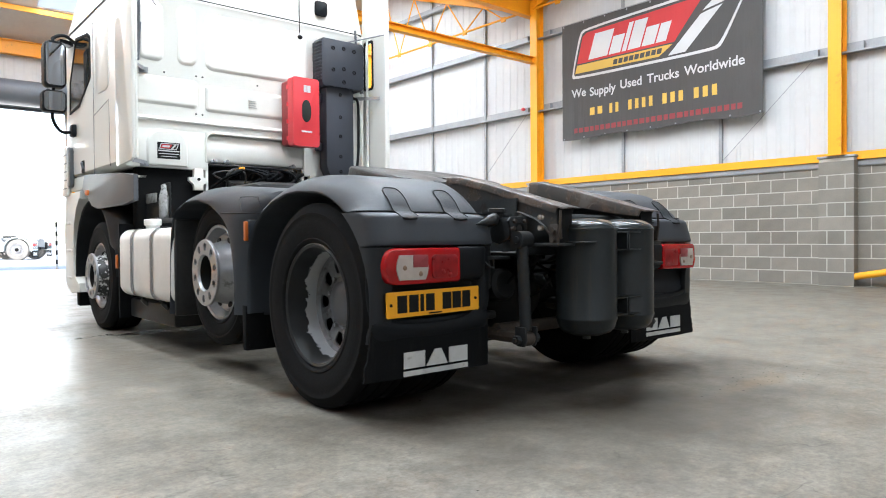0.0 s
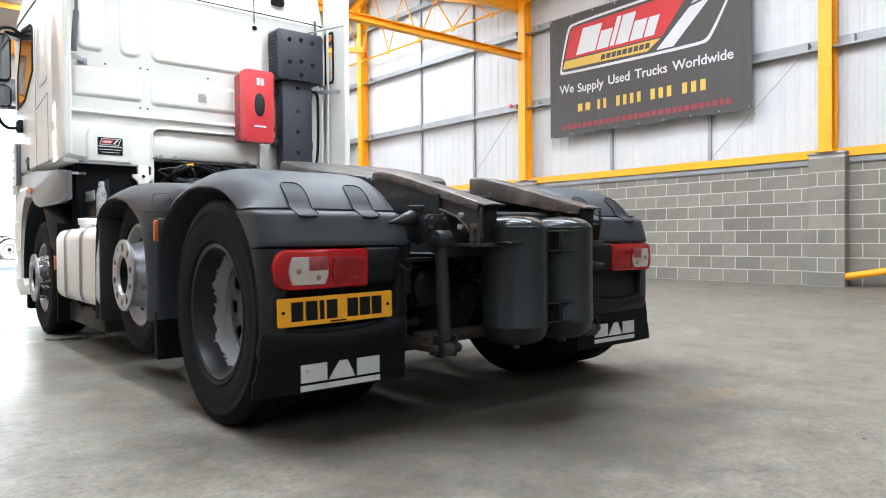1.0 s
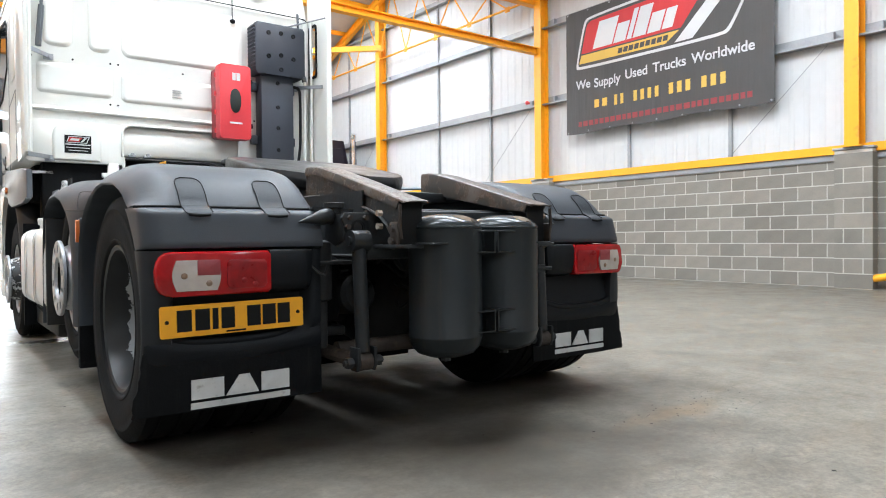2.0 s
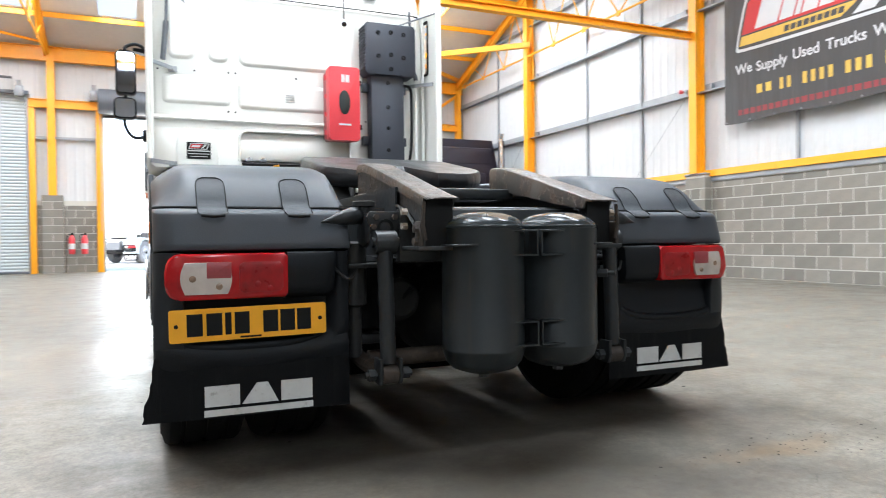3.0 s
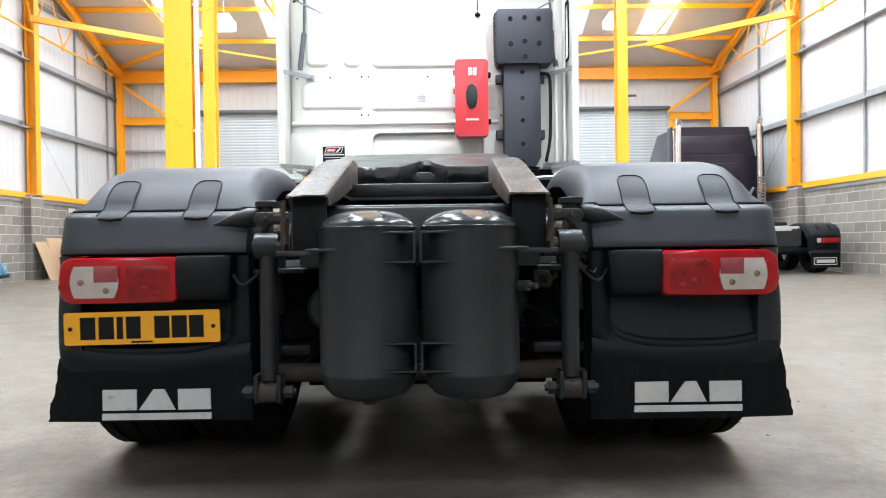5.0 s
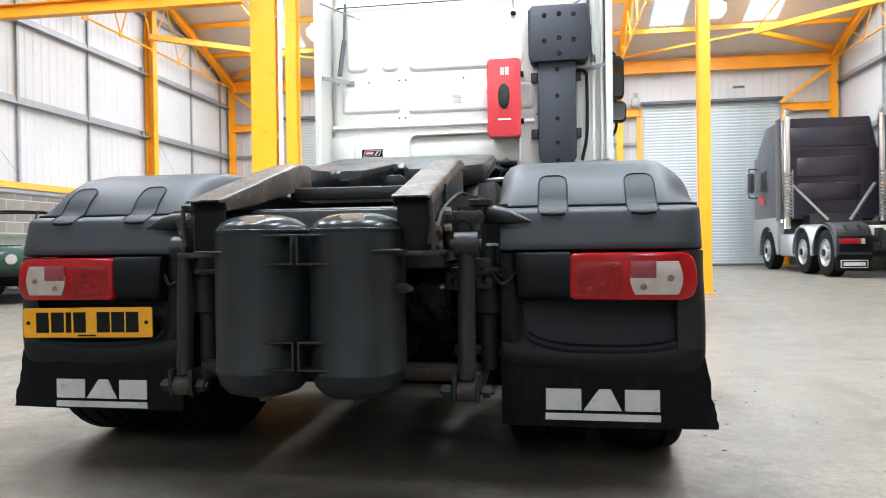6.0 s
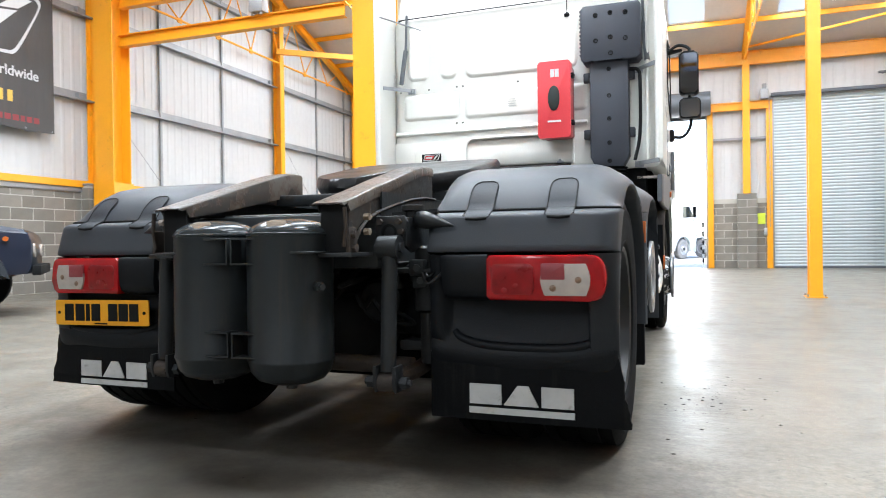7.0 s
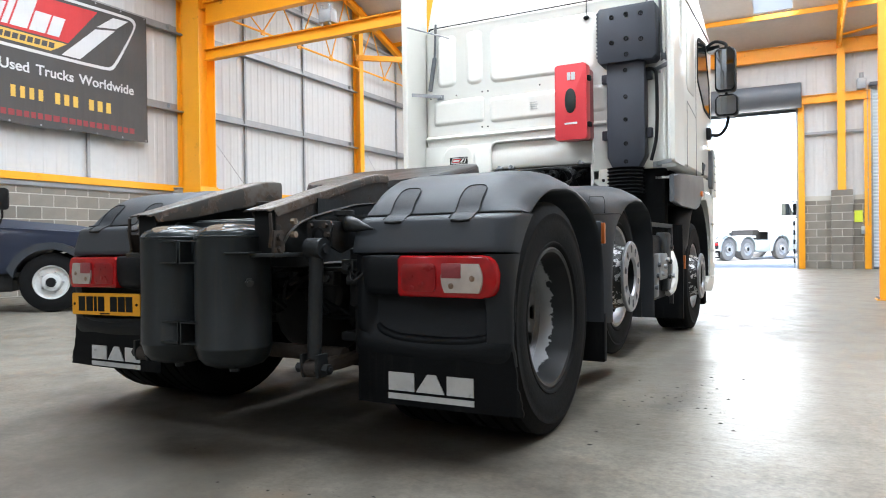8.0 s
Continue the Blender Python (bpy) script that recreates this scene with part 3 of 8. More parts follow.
def block_mesh(length, height, depth):
    """A block that lies along x, its face towards -y, its lower left corner at the origin."""
    bm = N()
    box(bm, 0.009, length - 0.009, -0.003, depth, 0.009, height - 0.009)
    return finish("block", bm, M["block"])


BLOCKS = {}


def lay_block(parent, x, y, z, rz, length, height):
    key = (round(length, 3), round(height, 3))
    if key not in BLOCKS:
        BLOCKS[key] = block_mesh(length, height, 0.06)
    ob = new("block", BLOCKS[key])
    ob.parent = parent
    ob.matrix_local = pose(x, y, z, 0, 0, rz)
    return ob


def lay_wall(parent, start, stop, place, rz, phase, single, gaps=()):
    """Courses of blocks from start to stop along a wall. place(s) gives the corner at s; single(s) says whether a block is a piece of its own."""
    verts, faces = [], []
    for c in range(9):
        z0, h = c * COURSE, min(COURSE, BLOCK_TOP - c * COURSE)
        s = start - ((start - phase) % UNIT) + (UNIT / 2 if c % 2 else 0) - UNIT
        while s < stop:
            a, b = max(s, start), min(s + UNIT, stop)
            s += UNIT
            if b - a < 0.03 or any(a > g0 - 0.02 and b < g1 + 0.02 for g0, g1 in gaps):
                continue
            x, y = place(a if rz in (0, 90) else b)
            if single(a):
                lay_block(parent, x, y, z0, rz, b - a, h)
            else:
                m = pose(x, y, z0, 0, 0, rz)
                k = len(verts)
                for p in ((0.009, -0.003, 0.009), (b - a - 0.009, -0.003, 0.009), (b - a - 0.009, -0.003, h - 0.009), (0.009, -0.003, h - 0.009), (0.005, 0.05, 0.005), (b - a - 0.005, 0.05, 0.005), (b - a - 0.005, 0.05, h - 0.005), (0.005, 0.05, h - 0.005)):
                    verts.append(tuple(m @ Vector(p)))
                faces += [tuple(k + i for i in q) for q in ((0, 1, 2, 3), (1, 5, 6, 2), (5, 4, 7, 6), (4, 0, 3, 7), (3, 2, 6, 7), (4, 5, 1, 0))]
    if verts:
        ob = new("block_courses", sheet_mesh("block_courses", M["block"], verts, faces))
        ob.parent = parent
        tagged(ob, kind="stuff")


def corrugated(name, parent, a, b, z0, z1, at, along, out, mat, pitch=0.24, depth=0.008):
    """Upright ribbed sheet along x or y from a to b, its ribs towards out."""
    prof, s = [], a
    while s < b - 1e-6:
        for d, k in ((0, 0), (0.62, 0), (0.70, 1), (0.92, 1)):
            if s + d * pitch <= b:
                prof.append((s + d * pitch, k))
        s += pitch
    prof.append((b, 0))
    verts, faces = [], []
    for s, k in prof:
        w = at + out * depth * k
        for z in (z0, z1):
            verts.append((s, w, z) if along == "x" else (w, s, z))
    for i in range(len(prof) - 1):
        faces.append((2 * i, 2 * i + 2, 2 * i + 3, 2 * i + 1))
    back = at - out * 0.07
    k = len(verts)
    for s in (a, b):
        for z in (z0, z1):
            verts.append((s, back, z) if along == "x" else (back, s, z))
    faces.append((k, k + 1, k + 3, k + 2))
    n = 2 * (len(prof) - 1)
    faces += [(0, 1, k + 1, k), (n, k + 2, k + 3, n + 1)]
    ob = new(name, sheet_mesh(name, mat, verts, faces))
    ob.parent = parent
    return ob


def ibeam(bm, p0, p1, h, w, web, t=0.016):
    """An I section from p0 to p1; its web stands along web."""
    p0, p1 = Vector(p0), Vector(p1)
    d = (p1 - p0).normalized()
    e2 = Vector(web)
    e2 = (e2 - e2.dot(d) * d).normalized()
    e1 = d.cross(e2)
    H, W, T = h / 2, w / 2, t / 2
    pts = ((-W, -H), (W, -H), (W, -H + t), (T, -H + t), (T, H - t), (W, H - t), (W, H), (-W, H), (-W, H - t), (-T, H - t), (-T, -H + t), (-W, -H + t))
    loft(bm, [[p + e1 * u + e2 * v for u, v in pts] for p in (p0, p1)])
    return bm


def bar(bm, p0, p1, w, h, up=(0, 0, 1)):
    p0, p1 = Vector(p0), Vector(p1)
    d = (p1 - p0).normalized()
    e2 = Vector(up)
    e2 = (e2 - e2.dot(d) * d).normalized()
    e1 = d.cross(e2)
    loft(bm, [[p + e1 * u + e2 * v for u, v in ((-w / 2, -h / 2), (w / 2, -h / 2), (w / 2, h / 2), (-w / 2, h / 2))] for p in (p0, p1)])
    return bm


def side_wall(name, x, out, phase, near, far, joints, label):
    """out: the way into the hall. Blocks between near and far are pieces of their own."""
    wall = N()
    box(wall, min(x, x - out * 0.2), max(x, x - out * 0.2), SOUTH, NORTH, 0, 2.03)
    w = solo(name, wall, M["mortar"], label, "wall", kind="structure")
    rz = -90 if out < 0 else 90
    gaps = [(f - PIER_HALF, f + PIER_HALF) for f in FRAMES]
    lay_wall(w, SOUTH, NORTH, lambda s: (x, s), rz, phase, lambda s: near < s < far, gaps)
    sheets = corrugated("cladding", w, SOUTH, NORTH, 2.0, 9.0, x - out * 0.05, "y", out, M["cladding"])
    tagged(sheets, "white ribbed liner sheets above the blockwork")
    bm = N()
    box(bm, min(x, x + out * 0.035), max(x, x + out * 0.035), SOUTH, NORTH, BLOCK_TOP + 0.002, 2.033, 0.004)
    part("flashing", bm, M["steel"], w, "grey steel flashing on the blockwork")
    bm = N()
    prism(bm, [(x + out * 0.001, 2.035), (x + out * 0.075, 2.035), (x + out * 0.075, 2.165), (x + out * 0.065, 2.165), (x + out * 0.065, 2.047), (x + out * 0.001, 2.047)], "y", SOUTH, NORTH)
    part("sill_rail", bm, M["yellow"], w, "yellow painted steel sill rail")
    for z in (3.84, 5.52, 7.1):
        bm = N()
        prism(bm, [(x - out * 0.02, z - 0.09), (x + out * 0.12, z - 0.09), (x + out * 0.12, z - 0.06), (x + out * 0.108, z - 0.06), (x + out * 0.108, z - 0.078), (x - out * 0.008, z - 0.078), (x - out * 0.008, z + 0.09), (x - out * 0.02, z + 0.09)][:: int(-out)], "y", SOUTH + 0.1, NORTH - 0.1)
        g = part("girt", bm, M["steel"], w, "grey galvanised steel girt")
        for f in FRAMES:
            for dy in (-0.34, 0.34):
                cl = N()
                box(cl, min(x + out * 0.02, x + out * 0.11), max(x + out * 0.02, x + out * 0.11), f + dy - 0.03, f + dy + 0.03, z - 0.07, z + 0.06)
                part("cleat", cl, M["steel"], g)
    # sheet joint straps, two between each pair of frames
    for y in joints:
        st = N()
        box(st, min(x - out * 0.03, x + out * 0.012), max(x - out * 0.03, x + out * 0.012), y - 0.03, y + 0.03, 2.17, 8.2)
        part("joint_strap", st, M["steel"], w)
    # thin sag wires between the girts
    for f in FRAMES[:3]:
        wi = N()
        tube(wi, [(x + out * 0.05, f + 0.35, 3.8), (x + out * 0.05, f + 2.0, 2.2)], 0.006, 6)
        part("sag_wire", wi, M["steel"], w)
    for f in FRAMES:
        pier = N()
        box(pier, min(x, x + out * (PIER_OUT - 0.003)), max(x, x + out * (PIER_OUT - 0.003)), f - PIER_HALF + 0.003, f + PIER_HALF - 0.003, 0, 2.07)
        p = part("pier", pier, M["mortar"], w)
        for c in range(9):
            z0, h = c * COURSE, min(COURSE, 2.06 - c * COURSE)
            cuts = ((0, 2 * PIER_HALF),) if c % 2 == 0 else ((0, 0.13), (0.13, 0.40), (0.40, 2 * PIER_HALF))
            for a, b in cuts:
                bb = N()
                px0, px1 = sorted((x + out * 0.02, x + out * PIER_OUT))
                box(bb, px0, px1, f - PIER_HALF + a + (0.009 if a else 0), f - PIER_HALF + b - (0.009 if b < 2 * PIER_HALF else 0), z0 + 0.008, z0 + h - 0.008)
                part("block", bb, M["block"], p)
        cap = N()
        box(cap, min(x, x + out * (PIER_OUT + 0.02)), max(x, x + out * (PIER_OUT + 0.02)), f - PIER_HALF - 0.02, f + PIER_HALF + 0.02, 2.075, 2.11, 0.005)
        part("pad", cap, M["steel"], w)
    return w


wall_east = side_wall("wall_east", EAST, -1, 6.57, 4.6, 16.9, (-0.1, 2.1, 6.37, 8.5, 12.62, 14.72, 19.48), "grey blockwork wall with white sheeting above")
wall_west = side_wall("wall_west", WEST, 1, 8.30 - 0.225, 6.6, 18.6, (-0.1, 2.1, 6.40, 8.55, 12.73, 14.95, 19.74, 21.63), "grey blockwork wall with white sheeting above")

# North wall with its three roller doors
DOORS = ((-5.10, -1.10), (0.74, 4.83), (6.60, 10.70))
DOOR_TOP = 5.05
north = N()
solid = ((WEST, DOORS[0][0]), (DOORS[0][1], DOORS[1][0]), (DOORS[1][1], DOORS[2][0]), (DOORS[2][1], EAST))
for a, b in solid:
    box(north, a, b, NORTH, NORTH + 0.2, 0, 2.06)
wall_north = solo("wall_north", north, M["mortar"], "grey blockwork and white sheeting between the roller doors", "wall", kind="structure")
for a, b in solid:
    lay_wall(wall_north, a, b, lambda s: (s, NORTH), 0, a, lambda s: True)
    tagged(corrugated("cladding", wall_north, a, b, 1.95, 9.0, NORTH + 0.06, "x", -1, M["cladding"]), "white ribbed liner sheets")
    bm = N()
    box(bm, a, b, NORTH - 0.06, NORTH + 0.0, 3.80, 3.87)
    part("girt", bm, M["steel"], wall_north, "grey galvanised steel girt")
    bm = N()
    ibeam(bm, (a, NORTH - 0.08, 4.79), (b, NORTH - 0.08, 4.79), 0.24, 0.12, (0, 0, 1))
    part("lintel_rail", bm, M["yellow"], wall_north, "yellow painted steel rail at door height")
for a, b in DOORS:
    corrugated("cladding", wall_north, a, b, DOOR_TOP - 0.10, 9.0, NORTH + 0.06, "x", -1, M["cladding"])
    for s, o in ((a, -1), (b, 1)):
        bm = N()
        box(bm, min(s, s + o * 0.16), max(s, s + o * 0.16), NORTH - 0.10, NORTH - 0.02, 0, 4.7, 0.006)
        part("door_jamb", bm, M["yellow"], wall_north, "yellow painted door jamb")
for x in (-0.53, 5.90):
    bm = N()
    box(bm, x - 0.26, x + 0.26, NORTH - 0.24, NORTH - 0.01, 0, 2.20)
    p = part("pier", bm, M["mortar"], wall_north)
    for c in range(10):
        h = min(COURSE, 2.21 - c * COURSE)
        for a, b in (((-0.27, 0.27),) if c % 2 else ((-0.27, 0.0), (0.0, 0.27))):
            bb = N()
            box(bb, x + a + 0.009, x + b - 0.009, NORTH - 0.243, NORTH - 0.2, c * COURSE + 0.009, c * COURSE + h - 0.009)
            part("block", bb, M["block"], p)
    bm = N()
    ibeam(bm, (x, NORTH - 0.15, 2.2), (x, NORTH - 0.15, 6.3), 0.22, 0.19, (0, 1, 0))
    solo("wind_post", bm, M["yellow"], "yellow painted steel post on a block pier", "post", "gable posts", "structure")
for x in (WEST + 0.17, EAST - 0.17):
    bm = N()
    ibeam(bm, (x, NORTH - 0.15, 2.05), (x, NORTH - 0.15, 6.3), 0.2, 0.17, (0, 1, 0))
    solo("corner_post", bm, M["yellow"], "yellow painted steel corner post on the blockwork", "post", "gable posts", "structure")
for x in (WEST - 0.25, EAST - 0.005):
    bm = N()
    box(bm, x, x + 0.255, NORTH - 0.005, NORTH + 0.25, 0, 9.0)
    solo("corner_flashing", bm, M["cladding"], "white folded sheet closing the corner of the walls", "flashing", "corner flashings", "structure")
for x, o in ((WEST + 0.2, 1), (EAST - 0.2, -1)):
    bm = N()
    bar(bm, (x, NORTH - 0.2, 5.95), (x + o * 1.5, NORTH - 0.2, 4.9), 0.07, 0.09)
    solo("knee_brace", bm, M["yellow"], "yellow diagonal steel brace in the corner", "brace", "knee braces", "structure")

# South wall, behind the walk: unseen, made white to bounce fill light
bm = N()
box(bm, WEST, EAST, SOUTH - 0.2, SOUTH, 0, 9.0)
solo("wall_south", bm, M["end_wall"], "plain white sheeted end wall, unseen, added to bounce light", "wall", kind="structure")


def roller_door(x0, x1, bottom, name):
    d = tagged(new(name), "closed grey steel roller shutter door" if bottom < 1 else "raised grey roller shutter over the open doorway", "roller door", kind="structure")
    z, k = bottom, 0
    lath = N()
    pr = [(NORTH + 0.05 - 0.012 * math.sin(math.pi * i / 4), 0.094 * i / 4) for i in range(5)]
    prism(lath, pr + [(NORTH + 0.068, 0.094), (NORTH + 0.068, 0.0)], "x", x0 + 0.02, x1 - 0.02)
    me = finish("slat", lath, M["shutter"], 25)
    while z < DOOR_TOP - 0.1:
        ob = new("slat", me)
        ob.parent = d
        ob.matrix_local = pose(0, 0, z)
        z += 0.092
    bm = N()
    box(bm, x0 - 0.02, x1 + 0.02, NORTH - 0.14, NORTH - 0.02, DOOR_TOP - 0.04, DOOR_TOP + 0.06, 0.01)
    part("head_channel", bm, M["dark_box"], d, "dark shutter head channel")
    for s in (x0, x1):
        bm = N()
        box(bm, s - 0.05, s + 0.05, NORTH - 0.02, NORTH + 0.1, 0, DOOR_TOP, 0.006)
        part("guide", bm, M["steel"], d)
    bm = N()
    box(bm, x0 + 0.03, x1 - 0.03, NORTH + 0.01, NORTH + 0.09, bottom - 0.03, bottom + 0.04, 0.01)
    part("bottom_bar", bm, M["dark_box"], d, "dark rubber bottom bar")
    return d


roller_door(*DOORS[0], 0.03, "door_1")
open_door = roller_door(*DOORS[1], 4.52, "door_2")
roller_door(*DOORS[2], 0.03, "door_3")
bm = N()
lathe(bm, ((0, 0.34), (0.02, 0.36), (4.25, 0.36), (4.27, 0.34)), (0.66, NORTH - 0.22, 4.92), (1, 0, 0), 20)
part("barrel", bm, M["dark_box"], open_door, "rolled-up dark grey shutter barrel")
for x in (6.38, -1.30, 0.56):
    bm = N()
    box(bm, x - 0.11, x + 0.11, NORTH - 0.3, NORTH - 0.1, 4.92, 5.22, 0.03)
    cyl(bm, (x, NORTH - 0.25, 5.2), (x, NORTH - 0.25, 5.36), 0.06)
    solo("shutter_motor", bm, M["steel"], "grey shutter motor beside the roller door", "motor", "shutter motors")
    bm = N()
    tube(bm, [(x + 0.14, NORTH - 0.14, 4.9), (x + 0.15, NORTH - 0.14, 3.0), (x + 0.14, NORTH - 0.14, 1.2)], 0.01, 6)
    solo("hoist_chain", bm, M["steel"], "thin steel hoist chain beside the roller door", "chain", "hoist chains")

# ---- roof, frames ----
ceiling = N()
edges = [WEST - 0.25]
for s in SKYLIGHTS:
    edges += [s, s + SKY_WIDTH]
edges.append(EAST + 0.25)


def roof_slab(bm, x0, x1, y0, y1):
    za, zb = roof_z(y0 + 1e-4), roof_z(y1 - 1e-4)
    prism(bm, [(y0, za), (y1, zb), (y1, zb + 0.08), (y0, za + 0.08)], "x", x0, x1)


for k in range(3):
    top = NORTH - k * BAY
    for y0, y1 in ((top - BAY / 2, top), (top - BAY, top - BAY / 2)):
        strip = ([s for s in SLOPES if s[0] > y0 - 0.3 and s[1] < y1 + 0.3] + [((y0 + y1) / 2, (y0 + y1) / 2)])[0]
        for i in range(0, len(edges), 2):
            roof_slab(ceiling, edges[i], edges[i + 1], y0, y1)
        for s in SKYLIGHTS:
            roof_slab(ceiling, s, s + SKY_WIDTH, y0, strip[0])
            roof_slab(ceiling, s, s + SKY_WIDTH, strip[1], y1)
solo("ceiling", ceiling, M["roof_sheet"], "off-white sheeted underside of a pitched warehouse roof", "ceiling", kind="structure")
# Southern strips are unseen, assumed so that they carry the fill lamps.
for n, (y0, y1) in enumerate(SLOPES):
    for s in SKYLIGHTS:
        bm = N()
        za, zb = roof_z(y0), roof_z(y1)
        prism(bm, [(y0, za + 0.03), (y1, zb + 0.03), (y1, zb + 0.045), (y0, za + 0.045)], "x", s + 0.002, s + SKY_WIDTH - 0.002)
        solo("skylight", bm, M["skylight"], "frosted rooflight strip between the roof sheets", "skylight", "rooflights", "structure")

for k in range(3):
    for s in (-1, 1):
        for j in range(4):
            y = NORTH - BAY * k - BAY / 2 - s * (BAY / 2 - 1.55 - 1.42 * j + 0.001)
            if j == 3 and s > 0:
                continue
            bm = N()
            z = roof_z(y)
            bar(bm, (WEST, y, z - 0.075), (EAST, y, z - 0.075), 0.05, 0.13)
            solo("purlin", bm, M["yellow"], "yellow painted steel purlin under the roof sheets", "purlin", "roof purlins", "structure")

TRUSS_X = (WEST + 0.22, -0.62, 5.86, EAST - 0.22)
for k in range(2):
    top = NORTH - 0.15 - k * BAY
    ridge = NORTH - k * BAY - BAY / 2
    low = NORTH - (k + 1) * BAY + 0.15
    for x in TRUSS_X:
        t = thing("roof_truss", "yellow lattice roof truss with tubular bracing", "truss", group="roof trusses", kind="structure")
        bm = N()
        ibeam(bm, (x, top, roof_z(top) - 0.27), (x, ridge, roof_z(ridge) - 0.27), 0.22, 0.14, (0, 0, 1))
        part("rafter", bm, M["yellow"], t)
        bm = N()
        ibeam(bm, (x, low, roof_z(low) - 0.27), (x, ridge, roof_z(ridge) - 0.27), 0.22, 0.14, (0, 0, 1))
        part("rafter", bm, M["yellow"], t)
        bm = N()
        tube(bm, [(x, top, 6.12), (x, low, 6.12)], 0.028)
        part("bottom_chord", bm, M["yellow"], t)
        steps = 8
        for i in range(steps):
            ya, yb = top + (low - top) * (i + 0.5) / steps, top + (low - top) * (i + 1) / steps
            yc = top + (low - top) * i / steps
            for y_up, y_dn in ((yc, ya), (yb, ya)):
                bm = N()
                tube(bm, [(x, y_up, roof_z(min(max(y_up, low), top)) - 0.36), (x, y_dn, 6.12)], 0.018, 6)
                part("lattice_bar", bm, M["yellow"], t)
            bm = N()
            box(bm, x - 0.015, x + 0.015, ya - 0.07, ya + 0.07, 6.05, 6.17, 0.004)
            part("gusset", bm, M["yellow"], t)

for y, z in ((NORTH - 0.15, 6.17), (NORTH - BAY, 6.15), (NORTH - 2 * BAY, 6.15)):
    bm = N()
    ibeam(bm, (WEST, y, z), (EAST, y, z), 0.40, 0.18, (0, 0, 1))
    solo("eaves_beam", bm, M["yellow"], "deep yellow steel beam along the eaves", "beam", "eaves beams", "structure")

for x, out in ((EAST - 0.14, -1), (WEST + 0.14, 1)):
    for f in FRAMES:
        bm = N()
        ibeam(bm, (x, f, 2.11), (x, f, 8.0 if f in (17.35, 4.32) else 6.3), 0.24, 0.20, (1, 0, 0))
        c = solo("wall_column", bm, M["yellow"], "yellow steel column standing on a block pier", "column", "wall columns", "structure")
        bm = N()
        box(bm, x - 0.14, x + 0.14, f - 0.13, f + 0.13, 2.11, 2.13)
        part("base_plate", bm, M["yellow"], c)
for corner, wall_x, node, ridge_x in (((WEST + 0.25, NORTH - 0.3, 6.45), WEST + 0.15, (-4.02, 19.55, 6.45), -0.62), ((EAST - 0.25, NORTH - 0.3, 6.45), EAST - 0.15, (9.28, 19.86, 6.45), 5.86)):
    for p, q, w, h in (((wall_x, 17.2, 6.45), node, 0.12, 0.15), (node, corner, 0.09, 0.12), (node, (ridge_x, NORTH - 0.25, 6.45), 0.05, 0.06)):
        bm = N()
        bar(bm, p, q, w, h)
        solo("plan_brace", bm, M["yellow"], "yellow horizontal bracing beam at eaves level", "brace", "plan braces", "structure")
    bm = N()
    bar(bm, node, (node[0] + (0.9 if ridge_x > 0 else -0.9), 17.6, roof_z(17.6) - 0.16), 0.03, 0.03)
    solo("roof_tie", bm, M["yellow"], "thin yellow tie from the bracing to the roof", "tie", "roof ties", "structure")


def high_bay(x, y, z):
    """A boxy lit lamp hung from the ridge."""
    t = thing("high_bay_lamp", "lit white high-bay lamp hung from the roof ridge", "lamp", pose(x, y, z), "high-bay lamps")
    bm = N()
    prism(bm, rrect(-0.24, 0.24, -0.17, 0.05, 0.04), "y", -0.2, 0.2, 0.015)
    part("diffuser", bm, M["lamp_glow"], t, "glowing white diffuser")
    bm = N()
    prism(bm, rrect(-0.17, 0.17, 0.055, 0.16, 0.03), "y", -0.15, 0.15, 0.015)
    part("housing", bm, M["fuel"], t, "pale metal lamp housing")
    bm = N()
    cyl(bm, (0, 0, 0.16), (0, 0, roof_z(y) - z), 0.012, seg=8)
    part("hanger", bm, M["steel"], t)


high_bay(-1.97, 16.7, 6.16)
high_bay(7.46, 16.7, 6.14)


def post(name, x, y, h, w, top, label):
    bm = N()
    ibeam(bm, (x, y, 0.012), (x, y, top), h, w, (0, 1, 0), 0.018)
    c = solo(name, bm, M["yellow"], label, "column", "standing columns", "structure")
    bm = N()
    box(bm, x - w * 0.8, x + w * 0.8, y - h * 0.75, y + h * 0.75, 0.0, 0.014)
    part("base_plate", bm, M["yellow"], c, "yellow base plate bolted to the floor")
    for dx in (-1, 1):
        for dy in (-1, 1):
            bm = N()
            cyl(bm, (x + dx * w * 0.66, y + dy * h * 0.6, 0.014), (x + dx * w * 0.66, y + dy * h * 0.6, 0.045), 0.016, seg=6)
            part("bolt", bm, M["steel"], c)
    return c


post("column", -1.025, 11.06, 0.20, 0.43, 6.0, "broad yellow steel column standing on the concrete floor")
post("column", -0.54, 11.05, 0.2, 0.18, 6.0, "slim yellow steel column standing on the concrete floor")
post("column", 5.98, 10.95, 0.2, 0.165, 6.0, "slim yellow steel column standing on the concrete floor")
bm = N()
cyl(bm, (-0.765, 11.06, 0.0), (-0.765, 11.06, 6.2), 0.04, seg=16)
pipe = solo("downpipe", bm, M["pvc"], "white plastic rainwater pipe standing beside the broad column", "pipe")
for z in (0.6, 2.6, 4.6):
    bm = N()
    cyl(bm, (-0.765, 11.06, z), (-0.765, 11.06, z + 0.05), 0.046, seg=16)
    box(bm, -0.83, -0.765, 11.04, 11.08, z, z + 0.05)
    part("pipe_clip", bm, M["pvc"], pipe)
bm = N()
ibeam(bm, (-6.52, 10.8, 2.11), (-6.52, 10.8, 6.2), 0.46, 0.46, (0, 1, 0), 0.018)
box(bm, -6.78, -6.26, 10.55, 11.05, 0, 2.11)
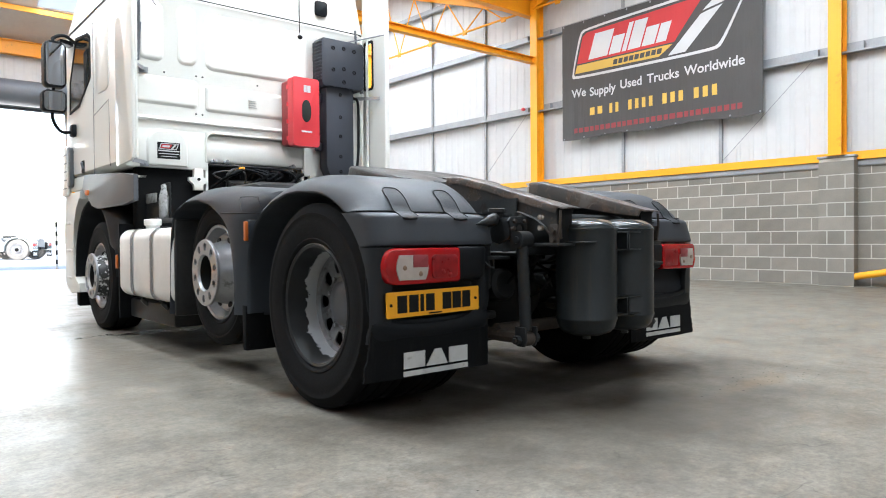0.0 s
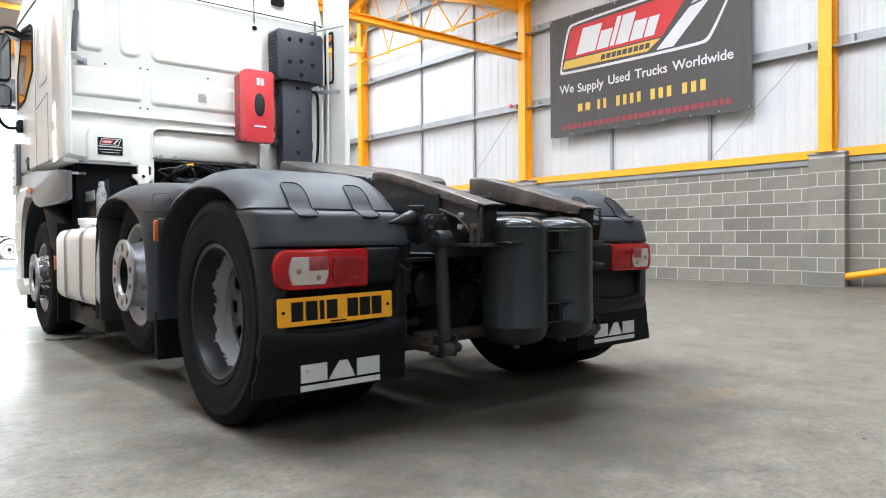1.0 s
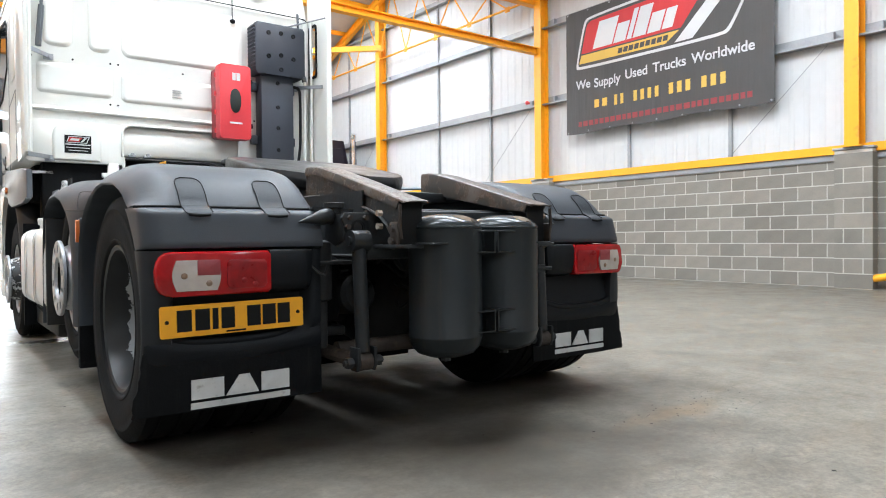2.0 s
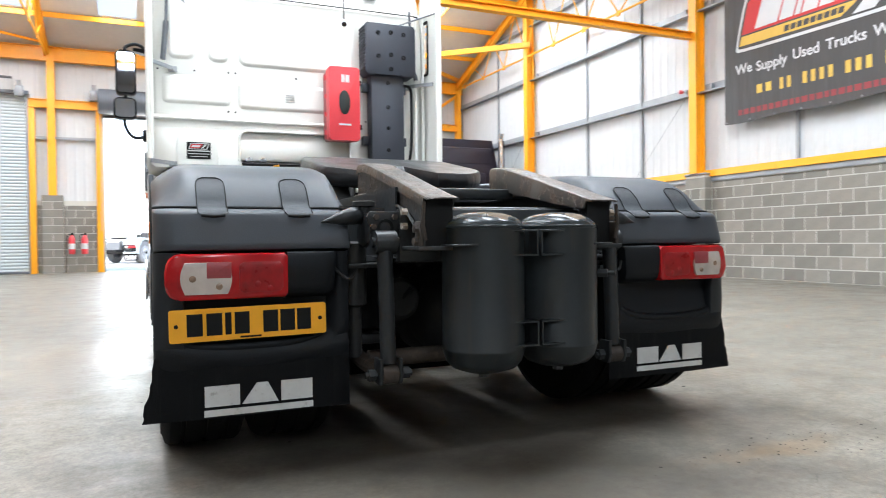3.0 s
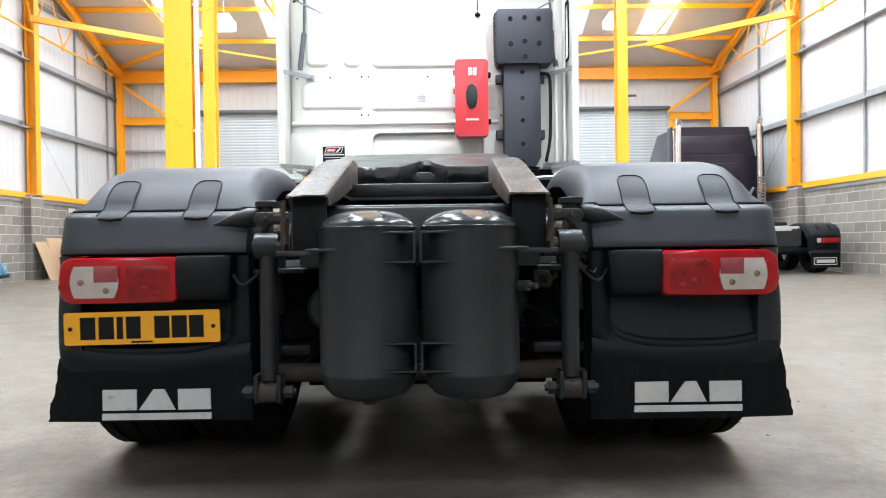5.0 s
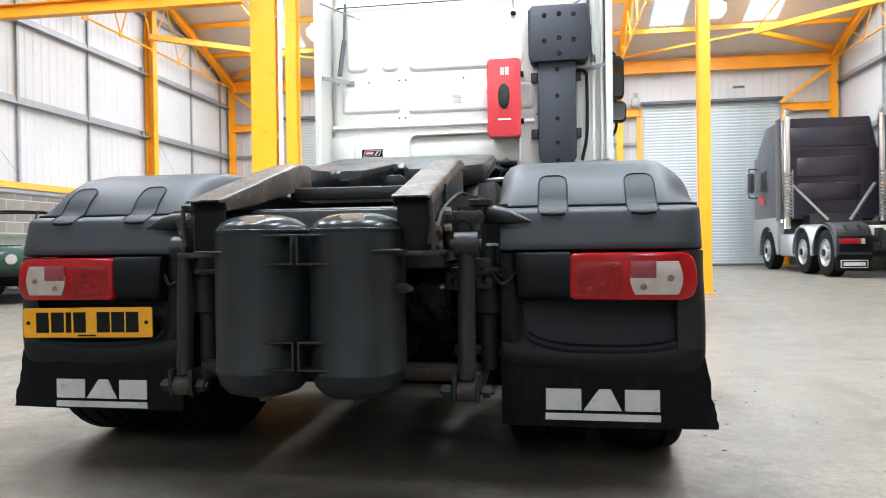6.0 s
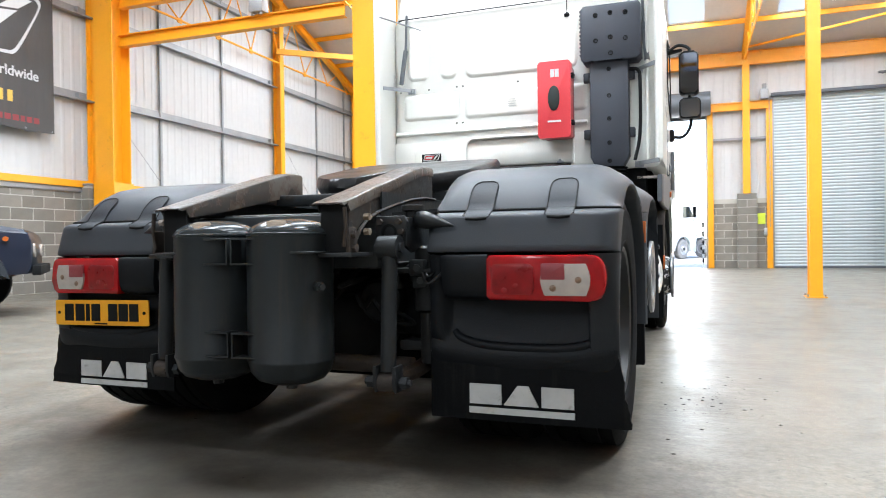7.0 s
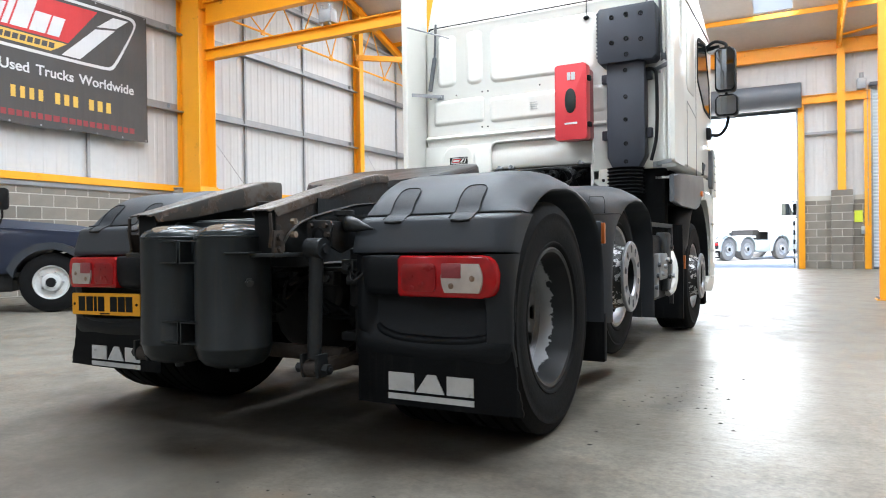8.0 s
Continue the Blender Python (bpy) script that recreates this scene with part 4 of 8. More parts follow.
solo("column", bm, M["yellow"], "broad yellow steel column against the side wall", "column", "standing columns", "structure")
for a, b, z, h in ((-6.3, -1.3, 4.92, 0.23), (-6.3, -1.3, 5.80, 0.46), (5.95, EAST - 0.26, 4.93, 0.14)):
    bm = N()
    ibeam(bm, (a, 10.8, z), (b, 10.8, z), h, 0.16, (0, 0, 1))
    solo("tie_beam", bm, M["yellow"], "yellow steel beam between the columns", "beam", "tie beams", "structure")
bm = N()
box(bm, -3.15, -2.85, 10.6, 10.8, 5.05, 5.3, 0.02)
cyl(bm, (-3.1, 10.66, 5.0), (-3.1, 10.66, 5.4), 0.03)
cyl(bm, (-2.92, 10.66, 5.0), (-2.92, 10.66, 5.4), 0.03)
solo("junction_box", bm, M["steel"], "grey electrical junction box on the yellow beam", "box")

# ---- the tractor unit ----
# Own axes: x to its right, y forward from the rear flaps, z up.
lorry = thing("tractor_unit", "white three-axle tractor unit with charcoal mudguards, parked on the concrete floor", "truck", pose(2.874, 2.341, 0, 0, 0, -0.6))


def arch(cy, cz, r, a0, a1, n):
    return [(cy + r * math.cos(radians(a0 + (a1 - a0) * i / n)), cz + r * math.sin(radians(a0 + (a1 - a0) * i / n))) for i in range(n + 1)]


def resample(pts, n):
    p = [Vector((a, b)) for a, b in pts]
    ln = [0.0]
    for a, b in zip(p, p[1:]):
        ln.append(ln[-1] + (b - a).length)
    out = []
    for i in range(n + 1):
        d = ln[-1] * i / n
        k = max(j for j in range(len(ln)) if ln[j] <= d + 1e-9)
        k = min(k, len(p) - 2)
        t = (d - ln[k]) / max(1e-9, ln[k + 1] - ln[k])
        out.append(tuple(p[k].lerp(p[k + 1], min(1, t))))
    return out


def guard_shell(outer, inner, s, x_in, x_out, name, mat, parent, label=""):
    """A mudguard: outer and inner outlines in (y, z), drawn from x_in to x_out with a rounded outer shoulder."""
    n = 40
    o, q = resample(outer, n), resample(inner, n)
    bm = N()

    def line(x, t):
        return [bm.verts.new((s * x, a + (c - a) * t, b + (d - b) * t)) for (a, b), (c, d) in zip(o, q)]

    rows = [line(x_in, 0.85), line(x_in + 0.012, 0.42), line(x_in + 0.035, 0.14), line(x_in + 0.065, 0.03), line(x_in + 0.10, 0.0), line(x_out - 0.15, 0.0), line(x_out - 0.115, 0.03), line(x_out - 0.085, 0.12), line(x_out - 0.035, 0.45), line(x_out - 0.006, 0.74), line(x_out, 0.90), line(x_out - 0.006, 0.98), line(x_out - 0.02, 1.0), line(x_in, 1.0)]
    for a, b in zip(rows, rows[1:] + rows[:1]):
        for i in range(n):
            bm.faces.new((a[i], a[i + 1], b[i + 1], b[i]))
    bm.faces.new([r[0] for r in rows])
    bm.faces.new([r[-1] for r in rows][::-1])
    return part(name, bm, mat, parent, label)


AXLE_Y, AXLE_Z = 0.545, 0.49
MID_Y, MID_Z = 1.83, 0.605
FRONT_Y, FRONT_Z = 4.50, 0.49

for s in (-1, 1):
    # rear mudguard: domed top cover, seamed to the rear housing
    top_outer = [(0.050, 0.927), (0.085, 0.975), (0.15, 1.032), (0.25, 1.079), (0.38, 1.106), (0.52, 1.117), (0.66, 1.117), (0.80, 1.102), (0.92, 1.066), (1.04, 1.002), (1.15, 0.910), (1.213, 0.81), (1.245, 0.675), (1.25, 0.47), (1.245, 0.40)]
    top_inner = [(0.12, 0.927)] + arch(AXLE_Y, AXLE_Z, 0.535, 128, 90, 7) + [(0.64, 1.033), (0.76, 1.026), (0.91, 0.993), (1.03, 0.945), (1.125, 0.878), (1.185, 0.795), (1.215, 0.67), (1.22, 0.47), (1.215, 0.40)]
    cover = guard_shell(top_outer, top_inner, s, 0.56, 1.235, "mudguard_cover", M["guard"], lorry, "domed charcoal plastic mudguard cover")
    # rear housing in two mouldings: the shoulder, and the lamp recess with its lip below
    def section(z, y_rear):
        y_arch = max(y_rear + 0.022, AXLE_Y - math.sqrt(max(0.0, 0.527 ** 2 - (z - AXLE_Z) ** 2)))
        ry = min(0.09, y_arch - y_rear - 0.004)
        recessed = 0.475 < z < 0.768
        row = [(s * 0.575, max(y_arch, 0.06), z), (s * 0.575, (-0.012 if recessed else y_rear) + 0.02, z), (s * 0.582, (-0.012 if recessed else y_rear) + 0.004, z)]
        for x in (0.60, 0.615, 0.63, 0.64, 0.655, 0.68, 0.74, 0.80, 0.86, 0.92, 0.98, 1.04, 1.09, 1.125):
            t = min(1.0, max(0.0, (x - 0.615) / 0.045))
            y = y_rear if not recessed else -0.012 + (y_rear + 0.012) * t * t * (3 - 2 * t)
            u = (x - 0.575) / 0.66
            dz = 0.026 * (1 - (2 * u - 1) ** 2) if 0.38 < z < 0.515 else 0.0
            row.append((s * x, y, z - dz))
        for k in range(1, 7):
            a = radians(90 * k / 6)
            row.append((s * (1.145 + 0.09 * math.sin(a)), y_rear + ry * (1 - math.cos(a)), z))
        row += [(s * 1.235, y_arch, z), (s * 1.215, y_arch + 0.002, z), (s * 1.18, max(y_arch, y_rear + 0.022), z)]
        return row

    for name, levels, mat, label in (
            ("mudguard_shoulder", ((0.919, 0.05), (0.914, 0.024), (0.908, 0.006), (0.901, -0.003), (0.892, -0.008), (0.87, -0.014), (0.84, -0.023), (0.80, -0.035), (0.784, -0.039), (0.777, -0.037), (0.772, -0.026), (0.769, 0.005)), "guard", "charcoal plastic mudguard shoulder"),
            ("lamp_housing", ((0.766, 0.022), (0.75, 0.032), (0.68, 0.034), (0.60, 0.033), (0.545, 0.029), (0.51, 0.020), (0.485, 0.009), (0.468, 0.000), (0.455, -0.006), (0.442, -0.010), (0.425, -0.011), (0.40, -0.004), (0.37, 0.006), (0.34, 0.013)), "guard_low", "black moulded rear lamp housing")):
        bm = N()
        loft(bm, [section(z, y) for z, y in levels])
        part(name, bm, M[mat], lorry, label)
    # flank down outside the lamp housing to the flap, toned between lit and shaded
    bm = N()
    rows_s = []
    for z, y_r in ((0.768, -0.036), (0.74, -0.034), (0.68, -0.029), (0.62, -0.021), (0.58, -0.013), (0.52, -0.010), (0.46, -0.009), (0.435, -0.005), (0.418, 0.006), (0.40, 0.014), (0.36, 0.022)):
        y_arch = max(y_r + 0.03, AXLE_Y - math.sqrt(max(0.0, 0.529 ** 2 - (z - AXLE_Z) ** 2)))
        ry = min(0.088, y_arch - y_r - 0.004)
        row = [(s * 1.142, y_r + 0.034, z), (s * 1.142, y_r + 0.008, z), (s * 1.147, y_r, z)]
        row += [(s * (1.150 + 0.0885 * math.sin(radians(15 * k))), y_r + ry * (1 - math.cos(radians(15 * k))), z) for k in range(1, 7)]
        row += [(s * 1.2385, y_arch, z), (s * 1.218, y_arch + 0.003, z)]
        rows_s.append(row)
    loft(bm, rows_s)
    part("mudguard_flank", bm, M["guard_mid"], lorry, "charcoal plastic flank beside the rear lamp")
    # rounded ledge that frames the recess below the lamp
    bm = N()
    tube(bm, curve_pts([(s * 0.665, 0.030, 0.490), (s * 0.69, 0.018, 0.470), (s * 0.77, 0.008, 0.450), (s * 0.90, 0.008, 0.443), (s * 1.04, 0.008, 0.446), (s * 1.13, 0.010, 0.460), (s * 1.17, 0.016, 0.485)], 6), 0.017, 12)
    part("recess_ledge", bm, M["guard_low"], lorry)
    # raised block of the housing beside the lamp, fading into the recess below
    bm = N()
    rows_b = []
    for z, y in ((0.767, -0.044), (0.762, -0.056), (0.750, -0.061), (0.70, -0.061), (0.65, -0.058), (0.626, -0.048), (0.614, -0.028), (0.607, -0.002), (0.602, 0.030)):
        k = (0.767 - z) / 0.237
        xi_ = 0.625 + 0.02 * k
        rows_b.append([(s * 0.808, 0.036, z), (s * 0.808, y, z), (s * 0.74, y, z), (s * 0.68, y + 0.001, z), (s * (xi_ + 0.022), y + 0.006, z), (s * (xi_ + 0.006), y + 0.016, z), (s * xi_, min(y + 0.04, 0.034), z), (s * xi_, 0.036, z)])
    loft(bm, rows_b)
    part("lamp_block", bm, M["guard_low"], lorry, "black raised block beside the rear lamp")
    # tongues let into the cover
    for xc in (1.045, 0.755):
        prof = [(-0.008, 0.893, 0.80), (-0.002, 0.9025, 1.0), (0.024, 0.9155, 1.0), (0.050, 0.927, 1.0), (0.067, 0.951, 1.0), (0.085, 0.976, 1.0), (0.112, 1.001, 1.0), (0.130, 1.016, 0.95), (0.142, 1.026, 0.78), (0.149, 1.032, 0.45)]
        bm = N()
        loft(bm, [[(s * (xc - 0.047 * k), y - 0.0010, z + 0.0010), (s * (xc + 0.047 * k), y - 0.0010, z + 0.0010), (s * (xc + 0.047 * k), y + 0.012, z - 0.012), (s * (xc - 0.047 * k), y + 0.012, z - 0.012)] for y, z, k in prof])
        part("strap", bm, M["guard_strap"], lorry)
        bm = N()
        edge = [(s * (xc - 0.0485 * k), y - 0.0016, z + 0.0016) for y, z, k in prof[1:]]
        edge += [(s * (xc + 0.0485 * k), y - 0.0016, z + 0.0016) for y, z, k in prof[:0:-1]]
        tube(bm, edge, 0.0021, 6)
        part("strap_groove", bm, M["ink"], lorry)
        bm = N()
        tube(bm, [(s * (xc + 0.038 * k), -0.0095 + 0.002 * abs(k), 0.890 + 0.003 * abs(k)) for k in (-1, -0.6, 0, 0.6, 1)], 0.006, 8)
        part("strap_slot", bm, M["ink"], lorry)
    # dark joint between cover and shoulder
    bm = N()
    joint = [(s * x, 0.0475, 0.9225) for x in (0.60, 0.75, 0.90, 1.02, 1.10)] + [(s * (1.145 + 0.088 * math.sin(radians(k))), 0.05 + 0.088 * (1 - math.cos(radians(k))), 0.9225) for k in (0, 20, 40, 60, 80)]
    tube(bm, joint, 0.0048, 6)
    part("joint", bm, M["ink"], lorry)
    # rubber flap with a worn outer edge
    bm = N()
    rnd = random.Random(5 + s)
    rows_f = []
    for k in range(15):
        z = 0.42 - (0.215 if s < 0 else 0.232) * k / 14
        xo = 1.236 + 0.042 * k / 14 + (rnd.uniform(-0.007, 0.004) if k > 3 else 0)
        rows_f.append([(s * 0.578, 0.0, z), (s * 0.80, -0.004, z), (s * 1.05, -0.004, z), (s * xo, 0.012, z), (s * xo, 0.022, z), (s * 1.05, 0.006, z), (s * 0.80, 0.006, z), (s * 0.578, 0.01, z)])
    loft(bm, rows_f)
    flap = part("mud_flap", bm, M["rubber"], lorry, "black rubber mud flap with a white maker's mark")
    # white maker's mark as plain shapes over a bar
    x0 = -1.082 if s < 0 else 0.725
    for a, b, c, d in ((0.0, 0.115, 0.0, 0.0), (0.122, 0.245, 0.05, 0.035), (0.255, 0.365, 0.0, 0.0)):
        bm = N()
        prism(bm, [(x0 + a, 0.245), (x0 + b, 0.245), (x0 + b - d, 0.315), (x0 + a + c, 0.315)], "y", -0.0085, -0.0045)
        part("mark", bm, M["white_print"], flap)
    bm = N()
    prism(bm, [(x0 - 0.002, 0.212), (x0 + 0.367, 0.212), (x0 + 0.367, 0.234), (x0 - 0.002, 0.234)], "y", -0.0085, -0.0045)
    part("mark", bm, M["white_print"], flap)
    # rear lamp
    xi, xo = 0.806, 1.204
    bm = N()
    outline = [(s * u, v) for u, v in [(xi, 0.624), (xi, 0.752), (xi + 0.012, 0.764), (xo - 0.05, 0.764), (xo - 0.03, 0.760), (xo - 0.014, 0.748), (xo - 0.005, 0.728), (xo, 0.70), (xo - 0.001, 0.665), (xo - 0.006, 0.640), (xo - 0.016, 0.623), (xo - 0.032, 0.614), (xo - 0.05, 0.612), (xi + 0.012, 0.612)]]
    prism(bm, outline, "y", -0.068, 0.05, 0.010)
    for v in bm.verts:
        # the outer end sweeps forward
        k = max(0.0, abs(v.co.x) - 1.08) / 0.116
        if v.co.y < 0:
            v.co.y += 0.018 * k * k
    lamp = part("rear_lamp", bm, M["red_lens"], lorry, "red rear lamp cluster with a clear reversing lens")
    for (a, b, c, d), mat, nm in (((0.998, 1.152, 0.630, 0.735), "clear_lens", "reversing_lens"), ((0.996, 1.074, 0.683, 0.736), "reflector", "reflector"), ((0.825, 0.97, 0.632, 0.735), "dark_red", "brake_lens")):
        bm = N()
        lift = {"clear_lens": 0.0705, "reflector": 0.0715, "dark_red": 0.0695}[mat]
        lens = rrect(min(s * a, s * b), max(s * a, s * b), c, d, 0.02 if mat != "reflector" else 0.003)
        if mat == "clear_lens":
            lens = [(s * (b - 0.010 + 0.014 * math.sin(math.pi * k / 10)), c + (d - c) * k / 10) for k in range(11)] + [(s * (a + 0.010 - 0.014 * math.sin(math.pi * k / 10)), d - (d - c) * k / 10) for k in range(11)]
            lens = lens if s > 0 else lens[::-1]
        prism(bm, lens, "y", -lift, -0.056, 0.001)
        for v in bm.verts:
            k = max(0.0, abs(v.co.x) - 1.08) / 0.116
            v.co.y += 0.018 * k * k
        part(nm, bm, M[mat], lamp)
    for xx, zz, mat in ((1.118, 0.682, "bulb"), (1.035, 0.655, "bulb"), (0.91, 0.66, "dark_red"), (0.87, 0.645, "dark_red")):
        bm = N()
        lathe(bm, ((0, 0.011), (0.0015, 0.009), (0.0022, 0.004)), (s * xx, {1.118: -0.0684, 1.035: -0.0704}.get(xx, -0.0694), zz), (0, -1, 0), 12)
        part("bulb", bm, M[mat], lamp)
    # horn-shaped bracket tube beside the mudguard
    bm = N()
    pts = curve_pts([(s * 0.50, 0.03, 0.89), (s * 0.55, -0.02, 0.893), (s * 0.61, -0.045, 0.885), (s * 0.685, -0.04, 0.868)], 5)
    rads = [0.030, 0.030, 0.030, 0.030, 0.031, 0.032, 0.032, 0.032, 0.031, 0.029, 0.026, 0.022, 0.017, 0.012, 0.007, 0.003]
    secs = []
    for p, r in zip(pts, rads):
        secs.append([(p.x + 0.0, p.y + r * math.cos(2 * math.pi * i / 12), p.z + r * math.sin(2 * math.pi * i / 12)) for i in range(12)])
    loft(bm, secs)
    part("mudguard_bracket", bm, M["strut_black"], lorry, "tapered dark bracket beside the mudguard")
    bm = N()
    lathe(bm, ((0, 0.028), (0.03, 0.03), (0.032, 0.042), (0.05, 0.042), (0.052, 0.036)), (s * 0.515, 0.0, 0.895), (0, 0, 1), 14)
    part("bracket_cap", bm, M["black_oil"], lorry)
    bm = N()
    bar(bm, (s * 0.44, -0.01, 0.915), (s * 0.60, 0.03, 0.925), 0.05, 0.012)
    part("bracket_plate", bm, M["strut_black"], lorry)
    # stabiliser strut
    bm = N()
    cyl(bm, (s * 0.48, -0.155, 0.37), (s * 0.482, -0.135, 0.785), 0.028)
    strut = part("stabiliser_strut", bm, M["strut_black"], lorry, "grey upright stabiliser strut")
    bm = N()
    cyl(bm, (s * 0.445, -0.135, 0.795), (s * 0.52, -0.135, 0.795), 0.042, seg=18)
    cyl(bm, (s * 0.43, -0.135, 0.795), (s * 0.53, -0.135, 0.795), 0.018, seg=12)
    part("upper_eye", bm, M["strut_black"], strut)
    for dx in (-0.036, 0.036):
        bm = N()
        prism(bm, [(-0.19, 0.39), (-0.125, 0.39), (-0.122, 0.33), (-0.135, 0.30), (-0.18, 0.30), (-0.193, 0.33)], "x", s * 0.48 + dx - 0.007, s * 0.48 + dx + 0.007, 0.003)
        part("fork", bm, M["strut_black"], strut)
    bm = N()
    cyl(bm, (s * 0.48 - 0.028, -0.157, 0.333), (s * 0.48 + 0.028, -0.157, 0.333), 0.034, seg=16)
    part("lower_bush", bm, M["brown_rust"], strut, "rusty rubber bush")
    bm = N()
    cyl(bm, (s * 0.48 - 0.085, -0.157, 0.333), (s * 0.48 + 0.085, -0.157, 0.333), 0.012, seg=6)
    cyl(bm, (s * 0.48 - 0.075, -0.157, 0.333), (s * 0.48 - 0.05, -0.157, 0.333), 0.022, seg=6)
    cyl(bm, (s * 0.48 + 0.05, -0.157, 0.333), (s * 0.48 + 0.075, -0.157, 0.333), 0.022, seg=6)
    part("bolt", bm, M["strut_black"], strut)
    bm = N()
    tube(bm, curve_pts([(s * 0.48, -0.13, 0.335), (s * 0.50, 0.05, 0.34), (s * 0.48, 0.3, 0.36), (s * 0.42, 0.5, 0.40)], 4), 0.03)
    part("stabiliser_arm", bm, M["brown_rust"], lorry, "rusty stabiliser arm")
    # cast hanger over the strut: a tapered rear plate with a hole, and two ribs running forward
    bm = N()
    prism(bm, [(s * u, v) for u, v in ((0.415, 0.905), (0.525, 0.905), (0.538, 0.885), (0.518, 0.835), (0.505, 0.785), (0.485, 0.762), (0.455, 0.762), (0.438, 0.79), (0.430, 0.83), (0.412, 0.85))], "y", -0.105, -0.090, 0.004)
    hang = part("strut_hanger", bm, M["strut_black"], lorry, "dark cast hanger over the stabiliser strut")
    for u in (0.416, 0.520):
        bm = N()
        prism(bm, [(-0.094, 0.900), (0.06, 0.905), (0.06, 0.80), (-0.03, 0.775), (-0.094, 0.80)], "x", s * u - 0.007, s * u + 0.007, 0.003)
        part("rib", bm, M["strut_black"], hang)
    # A black disc draws the dark of the hole.
    bm = N()
    lathe(bm, ((0, 0.030), (0.004, 0.030), (0.0045, 0.021), (-0.004, 0.019)), (s * 0.468, -0.1045, 0.848), (0, -1, 0), 18)
    part("hole", bm, M["ink"], hang)
    for u, v in ((0.435, 0.885), (0.505, 0.885), (0.515, 0.850)):
        bm = N()
        cyl(bm, (s * u, -0.104, v), (s * u, -0.120, v), 0.011, seg=6)
        part("bolt", bm, M["brown_rust"], hang)
    bm = N()
    tube(bm, curve_pts([(s * 0.55, -0.01, 0.70), (s * 0.59, -0.05, 0.665), (s * 0.63, -0.02, 0.70), (s * 0.66, 0.01, 0.72)], 5), 0.006, 6)
    part("lamp_cable", bm, M["black_oil"], lorry)

    # ramps behind the coupling plate
    xa, xb = (-0.388, -0.268) if s < 0 else (0.275, 0.395)
    # one folded plate: top, rounded folds and the inner cheek, torn at the foot
    bm = N()
    secs_r = []
    rnd = random.Random(40 + s)
    xo_, xi_ = (xa, xb) if s < 0 else (xb, xa)
    for y, z, d_in in ((0.52, 1.142, 0.115), (0.47, 1.142, 0.115), (0.41, 1.136, 0.112), (0.34, 1.121, 0.105), (0.22, 1.088, 0.095), (0.08, 1.050, 0.083), (-0.06, 1.012, 0.070), (-0.18, 0.979, 0.055), (-0.255, 0.958, 0.045), (-0.272, 0.9535, 0.012), (-0.302, 0.945, 0.009)):
        tear = 0.013 if y < -0.29 else 0.0
        d_out = 0.040 if y > -0.26 else 0.009
        f = 1.0 if y > 0.3 else 0.55
        f = f if y > -0.26 else 0.3
        row = [(xo_, z - d_out), (xo_, z - 0.016 * f), (xo_ - s * 0.005 * f, z - 0.005 * f), (xo_ - s * 0.016 * f, z)]
        row += [(xo_ + (xi_ - xo_) * k / 6, z) for k in (1, 2, 3, 4, 5)]
        row += [(xi_ + s * 0.016 * f, z), (xi_ + s * 0.005 * f, z - 0.005 * f), (xi_, z - 0.016 * f), (xi_, z - d_in), (xi_ + s * 0.005, z - d_in), (xi_ + s * 0.005, z - min(0.016, d_in - 0.001)), (xi_ + s * 0.014, z - 0.005)]
        row += [(xo_ + (xi_ - xo_) * k / 6, z - 0.005) for k in (5, 4, 3, 2, 1)]
        row += [(xo_ - s * 0.014, z - 0.005), (xo_ - s * 0.005, z - min(0.016, d_out - 0.001)), (xo_ - s * 0.005, z - d_out)]
        secs_r.append([(x, y + rnd.uniform(-tear, tear), zz + 0.0025 * noise.noise(Vector((x * 30, y * 9, 1.0 + s)))) for x, zz in row])
    loft(bm, secs_r)
    rampo = part("guide_ramp", bm, M["ramp_top"], lorry, "sloping worn steel guide ramp with flaking paint and rust")
    out_x = xa if s < 0 else xb
    bm = N()
    cut = [(0.52, 1.0), (0.40, 1.0), (0.25, 0.985), (0.10, 0.957), (-0.05, 0.925), (-0.14, 0.895), (-0.195, 0.86), (-0.23, 0.82), (-0.243, 0.762)]
    prism(bm, [(-0.262, 0.938), (-0.18, 0.962), (0.34, 1.104), (0.41, 1.119), (0.52, 1.125)] + cut + [(-0.262, 0.762)], "x", min(out_x - s * 0.006, out_x - s * 0.011), max(out_x - s * 0.006, out_x - s * 0.011))
    part("ramp_cheek", bm, M["ramp_side"], rampo, "dark grey ramp side plate with an arched cut-out")
    bm = N()
    tube(bm, [(out_x - s * -0.006, y, z) for y, z in cut], 0.006, 6)
    part("cut_edge", bm, M["ramp_side"], rampo)
    # Black sheet stands for the dark hollow under the ramp's foot.
    bm = N()
    box(bm, xa + 0.011, xb - 0.006, -0.264, -0.254, 0.766, 0.944, 0.002)
    part("foot_hollow_shade", bm, M["ink"], rampo)
    bm = N()
    box(bm, min(s * 0.25, s * 0.42), max(s * 0.25, s * 0.42), -0.30, -0.14, 0.765, 0.78, 0.003)
    part("tank_bracket", bm, M["chassis"], lorry, "angled bracket holding the air tanks")
    bm = N()
    tube(bm, [(s * 0.395, -0.296, 0.93), (s * 0.40, -0.296, 0.86), (s * 0.39, -0.294, 0.80)], 0.007, 6)
    part("rust_run", bm, M["brown_rust"], rampo, "rust-stained weld seam")
    for z in (0.90, 0.85):
        bm = N()
        cyl(bm, (s * 0.425, -0.21, z), (s * 0.445, -0.21, z), 0.013, seg=6)
        part("bolt", bm, M["rust"], lorry)

    # chassis rail
    bm = N()
